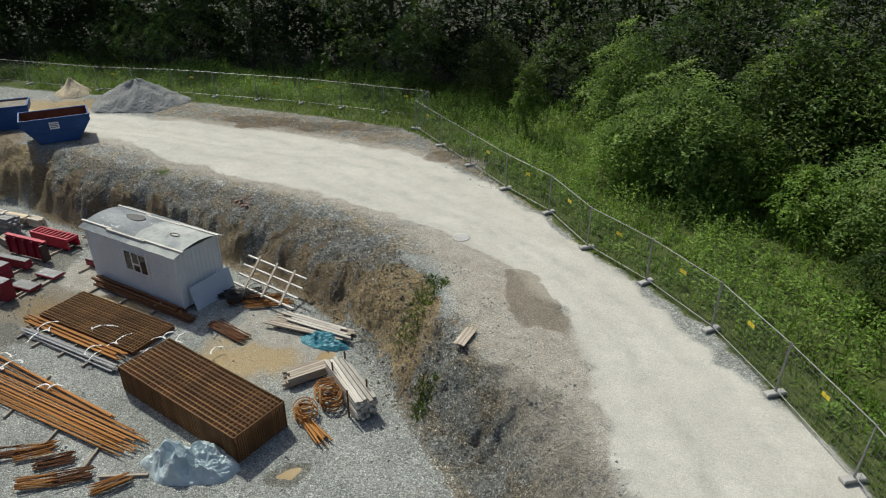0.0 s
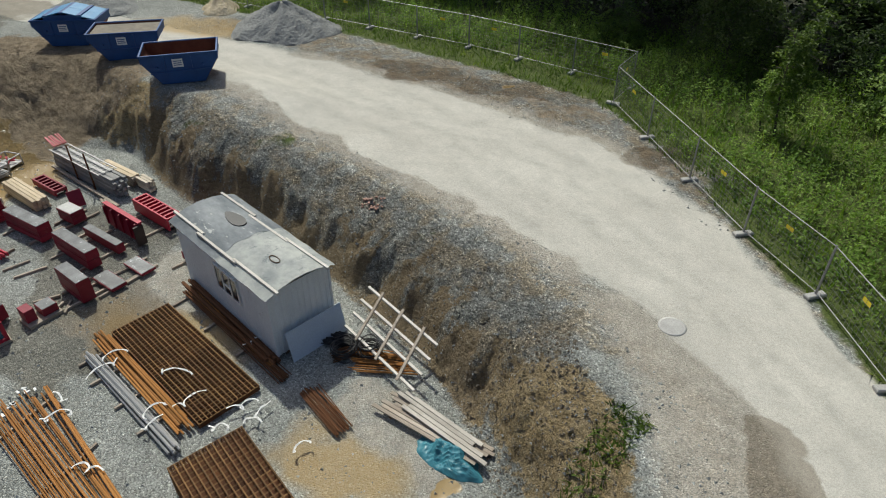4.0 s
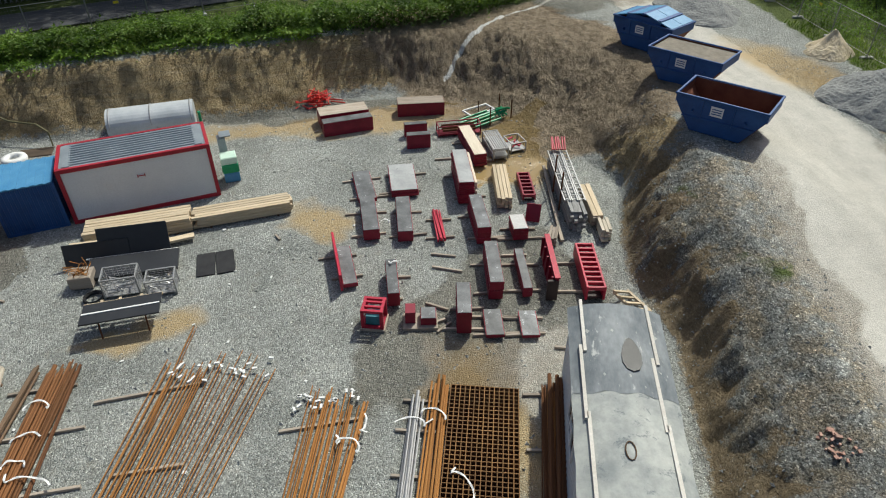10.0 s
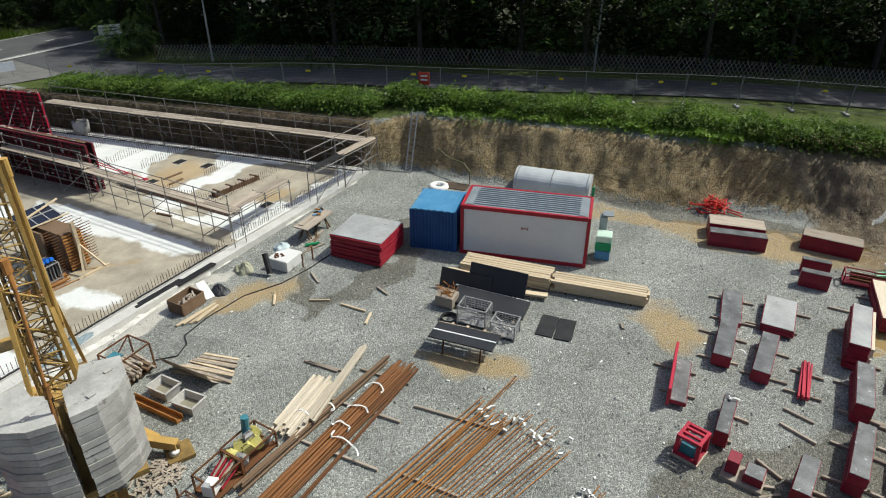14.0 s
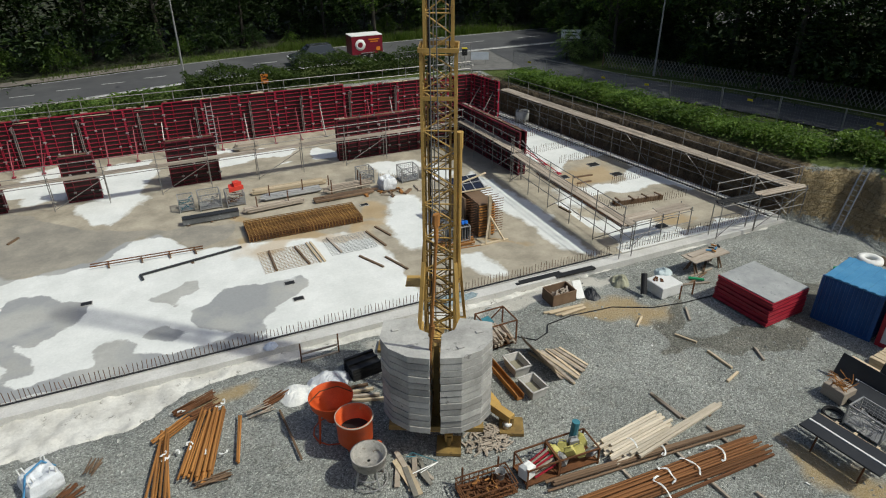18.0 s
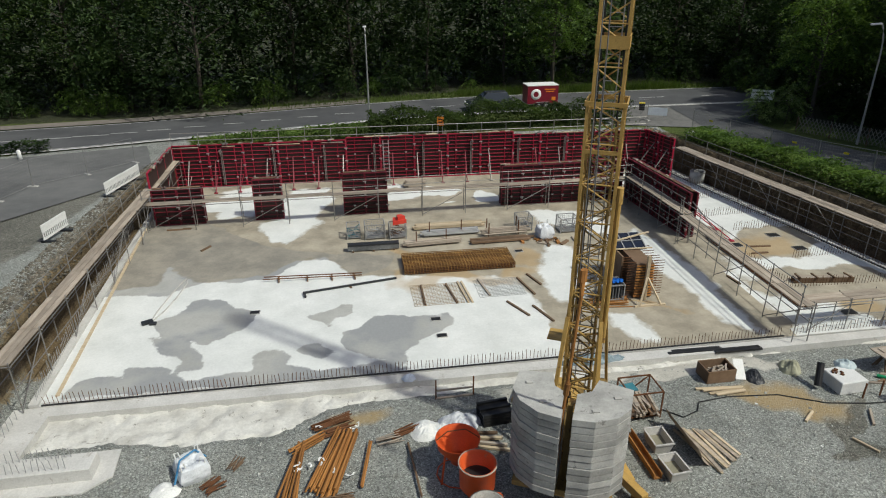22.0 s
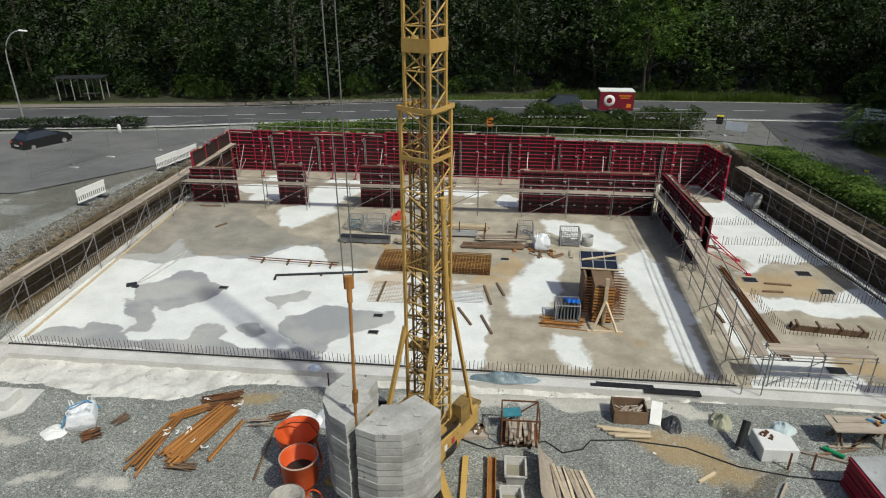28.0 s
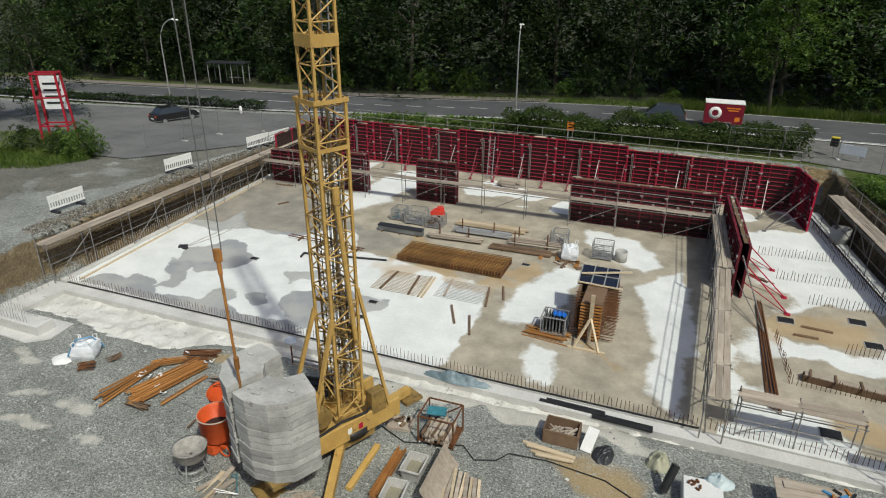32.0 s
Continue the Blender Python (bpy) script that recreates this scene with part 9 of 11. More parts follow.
part("wheel", Geo().path([(0.55 + 0.22 * math.cos(k * 0.524), -0.35, 0.35 + 0.22 * math.sin(k * 0.524)) for k in range(13)], 0.025, 6), ORANGE, bk)
mx = thing("mixer_drum", (3.62, 13.95, 0), 0, "grey cement-crusted drum on a tube stand", "mixer")
part("drum", Geo().lathe([(0.15, 0.62), (0.42, 0.7), (0.52, 0.85), (0.55, 1.15), (0.57, 1.16), (0.5, 1.15), (0.45, 0.9), (0.05, 0.85)], 24), MIXER, mx)
for k in range(4):
    a = 0.3 + k * math.pi / 2
    part("leg", Geo().tube((0.35 * math.cos(a), 0.35 * math.sin(a), 0.75), (0.55 * math.cos(a), 0.55 * math.sin(a), 0), 0.03, 6), GALV, mx)
for z, r in ((0.12, 0.55), (0.4, 0.45)):
    part("ring", Geo().path([(r * math.cos(k * 0.524), r * math.sin(k * 0.524), z) for k in range(13)], 0.02, 5), GALV, mx)
crumpled("sand_bag", (2.3, 18.7, 0), 0.75, 0.6, 0.24, WHITEPL, "white plastic bags heaped on a pallet", "bags", 9.0)
crumpled("sand_bag", (3.45, 19.0, 0), 0.8, 0.6, 0.3, plain("grey_plastic_bag", (0.5, 0.52, 0.55), (0.62, 0.63, 0.66), 0.4), "grey plastic bags on a pallet", "bags", 11.0)
bp = thing("black_pallets", (4.85, 19.2, 0), 10, "stack of black plastic pallets", "pallets")
for k in range(4):
    q = part("pallet", Geo().box((0, 0, 0.02 + 0.13 * k), (1.2, 0.9, 0.03)).box((0, -0.38, 0.08 + 0.13 * k), (1.2, 0.1, 0.09)).box((0, 0, 0.08 + 0.13 * k), (1.2, 0.1, 0.09)).box((0, 0.38, 0.08 + 0.13 * k), (1.2, 0.1, 0.09)), BLACK, bp)
lr_ = thing("low_rail", (3.5, 20.6, 0), 4, "low grey rail on two posts before the slab", "rail")
for x in (-0.75, 0.75):
    part("post", Geo().bar((x, 0, 0), (x, 0, 0.9), 0.05), RUSTDARK, lr_)
for z in (0.4, 0.05):
    part("bar", Geo().bar((-0.75, 0, z), (0.75, 0, z), 0.07, 0.05), OLDWOOD, lr_)
CANISTER = plain("yellow_canister", (0.5, 0.45, 0.12), (0.6, 0.55, 0.2), 0.5)
cg = rack((9.82, 12.38, 0), 0, 1.4, 0.92, 0.66, "rusty crate full of yellowed plastic canisters", RUSTDARK)
for k in range(8):
    x, y = -0.5 + 0.34 * (k % 4) + rnd.uniform(-0.06, 0.06), -0.22 + 0.4 * (k // 4) + rnd.uniform(-0.08, 0.08)
    z, rz_ = 0.3 + rnd.uniform(0, 0.3), rnd.uniform(-70, 70)
    cn = part("canister", Geo().box((0, 0, 0), (0.3, 0.2, 0.4), bevel=0.06).tube((0.08, 0, 0.19), (0.08, 0, 0.25), 0.035, 8).bar((-0.12, 0, 0.24), (0.03, 0, 0.25), 0.03).bar((-0.12, 0, 0.18), (-0.12, 0, 0.25), 0.03), CANISTER if k % 3 else GALV, cg)
    cn.matrix_basis = pose(x, y, z, rnd.uniform(-60, 60), rnd.uniform(-30, 30), rz_)
part("blue_barrel", Geo().tube((0.25, 0.38, 0.5), (0.3, 0.36, 1.2), 0.13, 10), TEAL, cg)
cg2 = rack((8.5, 12.3, 0), 1, 1.1, 0.85, 0.72, "rusty crate with red pipes and a white sack", RUSTDARK)
for k in range(10):
    part("red_pipe", Geo().tube((-0.2 + rnd.uniform(-0.1, 0.1), -0.3 + 0.06 * k, 0.2 + 0.05 * (k % 4)), (0.5, -0.32 + 0.07 * k, 0.5 + 0.06 * (k % 4)), 0.035, 6), REDFRAME if k % 3 == 0 else OLDWOOD, cg2)
part("sack", Geo().box((-0.45, -0.2, 0.5), (0.4, 0.35, 0.6), 20, bevel=0.1), WHITEPL, cg2)
tr = thing("wire_crate", (6.76, 12.22, 0), 0, "long rusty wire crate full of scrap iron", "crate")
for s in (-1, 1):
    for k in range(12):
        part("side_wire", Geo().bar((-0.83 + 1.66 * k / 11, s * 0.42, 0.06), (-0.83 + 1.66 * k / 11, s * 0.42, 0.48), 0.02), RUSTDARK, tr)
    for z in (0.1, 0.28, 0.48):
        part("side_bar", Geo().bar((-0.85, s * 0.42, z), (0.85, s * 0.42, z), 0.035), RUSTDARK, tr)
        part("end_bar", Geo().bar((s * 0.83, -0.42, z), (s * 0.83, 0.42, z), 0.035), RUSTDARK, tr)
    part("post", Geo().bar((s * 0.6, 0.45, 0), (s * 0.6, 0.45, 0.8), 0.05), RUSTDARK, tr)
part("floor", Geo().box((0, 0, 0.08), (1.66, 0.84, 0.04)), RUSTDARK, tr)
for k in range(70):
    x, y = rnd.uniform(-0.7, 0.7), rnd.uniform(-0.3, 0.3)
    part("scrap", Geo().box((x, y, rnd.uniform(0.15, 0.38)), (rnd.uniform(0.08, 0.26), 0.045, 0.045), rnd.uniform(0, 180), rnd.uniform(-30, 30)), RUSTDARK if k % 4 else RUST, tr)
part("pail", Geo().lathe([(0.12, 0.3), (0.16, 0.58), (0.17, 0.58), (0.15, 0.55), (0.1, 0.34)], 16, at=(0.5, 0.1, 0)), GALV, tr)
part("canister", Geo().box((-1.02, -0.4, 0.2), (0.3, 0.24, 0.4), 20, bevel=0.05), CANISTER, tr)
part("canister", Geo().box((-0.75, -0.62, 0.18), (0.3, 0.24, 0.36), -15, bevel=0.05), CANISTER, tr)
jp = thing("plank_heap", (4.95, 13.75, 0), 25, "heap of broken planks, boards and wrappers", "timber scraps")
for k in range(13):
    part("plank", Geo().box((rnd.uniform(-0.4, 0.4), rnd.uniform(-0.35, 0.35), 0.05 + 0.035 * (k % 4)), (rnd.uniform(0.6, 1.3), rnd.uniform(0.08, 0.18), 0.035), rnd.uniform(45, 80), rnd.uniform(-5, 5)), (OLDWOOD, TIMBER, LATH)[k % 3], jp)
for k in range(2):
    part("wrapper", Geo().path([(rnd.uniform(-0.6, 0.7), rnd.uniform(-0.5, 0.5), 0.18 + 0.04 * q_) for q_ in range(4)], 0.02, 4), (TEAL, WHITEPL)[k % 2], jp)
wd = thing("timber_pieces", (4.3, 17.9, 0), -15, "ochre timber beams and boards behind the funnel", "timber")
for k in range(6):
    part("beam", Geo().box((rnd.uniform(-0.2, 0.2), -0.35 + 0.13 * k, 0.07 + 0.09 * (k % 2)), (1.5 - 0.12 * k, 0.1, 0.09), rnd.uniform(-14, 14)), (TIMBER, OLDWOOD, DARKWOOD)[k % 3], wd)
chips = Geo()
for k in range(170):
    a, r = rnd.uniform(0, 6.28), rnd.random() ** 0.7
    chips.box((7.75 + 0.95 * r * math.cos(a), 14.15 + 0.65 * r * math.sin(a), 0.03 + 0.16 * (1 - r) * rnd.random() + 0.02), (rnd.uniform(0.12, 0.4), 0.05, 0.03), rnd.uniform(0, 180), rnd.uniform(-15, 15))
solo("wood_chips", chips, OLDWOOD, "heap of splintered timber scraps on gravel", "timber scraps", kind="stuff")
pail = solo("white_pail", Geo().lathe([(0.0, 0.0), (0.13, 0.0), (0.16, 0.3), (0.165, 0.3), (0.0, 0.31)], 16), WHITEPL, "white plastic pail on the gravel", "pail", at=(8.5, 14.3, 0))
TUBGREY = plain("grey_mortar_tub", (0.42, 0.41, 0.38), (0.55, 0.53, 0.5), 0.6, wear=(0.6, 0.58, 0.53), worn=0.03)
for x, y, rz, lab in ((10.3, 17.05, 4, "pale mortar tub with cloudy water"), (10.25, 15.7, 8, "pale mortar tub with coiled hose inside")):
    t = thing("mortar_tub", (x, y, 0), rz, lab, "mortar tub", "mortar tubs")
    w, l, h = 0.68, 0.92, 0.42
    o = [(-w / 2, -l / 2), (w / 2, -l / 2), (w / 2, l / 2), (-w / 2, l / 2)]
    g = Geo()
    for k_, z in ((0.82, 0.0), (1.0, h), (0.94, h), (0.78, 0.05)):
        g.v += [(px * k_, py * k_, z) for px, py in o]
    for r_ in range(3):
        g.f += [(4 * r_ + k, 4 * r_ + (k + 1) % 4, 4 * r_ + 4 + (k + 1) % 4, 4 * r_ + 4 + k) for k in range(4)]
    g.f += [(3, 2, 1, 0), (12, 13, 14, 15)]
    part("shell", g, TUBGREY, t)
    part("rim", Geo().box((0, l / 2, h), (w + 0.06, 0.06, 0.05)).box((0, -l / 2, h), (w + 0.06, 0.06, 0.05)).box((w / 2, 0, h), (0.06, l, 0.05)).box((-w / 2, 0, h), (0.06, l, 0.05)), TUBGREY, t)
    part("water", Geo().box((0, 0, 0.14), (w * 0.82, l * 0.82, 0.02)), plain("cloudy_water", (0.24, 0.22, 0.16), (0.3, 0.28, 0.2), 0.15), t)
solo("yellow_beam", Geo().box((0, 0, 0.1), (0.2, 2.2, 0.16), bevel=0.01), plain("yellow_beam_paint", (0.5, 0.3, 0.07), (0.58, 0.38, 0.12), 0.7), "ochre timber formwork beam on gravel", "beam", at=(8.65, 16.5, 0), rz=4)
ch = thing("steel_channel", (9.55, 16.6, 0), 4, "rusty steel channel beam, open side up", "beam")
part("web", Geo().box((0, 0, 0.06), (0.26, 2.3, 0.04)), RUST, ch)
for s in (-1, 1):
    part("flange", Geo().box((s * 0.13, 0, 0.16), (0.03, 2.3, 0.2)), RUST, ch)
ps = thing("curved_board", (11.05, 16.9, 0), 4, "curved grey plywood sheet leaning beside planks", "board")
g = Geo()
for i in range(9):
    t = i / 8
    for y in (-1.2, 1.2):
        g.v.append((0.25 * t + 0.3 * t * t, y * (1 - 0.1 * t), 0.75 * (1 - t) ** 1.2 + 0.02))
g.f = [(2 * i, 2 * i + 1, 2 * i + 3, 2 * i + 2) for i in range(8)]
g.smooth = True
part("sheet", g, OLDWOOD, ps)
for k in range(9):
    solo("loose_plank", Geo().box((0, 0, 0.06 + 0.03 * (k % 3)), (0.1 + 0.03 * (k % 2), 2.4 - 0.12 * k, 0.04)), OLDWOOD if k % 2 else TIMBER, "loose weathered plank on gravel", "plank", "loose planks", at=(11.55 + 0.14 * k, 16.6 + 0.03 * k, 0), rz=10 + rnd.uniform(-4, 8))
wc = rack((10.35, 19.05, 0), 4, 1.3, 1.1, 1.15, "steel frame crate full of short squared timbers", RUSTDARK)
for k in range(30):
    part("timber", Geo().box((-0.45 + 0.1 * (k % 10) + rnd.uniform(-0.02, 0.02), -0.1 + rnd.uniform(-0.15, 0.1), 0.25 + 0.11 * (k // 10)), (0.09, rnd.uniform(0.8, 1.1), 0.09), rnd.uniform(-5, 5), rnd.uniform(-8, 8)), OLDWOOD if k % 4 else DARKWOOD, wc)
part("brace", Geo().bar((-0.65, 0.55, 0.1), (0.65, 0.55, 1.15), 0.04), RUSTDARK, wc)
part("sheet", Geo().box((-0.3, 0.4, 0.75), (0.7, 0.4, 0.05), 10, 10), TEAL, wc)
jb = thing("junk_pallet", (8.75, 19.0, 0), 12, "small pallet with wooden offcuts and wrappers", "pallet")
part("pallet", Geo().box((0, 0, 0.06), (0.9, 0.7, 0.12)), OLDWOOD, jb)
for k in range(9):
    part("offcut", Geo().box((rnd.uniform(-0.35, 0.35), rnd.uniform(-0.25, 0.25), 0.17 + 0.03 * (k % 3)), (rnd.uniform(0.15, 0.4), 0.12, 0.06), rnd.uniform(0, 180)), DARKWOOD if k % 3 else WHITEPL, jb)
bx = thing("timber_box", (14.35, 20.75, 0), 3, "open wooden box of timber scraps and clamps", "wooden box")
for s in (-1, 1):
    part("side", Geo().box((0, s * 0.42, 0.3), (1.2, 0.05, 0.55)), DARKWOOD, bx)
    part("end", Geo().box((s * 0.6, 0, 0.3), (0.05, 0.84, 0.55)), DARKWOOD, bx)
part("floor", Geo().box((0, 0, 0.06), (1.2, 0.84, 0.05)), DARKWOOD, bx)
for k in range(16):
    part("scrap", Geo().box((rnd.uniform(-0.4, 0.4), rnd.uniform(-0.25, 0.25), rnd.uniform(0.3, 0.5)), (rnd.uniform(0.2, 0.6), 0.07, 0.05), rnd.uniform(0, 180), rnd.uniform(-10, 10)), OLDWOOD, bx)
for k in range(4):
    solo("loose_plank", Geo().box((0, 0, 0.05 + 0.05 * (k % 2)), (1.9 - 0.2 * k, 0.12, 0.05)), TIMBER, "pale loose plank before the wooden box", "plank", "loose planks", at=(14.1 + 0.1 * k, 19.95 - 0.13 * k, 0), rz=-2 + 3 * k)
solo("white_board", Geo().box((0, 0, 0.3), (0.4, 0.9, 0.04), 0, 35, 0), WHITEPL, "white board leaning on the wooden box", "board", at=(15.35, 20.75, 0), rz=-10)
crumpled("black_sheet", (15.9, 20.5, 0), 0.4, 0.5, 0.25, CHARCOAL, "crumpled dark plastic sheet on gravel", "plastic sheet", 13.0)
pb = thing("concrete_plinth", (19.15, 19.6, 0), 6, "white concrete block with tools and bags on top", "concrete block")
part("block", Geo().box((0, 0, 0.28), (1.2, 1.1, 0.56), bevel=0.03), plain("white_block", (0.66, 0.66, 0.64), (0.75, 0.75, 0.73), 0.8), pb)
for k in range(7):
    solo("clamp", Geo().box((0, 0, 0.03), (0.14, 0.06, 0.06)), RUSTDARK, "small dark steel clamp on the block", "clamp", "steel clamps", at=(18.9 + rnd.uniform(-0.2, 0.2), 19.75 + rnd.uniform(-0.2, 0.2), 0.56), rz=rnd.uniform(0, 180))
crumpled("grey_bag", (19.6, 20.25, 0.5), 0.45, 0.35, 0.3, TARP, "blue-grey bag slumped on the block edge", "bag", 15.0)
crumpled("sack", (17.7, 20.9, 0), 0.4, 0.5, 0.4, plain("olive_sack", (0.3, 0.3, 0.2), (0.45, 0.44, 0.33), 0.7), "olive-white sack lying on gravel", "sack", 17.0)
solo("black_pipe", Geo().tube((0, -0.1, 0.15), (0.25, 0.35, 0.95), 0.14, 12), BLACK, "short black plastic pipe leaning on the block", "pipe", at=(18.0, 19.6, 0))
for x, y in ((19.4, 18.75), (20.2, 18.85)):
    solo("steel_peg", Geo().bar((0, 0, 0), (0, 0, 0.7), 0.05), RUSTDARK, "dark steel peg before the block", "peg", at=(x, y, 0))
wb = thing("workbench", (22.3, 20.55, 0), 6, "rough timber workbench with boards on trestles", "workbench")
part("top", Geo().box((0, 0, 0.8), (2.3, 0.9, 0.05)).box((0.1, 0.2, 0.85), (2.0, 0.3, 0.04), 3), OLDWOOD, wb)
for x in (-0.8, 0.8):
    for s in (-1, 1):
        part("leg", Geo().bar((x + 0.1 * s, -0.35, 0), (x, 0.0, 0.78), 0.06).bar((x + 0.1 * s, 0.35, 0), (x, 0.0, 0.78), 0.06), DARKWOOD, wb)
for k in range(6):
    part("tool", Geo().box((0.3 + 0.15 * k, 0.1 + rnd.uniform(-0.2, 0.25), 0.9), (0.25, 0.08, 0.06), rnd.uniform(0, 180)), (BLUELIGHT, RUST, BLACK)[k % 3], wb)
for k in range(5):
    solo("loose_plank", Geo().box((0, 0, 0.06), (1.5, 0.1, 0.05)), DARKWOOD if k % 2 else OLDWOOD, "loose plank beside the workbench", "plank", "loose planks", at=(20.9 + 0.5 * k, 19.5 + 0.35 * k, 0), rz=rnd.uniform(-20, 50))
solo("green_tube", Geo().tube((-0.35, 0, 0.1), (0.35, 0, 0.12), 0.07, 8), GREEN, "short green plastic tube by the workbench", "pipe", at=(21.2, 19.75, 0), rz=-40)
bulk_bag((-5.75, 17.4, 0), 1.0, 0.75, 30, plain("white_woven_bag", (0.62, 0.65, 0.68), (0.74, 0.76, 0.78), 0.6), "white bulk bag slumped open on gravel", 19.0)
solo("bag_strap", Geo().path([(-0.4, -0.62, 0.2), (-0.25, -0.2, 0.82), (0.1, 0.3, 0.8), (0.3, 0.64, 0.2)], 0.035, 5), BLUELIGHT, "blue strap round the bulk bag", "strap", at=(-5.75, 17.4, 0))
crumpled("paper_sack", (-6.45, 16.75, 0), 0.5, 0.4, 0.12, WHITEPL, "flat pale paper sack on gravel", "sack", 21.0)
bundle((-4.95, 16.75, 0), 40, 0.6, 0.6, 16, "small pile of dark rusty brackets", RUSTDARK)
bundle((-4.35, 17.6, 0), 60, 0.5, 0.4, 10, "small pile of brown scrap", DARKWOOD)
bundle((0.85, 18.3, 0), 15, 0.8, 0.35, 12, "small bundle of old laths", OLDWOOD)
bundle((-0.9, 15.6, 0), 5, 1.0, 0.4, 14, "small bundle of brown laths", DARKWOOD)
bundle((-1.2, 19.4, 0), 25, 1.5, 0.5, 16, "loose rusty bent bars above the pile", RUSTDARK)
for k in range(10):
    squiggle(-1.6 + rnd.uniform(-0.9, 1.4), 17.9 + rnd.uniform(-1.5, 1.3), 0.25, rnd.uniform(0, 180), 0.2, 300 + k, 5)
for x, y, L_ in ((14.3, 22.42, 2.5), (16.2, 22.3, 2.2)):
    solo("black_profile", Geo().box((0, 0, 0.04), (L_, 0.16, 0.08)).box((0.1, 0.18, 0.03), (L_ * 0.9, 0.12, 0.06)), BLACK, "black steel profiles on the footing", "profile", "black profiles", at=(x, y, 0.12), rz=2)
crumpled("rolled_sheet", (9.6, 22.2, 0.16), 1.5, 0.26, 0.32, plain("grey_teal_sheet", (0.1, 0.15, 0.17), (0.26, 0.33, 0.36), 0.4), "rolled grey-green plastic sheet on the footing", "plastic sheet", 23.0, 3)
crumpled("plastic_bag", (1.75, 21.75, 0.2), 0.28, 0.25, 0.22, plain("blue_white_film", (0.5, 0.57, 0.68), (0.6, 0.66, 0.75), 0.3), "crumpled bluish film on the slab edge", "plastic film", 25.0)
cab = thing("power_cable", (0, 0, 0), 0, "thin black power cable winding over gravel", "cable")
part("cable", Geo().path([(8.2, 18.6, 0.03), (9.3, 18.2, 0.03), (11.3, 18.9, 0.03), (11.9, 18.4, 0.03), (12.6, 18.7, 0.03), (12.9, 19.2, 0.03), (14.2, 19.4, 0.03), (16.2, 19.3, 0.03), (17.8, 18.6, 0.03), (19.4, 18.4, 0.03), (21.4, 18.4, 0.03)], 0.025, 6), BLACK, cab)

# ---- things on the slab ----
rm = mat_stack((5.12, 32.3, 0.2), 2.3, 6.1, 2.0, [0.06, 0.16, 0.26, 0.36], 0.17, "flat stack of golden-rusty reinforcement mats on the slab", r=0.016, material=MATGOLD)
fin = Geo()
for k in range(37):
    x = -3.05 + 6.1 * k / 36
    fin.bar((x, -1.0, 0.02), (x, -1.0, 0.36), 0.035)
    fin.bar((x, 1.0, 0.02), (x, 1.0, 0.38), 0.035)
part("bent_side", fin, MATGOLD, rm)
PALEMESH = plain("pale_rusted_wire", (0.36, 0.24, 0.12), (0.48, 0.36, 0.22), 0.7)
mat_stack((3.6, 28.8, 0.2), 3, 2.5, 2.2, [0.03], 0.15, "single pale wire mesh lying on the slab", r=0.006, material=PALEMESH, name="wire_mesh_sheet")
mat_stack((6.9, 29.2, 0.2), 3, 2.4, 1.9, [0.03], 0.15, "single grey wire mesh lying on the slab", r=0.005, material=GALV, name="wire_mesh_sheet")
for x, y, L_, rz, mt in ((2.9, 28.8, 2.1, 92, DARKWOOD), (4.35, 28.8, 2.1, 100, DARKWOOD), (4.95, 28.9, 2.3, 97, TIMBER), (5.15, 28.9, 2.3, 97, TIMBER), (6.1, 29.3, 1.9, 100, OLDWOOD), (8.3, 29.2, 2.0, 105, DARKWOOD), (7.4, 26.9, 1.7, 118, DARKWOOD), (8.5, 26.3, 1.7, 112, DARKWOOD), (8.9, 29.9, 1.4, 110, DARKWOOD)):
    solo("timber_strip", Geo().box((0, 0, 0.04), (L_, 0.1, 0.08)), mt, "timber strip lying on the slab", "timber", "timber strips", at=(x, y, 0.2), rz=rz)
pp = thing("conduit_pipes", (-2.8, 31.3, 0.2), -1, "two thin grey pipes on small timber supports", "pipes")
for y in (-0.12, 0.15):
    part("pipe", Geo().tube((-2.6, y, 0.16), (2.6, y + 0.05, 0.16), 0.03, 6), RUSTDARK, pp)
for x in (-1.8, -0.3, 1.0, 2.2):
    part("support", Geo().box((x, 0, 0.06), (0.08, 0.6, 0.12), 8), DARKWOOD, pp)
dp = thing("drain_pipe", (-0.8, 30.2, 0.2), 13.5, "dark grey drain pipe with an elbow end", "pipe")
part("pipe", Geo().tube((-2.4, 0, 0.08), (2.5, 0, 0.08), 0.06, 8).tube((-2.4, 0, 0.08), (-2.4, -0.5, 0.08), 0.065, 8), CHARCOAL, dp)
part("support", Geo().box((0, 0, 0.02), (0.12, 0.4, 0.04)), DARKWOOD, dp)
hz = thing("water_hose", (-10, 29.5, 0.2), 0, "pale hose looped on the wet slab", "hose")
part("hose", Geo().path([(-0.1, -2.0, 0.02), (-0.05, -0.8, 0.02), (0.1, 0.6, 0.02), (0.3, 2.0, 0.02), (0.45, 2.6, 0.02), (0.62, 2.0, 0.02), (0.5, 0.5, 0.02), (0.3, -0.8, 0.02), (0.0, -1.8, 0.02)], 0.035, 6), TUBGREY, hz)
part("nozzle", Geo().box((-0.2, -2.0, 0.06), (0.5, 0.3, 0.1), 30).box((0.1, -2.15, 0.06), (0.3, 0.2, 0.1)), CHARCOAL, hz)
bb = thing("steel_beam", (0.45, 34.75, 0.2), 2.5, "long black and white steel beam on blocks", "beam")
part("top_face", Geo().box((0, 0, 0.42), (3.0, 0.42, 0.06)), CHARCOAL, bb)
part("web", Geo().box((0, 0, 0.23), (3.0, 0.36, 0.3)), FORMFACE, bb)
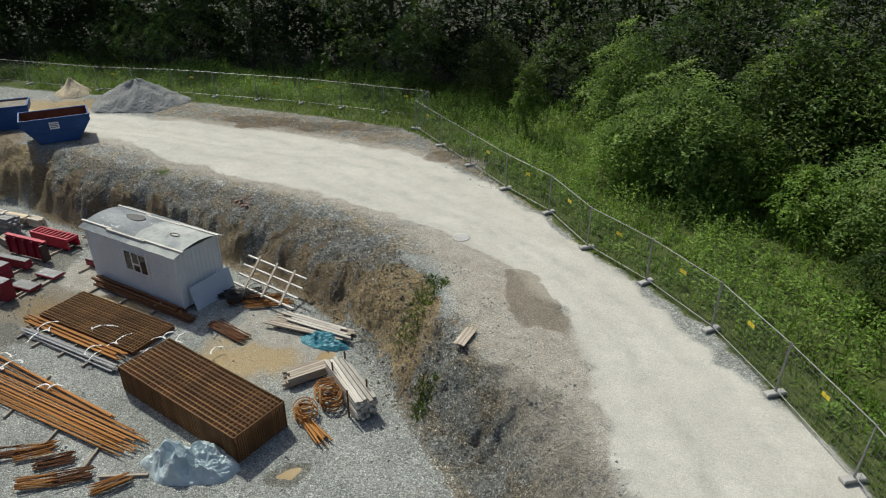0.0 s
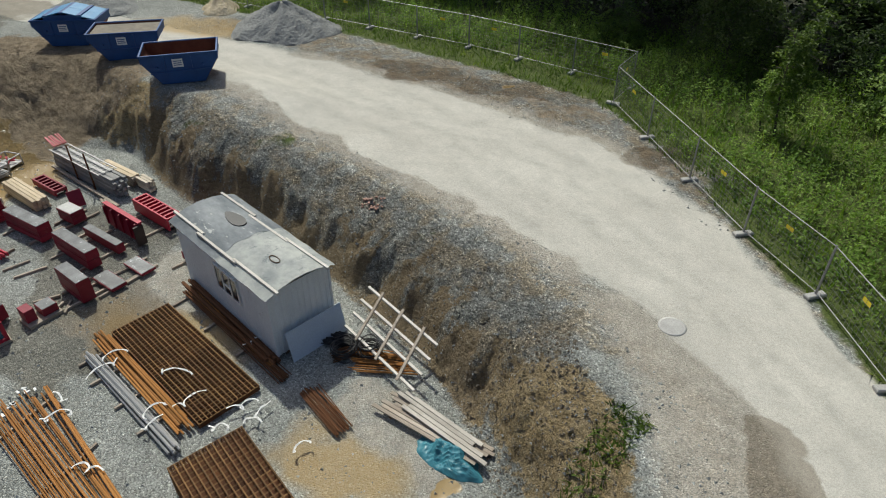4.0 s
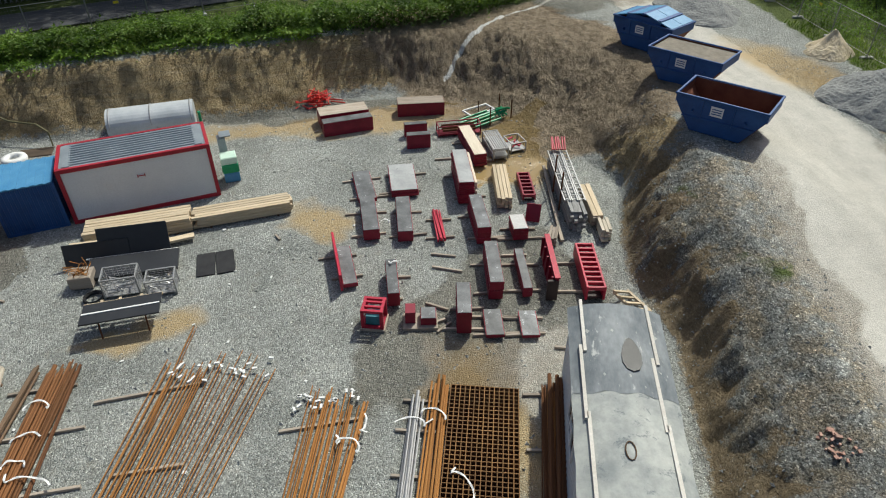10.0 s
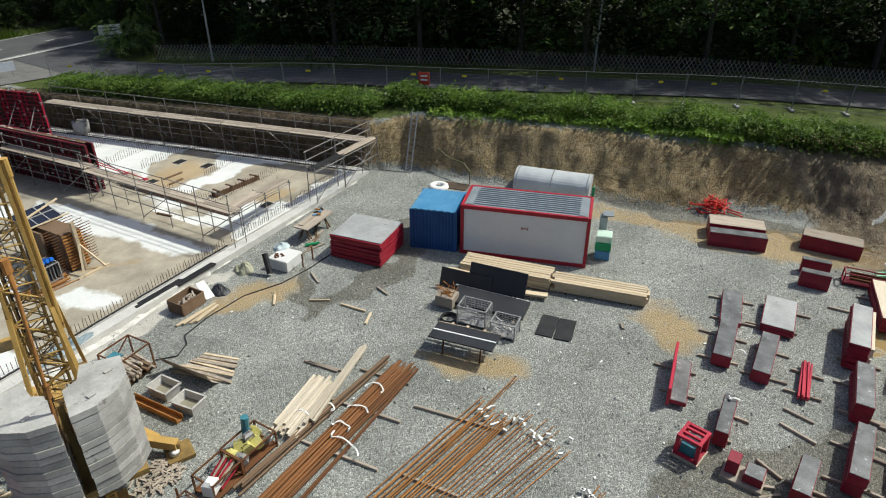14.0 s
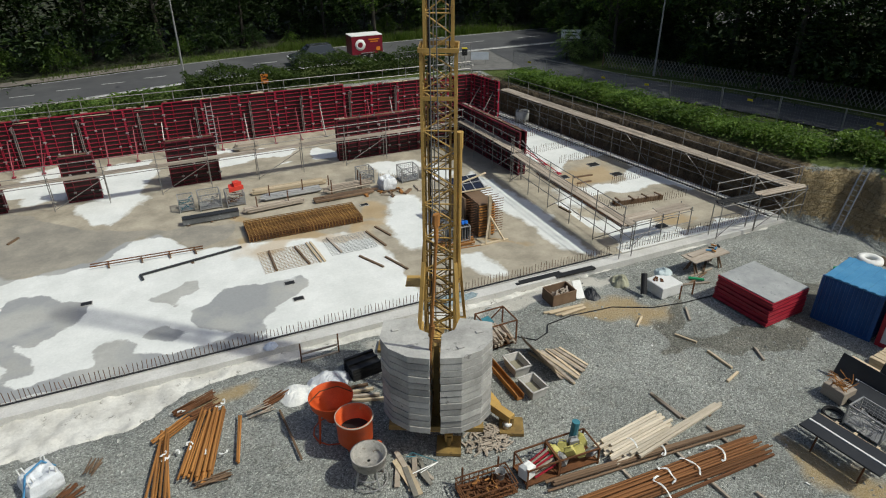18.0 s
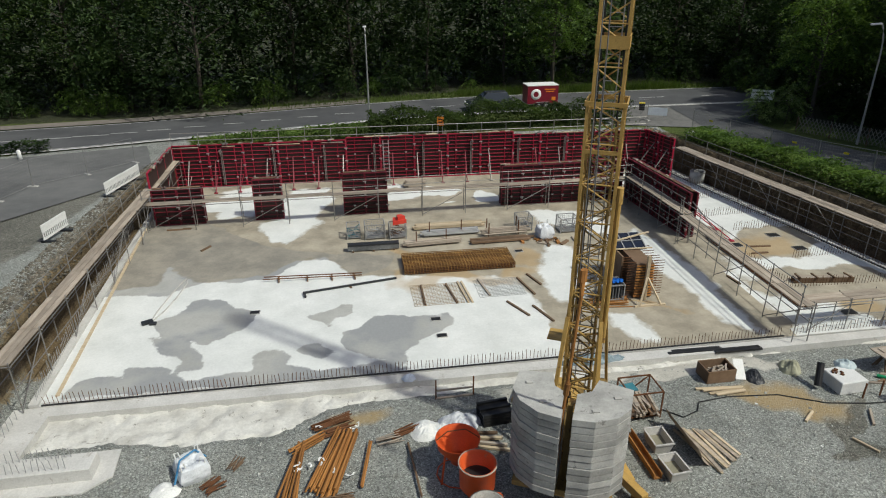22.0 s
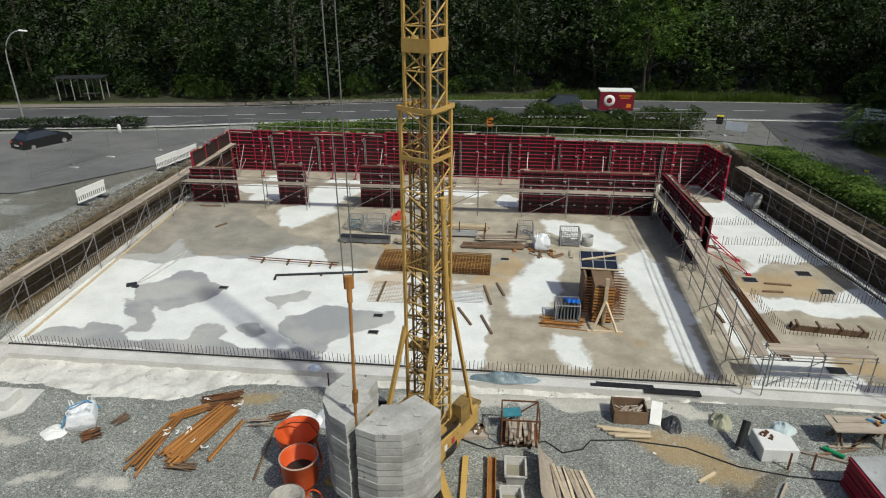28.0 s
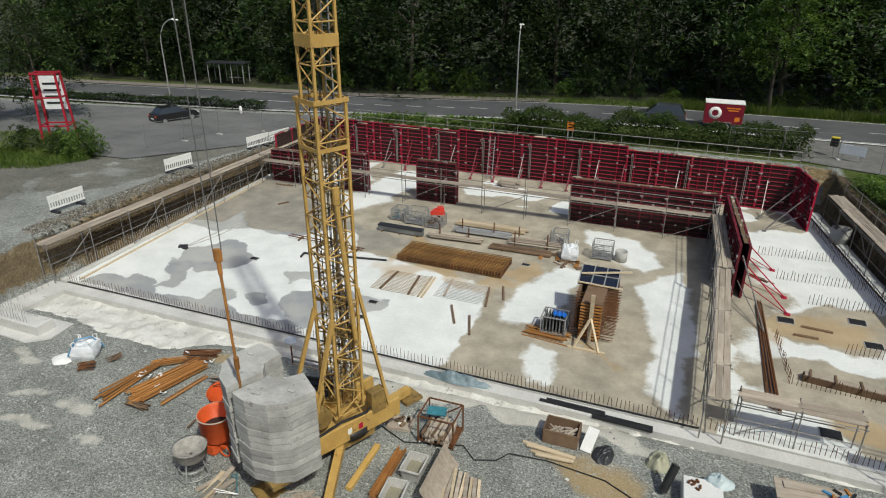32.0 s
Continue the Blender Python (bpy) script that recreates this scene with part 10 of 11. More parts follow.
for x in (-1.2, 0, 1.2):
    part("block", Geo().box((x, 0, 0.04), (0.12, 0.5, 0.08)), DARKWOOD, bb)
wire_box((-0.75, 36.9, 0.2), 3, 0.8, 0.9, 0.8, "green-grey mesh crate with a blue sack", TEAL, 5)
wire_box((0.55, 36.75, 0.2), 3, 1.2, 1.0, 0.95, "tall grey mesh crate of wall ties", seed=6)
wire_box((1.95, 36.7, 0.2), 3, 1.0, 1.0, 0.8, "grey mesh crate with couplers", RUSTDARK, 7)
solo("red_bag", Geo().prism([(-0.45, -0.3), (0.45, -0.3), (0.35, 0.3), (-0.2, 0.35)], 0.0, 0.25).prism([(-0.1, -0.25), (0.4, -0.2), (0.3, 0.2), (0.0, 0.2)], 0.25, 0.45), plain("red_plastic", (0.6, 0.04, 0.03), (0.68, 0.07, 0.04), 0.5), "bright red plastic cover on the crate", "plastic cover", at=(2.0, 36.9, 1.0), rz=20)
bars((2.3, 34.95), (5.6, 35.3), 0.5, 0.5, 16, 0.05, OLDWOOD, "bundle of grey scaffold tubes on the slab", z=0.35, jitter=0.15, name="tube_bundle")
bars((3.4, 36.4), (6.9, 36.65), 0.5, 0.5, 9, 0.05, GALV, "rack of galvanised scaffold tubes", z=0.35, jitter=0.15, name="tube_bundle")
bars((7.2, 36.1), (10.0, 36.4), 0.7, 0.7, 9, 0.05, OLDWOOD, "rack of brown scaffold tubes", z=0.4, jitter=0.25, name="tube_bundle")
lumber((5.3, 37.75, 0.2), 3, 4.4, 3, 2, 0.2, 0.1, TIMBER, "long yellow formwork beams on the slab", 0.2)
lumber((8.3, 35.2, 0.2), 4, 3.6, 4, 1, 0.16, 0.12, DARKWOOD, "dark brown beams lying on the slab", 0.3)
for x, y in ((3.0, 35.0), (4.8, 35.2), (3.9, 36.4), (5.9, 36.6), (7.5, 35.8), (9.4, 36.1), (7.5, 36.6), (9.4, 36.8)):
    solo("rack_post", Geo().bar((0, 0, 0), (0, 0, 0.95), 0.06), RUSTDARK, "dark steel rack post on the slab", "post", at=(x, y, 0.2))
bulk_bag((10.9, 35.5, 0.2), 0.95, 0.9, 10, plain("white_bulk_bag", (0.66, 0.68, 0.71), (0.78, 0.8, 0.82), 0.6), "full white bulk bag standing on the slab", 27.0)
wire_box((12.55, 36.4, 0.2), 4, 1.1, 0.9, 0.95, "grey mesh crate beside the bulk bag", seed=8)
solo("grey_drum", Geo().lathe([(0.0, 0.0), (0.33, 0.0), (0.35, 0.6), (0.32, 0.6), (0.3, 0.1)], 18), GREYCON, "grey open drum standing on the slab", "drum", at=(13.6, 36.4, 0.2))
wire_box((9.9, 37.0, 0.2), 4, 0.9, 0.9, 0.95, "grey mesh crate of steel parts", seed=9)
for k in range(14):
    solo("scrap_piece", Geo().box((0, 0, 0.05), (rnd.uniform(0.3, 0.9), rnd.uniform(0.08, 0.25), 0.1)), (RUST, DARKWOOD, OLDWOOD)[k % 3], "rusty scrap piece strewn on the slab", "scrap", "scrap pieces", at=(rnd.uniform(9.2, 12.8), rnd.uniform(34.2, 35.2), 0.2), rz=rnd.uniform(0, 180))
lumber((3.6, 46.0, 0.2), 3, 1.4, 4, 4, 0.14, 0.12, OLDWOOD, "small stack of boards behind the forms", 0.2)

sh = thing("stair_core_form", (13.6, 28.3, 0.2), 3, "narrow form shelter with a dark panelled roof", "formwork shelter")
rf = part("roof_panel", Geo().box((0.1, 1.3, 2.1), (1.8, 1.25, 0.08), 0, 20), SOLAR, sh, "dark glossy panelled roof")
for k in range(4):
    part("roof_seam", Geo().box((-0.77 + 0.58 * k, 1.28, 2.16), (0.05, 1.25, 0.03), 0, 20), GALV, rf)
part("roof_seam", Geo().box((0.1, 1.28, 2.165), (1.8, 0.05, 0.035), 0, 20), GALV, rf)
part("roof_pole", Geo().bar((-0.7, 1.2, 2.2), (1.5, 1.7, 2.4), 0.07), TIMBER, sh)
part("roof_pole", Geo().bar((-0.8, 0.72, 1.98), (1.25, 0.62, 1.98), 0.06), TIMBER, sh)
part("front_form", Geo().box((-0.62, 0.75, 0.95), (0.1, 1.6, 1.9)), DARKWOOD, sh)
part("back_form", Geo().box((0.2, 1.75, 1.0), (1.6, 0.1, 2.0)), DARKWOOD, sh)
part("core_wall", Geo().box((0.15, 0.3, 0.95), (0.9, 2.6, 1.9)), DARKWOOD, sh)
for k in range(14):
    for p, q in (((0.6, -0.9), (1.2, -0.88)), ((0.6, -0.3), (1.22, -0.3)), ((0.6, 0.3), (1.2, 0.3)), ((0.6, 0.9), (1.22, 0.9)), ((-0.3, -0.9), (-0.75, -0.92)), ((-0.3, -0.3), (-0.7, -0.3))):
        part("starter_bar", Geo().bar((*p, 0.15 + 0.14 * k), (*q, 0.15 + 0.14 * k), 0.025), RUSTDARK, sh)
for k in range(12):
    part("form_rail", Geo().box((0.15, -1.04, 0.15 + 0.15 * k), (0.95, 0.06, 0.06)), RUST, sh)
part("front_post", Geo().box((0.2, -1.2, 1.2), (0.16, 0.14, 2.4)), TIMBER, sh)
for s in (-1, 1):
    part("raker", Geo().bar((0.2, -1.25, 1.3), (0.2 + 0.55 * s, -1.9, 0.05), 0.09, 0.07), TIMBER, sh)
part("sole_board", Geo().box((0.2, -1.85, 0.04), (1.6, 0.12, 0.08)), TIMBER, sh)
rk = rack((12.2, 27.5, 0.2), 3, 1.1, 0.9, 0.9, "steel rack with blue gas bottles and boards", GALV)
for k in range(7):
    part("board", Geo().box((-0.45 + 0.15 * k, 0, 0.5), (0.05, 0.8, 0.75)), FORMFACE, rk)
for k in range(3):
    part("blue_bottle", Geo().tube((-0.1 + 0.2 * k, 0.3, 0.85), (0.05 + 0.2 * k, -0.25, 1.05), 0.1, 10), plain("blue_bottle_paint", (0.01, 0.12, 0.5), (0.02, 0.16, 0.6), 0.35), rk)
bars((11.1, 27.0), (12.9, 26.9), 0.9, 0.9, 12, 0.03, RUST, "rusty bars strewn under the rack", z=0.24, jitter=0.2)
bars((20.7, 34.2), (21.35, 25.4), 0.25, 0.45, 9, 0.03, RUSTDARK, "long thin rusty bars beside the walkway", z=0.24, jitter=0.3)
bars((20.2, 37.4), (21.2, 36.9), 0.2, 0.3, 4, 0.03, RUSTDARK, "few rusty bars on the slab", z=0.24)
for x, y, L_, rz in ((23.2, 32.6, 1.3, -2), (22.7, 31.7, 1.0, 2), (19.4, 28.6, 1.0, 100), (-9.4, 36.0, 0.8, 60), (-12.0, 39.2, 1.0, 3), (-11.3, 39.3, 0.5, 0)):
    solo("timber_strip", Geo().box((0, 0, 0.04), (L_, 0.12, 0.08)), DARKWOOD, "dark timber strip lying on the slab", "timber", "timber strips", at=(x, y, 0.2), rz=rz)
solo("concrete_ring", Geo().lathe([(0.5, 0.0), (0.55, 0.0), (0.55, 0.9), (0.45, 0.9), (0.45, 0.0)], 22), GREYCON, "grey concrete shaft ring in the pit edge", "pipe ring", at=(25.1, 44.6, 0.2))
edgeplank = solo("edge_board", Geo().bar((FL[0] + 0.45, FL[1] + 0.6, 0.23), (BL[0] + 0.7, 39.6, 0.23), 0.14, 0.05), TIMBER, "long pale edge board on the slab", "board")

# ---- roadside ----
def lamp(at, h, reach, rz, label):
    th = thing("street_lamp", at, rz, label, "street lamp", "street lamps")
    part("pole", Geo().tube((0, 0, 0), (0, 0, h * 0.72), 0.09, 10, 0.06), GALV, th)
    pts = [(0, 0, h * 0.72)] + [(reach * (1 - math.cos(a)), 0, h * 0.72 + (h * 0.28) * math.sin(a)) for a in [math.pi / 2 * k / 6 for k in range(1, 7)]]
    part("arm", Geo().path(pts, 0.055, 8), GALV, th)
    part("lantern", Geo().box((reach + 0.25, 0, h - 0.03), (0.7, 0.26, 0.14), 0, 0, 6, bevel=0.04), WHITEPL, th)
    return th


lamp((-37.7, 53.9, 1.4), 8.6, 1.7, 15, "tall curved grey street lamp beside the road")
lamp((0.42, 56.7, 2.3), 8.4, 0.5, 95, "tall slim grey street lamp beside the road")
lamp((49.5, 15.5, 3.1), 8.6, 0.5, 160, "slim grey street lamp beside the shaded road")
lamp((36.9, 43.8, 3.0), 8.6, 0.5, 160, "slim grey street lamp by the side road")


def small_sign(at, rz, w, h, post, material, label, bars_=2):
    th = thing("sign", at, rz, label, "sign")
    for x in (-w * 0.35, w * 0.35):
        part("post", Geo().bar((x, 0, 0), (x, 0, post + h), 0.05), GALV, th)
    b = part("board", Geo().box((0, -0.04, post + h / 2), (w, 0.03, h), bevel=0.005), material, th)
    for k in range(bars_):
        part("text_bar", Geo().box((0, -0.06, post + h * (0.7 - 0.3 * k)), (w * 0.6, 0.01, h * 0.12)), BLACK if material is not REDSIGN else WHITEPL, b)
    return th


REDSIGN = plain("red_sign", (0.5, 0.05, 0.03), (0.56, 0.07, 0.04), 0.5)
ORSIGN = plain("orange_sign", (0.7, 0.2, 0.02), (0.75, 0.24, 0.03), 0.5)
small_sign((36.5, 22.8, height(36.5, 22.8)), 110 + 180, 0.75, 0.85, 1.0, REDSIGN, "red and white warning sign on the fence")
small_sign((6.3, 52.9, height(6.3, 52.9)), 2, 0.55, 0.75, 0.9, ORSIGN, "orange warning sign above the forms")
small_sign((38.5, 59.5, 2.4), -25, 2.0, 0.9, 0.9, WHITEPL, "white notice board on posts by the junction")
small_sign((26.3, 55.6, 2.4), -20, 1.7, 0.7, 0.5, plain("pale_banner", (0.55, 0.6, 0.66), (0.66, 0.7, 0.74), 0.6), "pale blue banner on the fence", 0)
solo("bollard", Geo().lathe([(0.0, 0), (0.16, 0.0), (0.15, 0.85), (0.08, 0.95), (0.0, 0.96)], 12).box((0, 0, 0.02), (0.6, 0.6, 0.08)), WHITEPL, "white traffic bollard by the kerb", "bollard", at=(-27.3, 52.9, 1.22))
for x, y, rz in ((-16.5, 25.4, 88), (-16.4, 33.9, 82), (-16.2, 42.0, 80), (-15.95, 44.4, 80)):
    bq = thing("barrier", (x, y, height(x, y)), rz, "white plastic traffic barrier with red-white feet", "barrier", "traffic barriers")
    part("top_rail", Geo().box((0, 0, 1.0), (2.2, 0.06, 0.14)), WHITEPL, bq)
    part("panel", Geo().box((0, 0, 0.78), (2.2, 0.04, 0.26)), WHITEPL, bq)
    part("low_rail", Geo().box((0, 0, 0.3), (2.2, 0.06, 0.1)), WHITEPL, bq)
    for k in range(14):
        part("slat", Geo().box((-1.05 + 2.1 * k / 13, 0, 0.5), (0.06, 0.035, 0.32)), WHITEPL, bq)
    for s in (-0.8, 0.8):
        part("foot", Geo().box((s, 0, 0.06), (0.2, 0.7, 0.12)), CHARCOAL, bq)
ft = thing("site_sign", (-31.0, 35.9, 1.4), 30, "tall dark-red tubular sign frame with a white board", "sign frame")
for x in (-1.1, 1.1):
    for y in (-0.7, 0.7):
        part("post", Geo().bar((x, y, 0), (x * 0.8, y * 0.6, 6.3), 0.14), REDFRAME, ft)
for z, k in ((2.2, 0.94), (4.4, 0.87), (6.2, 0.8)):
    for s in (-1, 1):
        part("cross_bar", Geo().bar((-1.1 * k, s * 0.7 * k, z), (1.1 * k, s * 0.7 * k, z), 0.11).bar((s * 1.1 * k, -0.7 * k, z), (s * 1.1 * k, 0.7 * k, z), 0.11), REDFRAME, ft)
part("board", Geo().box((0, 0.58, 4.6), (1.7, 0.06, 2.6)), WHITE, ft)
for k in range(4):
    part("board_bar", Geo().box((0, 0.53, 3.8 + 0.5 * k), (1.3, 0.02, 0.16)), CHARCOAL, ft)
st = thing("bus_shelter", (-39.7, 65.5, 1.7), 14, "open steel bus shelter under dark trees", "shelter")
for k in range(4):
    for y in (-0.8, 0.8):
        part("post", Geo().bar((-2.3 + 1.53 * k, y, 0), (-2.3 + 1.53 * k, y, 2.3), 0.08), GALV, st)
part("roof", Geo().box((0, 0, 2.35), (5.2, 2.0, 0.1)), CHARCOAL, st)
part("bench", Geo().box((0.6, 0.4, 0.5), (1.6, 0.4, 0.06)), GALV, st)


def car(at, rz, paint, label, L=4.3, W=1.76, H=1.46, van=False):
    """A parked car, nose along local x."""
    th = thing("car", at, rz, label, "car")
    b = Geo()
    prof = [(-L / 2, 0.45), (-L / 2 + 0.04, 0.9), (-L / 2 + 0.25, 0.98), (L / 2 - 1.25, 0.98), (L / 2 - 0.25, 0.82), (L / 2, 0.6), (L / 2, 0.32), (L / 2 - 0.4, 0.24), (-L / 2 + 0.4, 0.24), (-L / 2, 0.32)]
    n = len(prof)
    for y, k in ((-W / 2, 0.985), (-W / 2 + 0.12, 1.0), (W / 2 - 0.12, 1.0), (W / 2, 0.985)):
        b.v += [(x * k, y, 0.24 + (z - 0.24) * (1 if k == 1.0 else 0.94)) for x, z in prof]
    for j in range(3):
        b.f += [(j * n + i, j * n + (i + 1) % n, (j + 1) * n + (i + 1) % n, (j + 1) * n + i) for i in range(n)]
    b.f += [tuple(range(n - 1, -1, -1)), tuple(range(3 * n, 4 * n))]
    part("body", b, paint, th)
    back = -L / 2 + (0.12 if van else 0.35)
    c, w0, w1 = Geo(), W / 2 - 0.06, W / 2 - 0.24
    lo = [(back, 0.95), (L / 2 - 1.1, 0.95), (L / 2 - 1.95, H), (back + 0.45, H)]
    for y0, y1 in ((-w0, -w1), (w0, w1)):
        c.v += [(x, y0 if z < 1 else y1, z) for x, z in lo]
    c.f = [(0, 1, 2, 3)[::-1], (4, 5, 6, 7), (0, 1, 5, 4), (1, 2, 6, 5), (2, 3, 7, 6), (3, 0, 4, 7)]
    part("glazing", c, GLASS, th, "dark tinted glasshouse")
    part("roof", Geo().box(((back + 0.45 + L / 2 - 1.95) / 2, 0, H + 0.01), (L - 2.3 - (back + L / 2) + 0.0, 2 * w1 - 0.02, 0.05), bevel=0.02), paint, th)
    for x in (-L / 2 + 0.8, L / 2 - 0.8):
        for s in (-1, 1):
            wh = part("wheel", Geo().tube((x, s * (W / 2 - 0.2), 0.31), (x, s * (W / 2 + 0.01), 0.31), 0.31, 18), BLACK, th)
            part("rim", Geo().tube((x, s * (W / 2), 0.31), (x, s * (W / 2 + 0.02), 0.31), 0.19, 14), GALV, wh)
    for s in (-1, 1):
        part("headlight", Geo().box((L / 2 - 0.06, s * (W / 2 - 0.3), 0.66), (0.1, 0.36, 0.14), bevel=0.03), WHITEPL, th)
        part("tail_light", Geo().box((-L / 2 + 0.04, s * (W / 2 - 0.2), 0.8), (0.08, 0.24, 0.18), bevel=0.03), REDSIGN, th)
    part("plate", Geo().box((-L / 2 - 0.005, 0, 0.55), (0.02, 0.52, 0.11)), WHITEPL, th)
    return th


car((-30.9, 47.7, 1.42), 72, CARBLACK, "black hatchback parked on the car park")
car((12.0, 62.3, 2.45), 184, CARGREY, "dark grey people carrier on the main road", 4.5, 1.8, 1.62, True)
tl = thing("box_trailer", (17.2, 62.6, 2.45), 184, "dark-red box trailer with white roof and round emblem", "trailer")
bxd = part("box", Geo().box((0, 0, 1.35), (3.1, 1.7, 1.7), bevel=0.02), plain("maroon_trailer", (0.16, 0.012, 0.025), (0.2, 0.016, 0.03), 0.4), tl)
part("roof", Geo().box((0, 0, 2.23), (3.14, 1.74, 0.07)), WHITEPL, bxd)
for s in (-1, 1):
    part("emblem", Geo().lathe([(0.26, -0.01), (0.52, -0.01), (0.52, 0.01), (0.26, 0.01)], 24), WHITEPL, bxd).matrix_basis = pose(0.7, s * 0.86, 1.4, 90, 0, 0)
    for k in range(2):
        part("text_bar", Geo().box((-0.7, s * 0.86, 1.85 - 0.2 * k), (1.1 - 0.3 * k, 0.01, 0.1)), ORSIGN, bxd)
    part("text_bar", Geo().box((-1.1, s * 0.86, 0.95), (0.4, 0.01, 0.35)), ORSIGN, bxd)
    for x in (-0.38, 0.38):
        wh = part("wheel", Geo().tube((x, s * 0.7, 0.3), (x, s * 0.92, 0.3), 0.3, 16), BLACK, tl)
        part("rim", Geo().tube((x, s * 0.92, 0.3), (x, s * 0.935, 0.3), 0.18, 12), GALV, wh)
    part("mudguard", Geo().box((0, s * 0.82, 0.64), (1.4, 0.22, 0.05)), GALV, tl)
part("drawbar", Geo().bar((1.5, 0, 0.42), (2.9, 0, 0.45), 0.09), GALV, tl)
part("chassis", Geo().box((0, 0, 0.44), (3.0, 1.3, 0.1)), GALV, tl)

mh = thing("manhole", (-3.04, -9.66, height(-3.04, -9.66)), 0, "pale round manhole ring flush with the haul road", "manhole")
part("ring", Geo().lathe([(0.34, 0.0), (0.42, 0.0), (0.42, 0.012), (0.34, 0.015)], 24), GREYCON, mh)
part("cover", Geo().lathe([(0.0, 0.01), (0.34, 0.01)], 20), GREYCON, mh)
rp2 = solo("brick_rubble", Geo(), CONCRETE, "small heap of pale red brick rubble", "rubble", kind="stuff")
gb = Geo()
for cx, cy in ((9.15, -10.9),):
    for k in range(26):
        x, y = cx + rnd.gauss(0, 0.3), cy + rnd.gauss(0, 0.25)
        gb.box((x, y, height(x, y) + 0.04), (rnd.uniform(0.05, 0.16), rnd.uniform(0.04, 0.1), rnd.uniform(0.03, 0.06)), rnd.uniform(0, 180), rnd.uniform(-20, 20))
rp2.data = gb.mesh("brick_rubble", plain("brick_red", (0.36, 0.2, 0.15), (0.5, 0.33, 0.26), 0.9, isl=0.3))

# ---- loose stone ----
def stones(name, n, poly, lo, hi, material, label, seed, clump=0.0):
    rs = np.random.RandomState(seed)
    xs, ys = [p[0] for p in poly], [p[1] for p in poly]
    x, y = rs.uniform(min(xs), max(xs), n), rs.uniform(min(ys), max(ys), n)
    ok = inside(x, y, poly) & (side(x, y, SLAB_POLY) < -1.0)
    if clump:
        ok &= rs.uniform(size=n) < step(clump - 0.12, clump + 0.12, fbm(x * 0.4, y * 0.4, seed))
    x, y = x[ok], y[ok]
    z = ground_height(x, y)[0]
    n = len(x)
    s = lo + (hi - lo) * rs.uniform(size=n) ** 3
    base = np.array([(1, 0, 0), (-0.5, 0.87, 0), (-0.5, -0.87, 0), (0.1, 0.1, 0.8), (-0.2, -0.1, -0.6)])
    a = rs.uniform(0, 6.28, n)
    c, sn = np.cos(a), np.sin(a)
    st_ = rs.uniform(0.6, 1.3, (n, 5, 3)) * base
    v = np.empty((n, 5, 3))
    v[:, :, 0] = x[:, None] + s[:, None] * (c[:, None] * st_[:, :, 0] - sn[:, None] * st_[:, :, 1])
    v[:, :, 1] = y[:, None] + s[:, None] * (sn[:, None] * st_[:, :, 0] + c[:, None] * st_[:, :, 1])
    v[:, :, 2] = z[:, None] + s[:, None] * st_[:, :, 2]
    f = np.array([(0, 1, 3), (1, 2, 3), (2, 0, 3), (1, 0, 4), (2, 1, 4), (0, 2, 4)])
    ff = (np.arange(n)[:, None, None] * 5 + f).reshape(-1, 3)
    return tagged(new(name, cloud_mesh(name, v.reshape(-1, 3), ff, material)), label, "stones", kind="stuff")


STONE = plain("loose_stone", (0.3, 0.307, 0.285), (0.44, 0.445, 0.415), 0.9, scale=3, isl=0.35)
PIT = [p[:2] for p in FOOT]
stones("loose_stones", 26000, PIT, 0.02, 0.09, STONE, "loose crushed stones over the yard", 11)
stones("loose_stones", 26000, [(-11, 5), (-3, 1), (2, -4), (9, -8), (20, -9.5), (28, -10.8), (30, -14), (22, -15), (12, -13.6), (2, -11.5), (-4, -7), (-9.5, -2), (-11.5, 5)], 0.02, 0.07, STONE, "stones tipped over the bank", 12)
stones("loose_stones", 9000, [(-9.6, -9.4), (2, -22), (8, -25), (24, -26), (36, -26), (36, -21.6), (14, -21.4), (2, -19.2), (-6.6, -12.6)], 0.02, 0.07, STONE, "loose stones on the road shoulder", 13)
CLOD = plain("soil_clod", (0.17, 0.14, 0.1), (0.29, 0.24, 0.175), 0.95, isl=0.3)
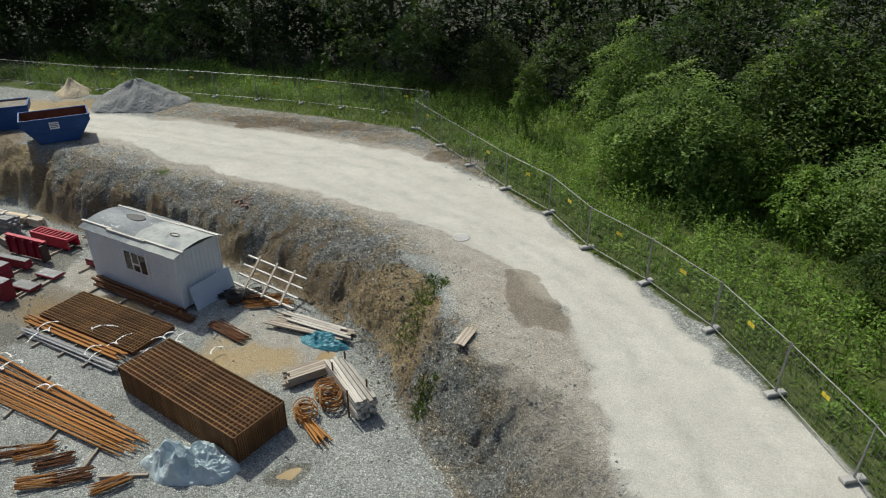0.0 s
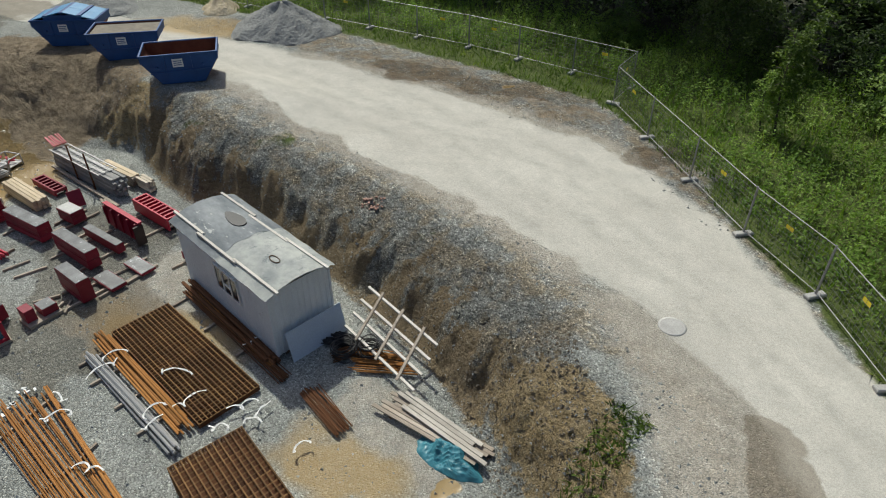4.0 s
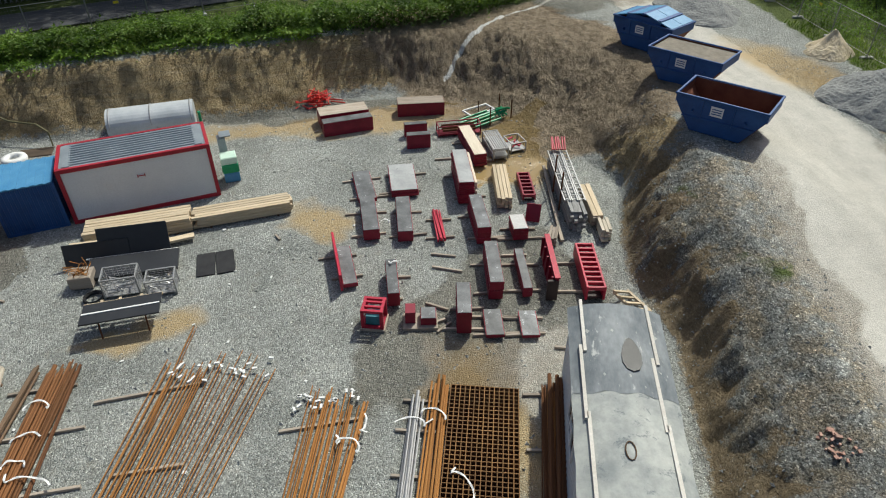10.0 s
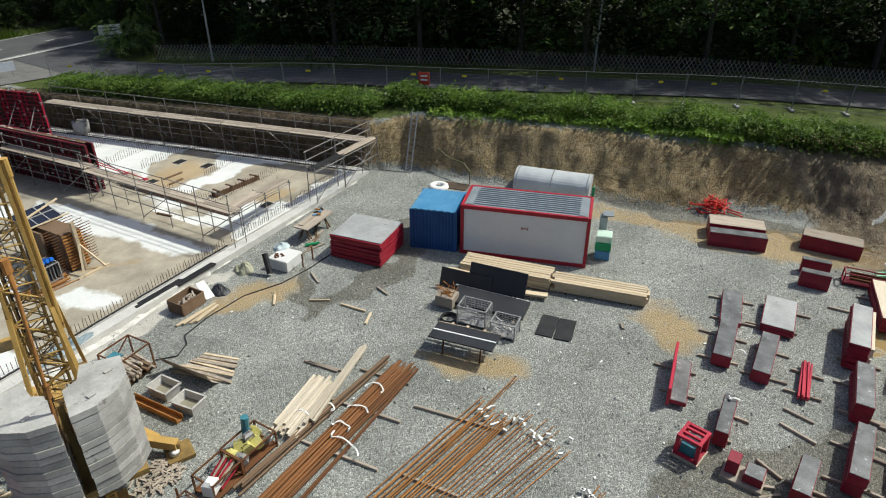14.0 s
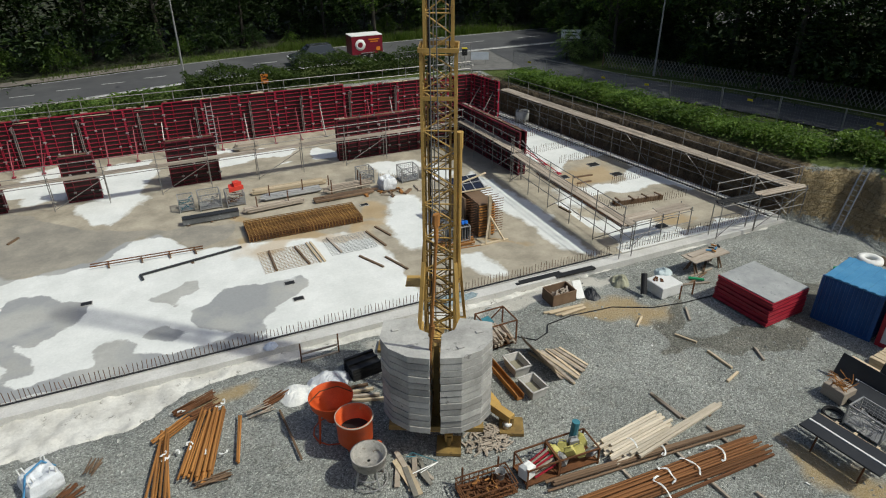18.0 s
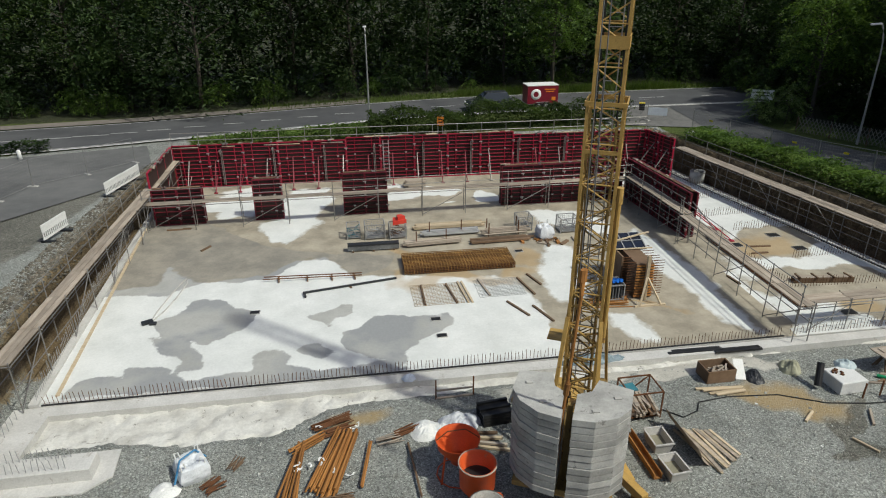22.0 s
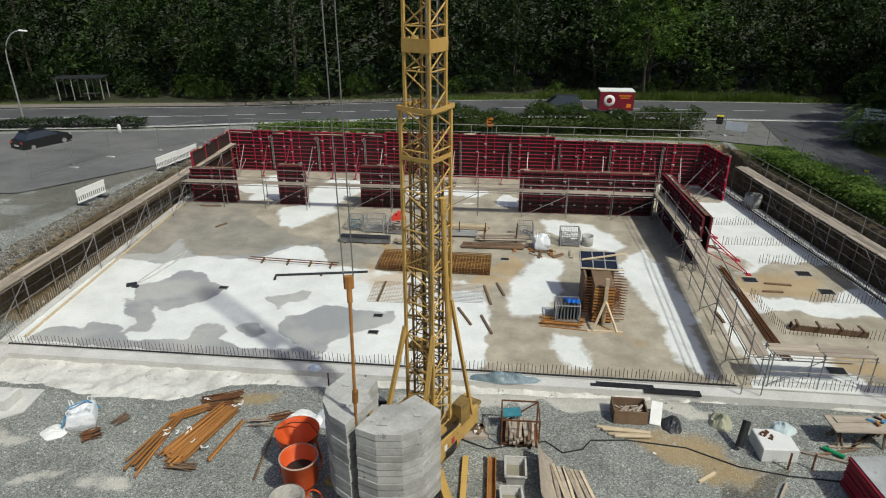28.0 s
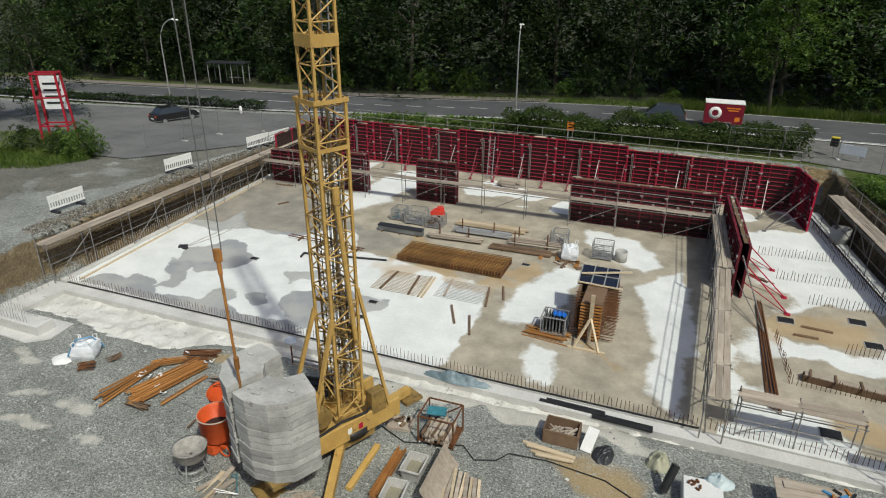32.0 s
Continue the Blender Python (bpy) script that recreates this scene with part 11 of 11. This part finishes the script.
stones("soil_clods", 5000, [(30, -15), (46, -14), (46, 0), (36, 8), (34, 22), (32, 22), (33.6, 8), (35.6, -2), (30, -9)], 0.02, 0.08, CLOD, "brown soil clods on the muddy slope", 14)
stones("soil_clods", 9000, [(-15.9, 22), (-14.2, 22), (-15.2, 50), (-16.8, 50)], 0.03, 0.13, plain("dark_rubble", (0.085, 0.077, 0.062), (0.18, 0.163, 0.13), 0.95, isl=0.4), "dark rubble and soil clods beside the walkway", 17)
stones("soil_clods", 6000, [(-5, -1.6), (-0.3, -8.4), (2.4, -6), (-0.8, -3.2), (-3, -0.8)], 0.02, 0.09, CLOD, "brown soil clods on the spoil bank", 15)
for k in range(34):
    x, y = rnd.uniform(8, 30), rnd.uniform(-1, 19)
    solo("litter", Geo().box((0, 0, 0.015), (rnd.uniform(0.05, 0.14), rnd.uniform(0.04, 0.1), 0.03)), WHITEPL, "scrap of white litter on the gravel", "litter", "litter scraps", at=(x, y, 0.02), rz=rnd.uniform(0, 180))

for at, rz, L, W, n, label, mt in (((6.75, -5.9, 0), 15, 1.3, 0.6, 40, "dark bundle of tied bent bars at the hut end", BLACK), ((6.2, -5.5, 0), 60, 1.0, 0.5, 24, "dark bundle of tied bent bars at the hut end", RUSTDARK), ((5.2, -5.9, 0), 25, 1.5, 0.5, 34, "brown bundle of thin bent bars beside the timber frame", RUST), ((10.3, -4.15, 0), 168, 6.3, 0.35, 22, "long rusty bars lying along the hut", RUSTDARK), ((10.6, -4.3, 0), 167, 5.4, 0.3, 12, "long rusty bars lying along the hut", RUST)):
    bundle(at, rz, L, W, n, label, mt)

wbn = thing("waste_bin", (25.2, 56.6, 2.4), -20, "small black bin with yellow lid on a post", "waste bin")
part("post", Geo().tube((0, 0, 0), (0, 0, 1.5), 0.03, 6), GALV, wbn)
part("bin", Geo().box((0, -0.06, 1.1), (0.5, 0.35, 0.6), bevel=0.04), BLACK, wbn)
part("lid", Geo().box((0, -0.06, 1.44), (0.52, 0.37, 0.08), bevel=0.02), TAGYELLOW, wbn)
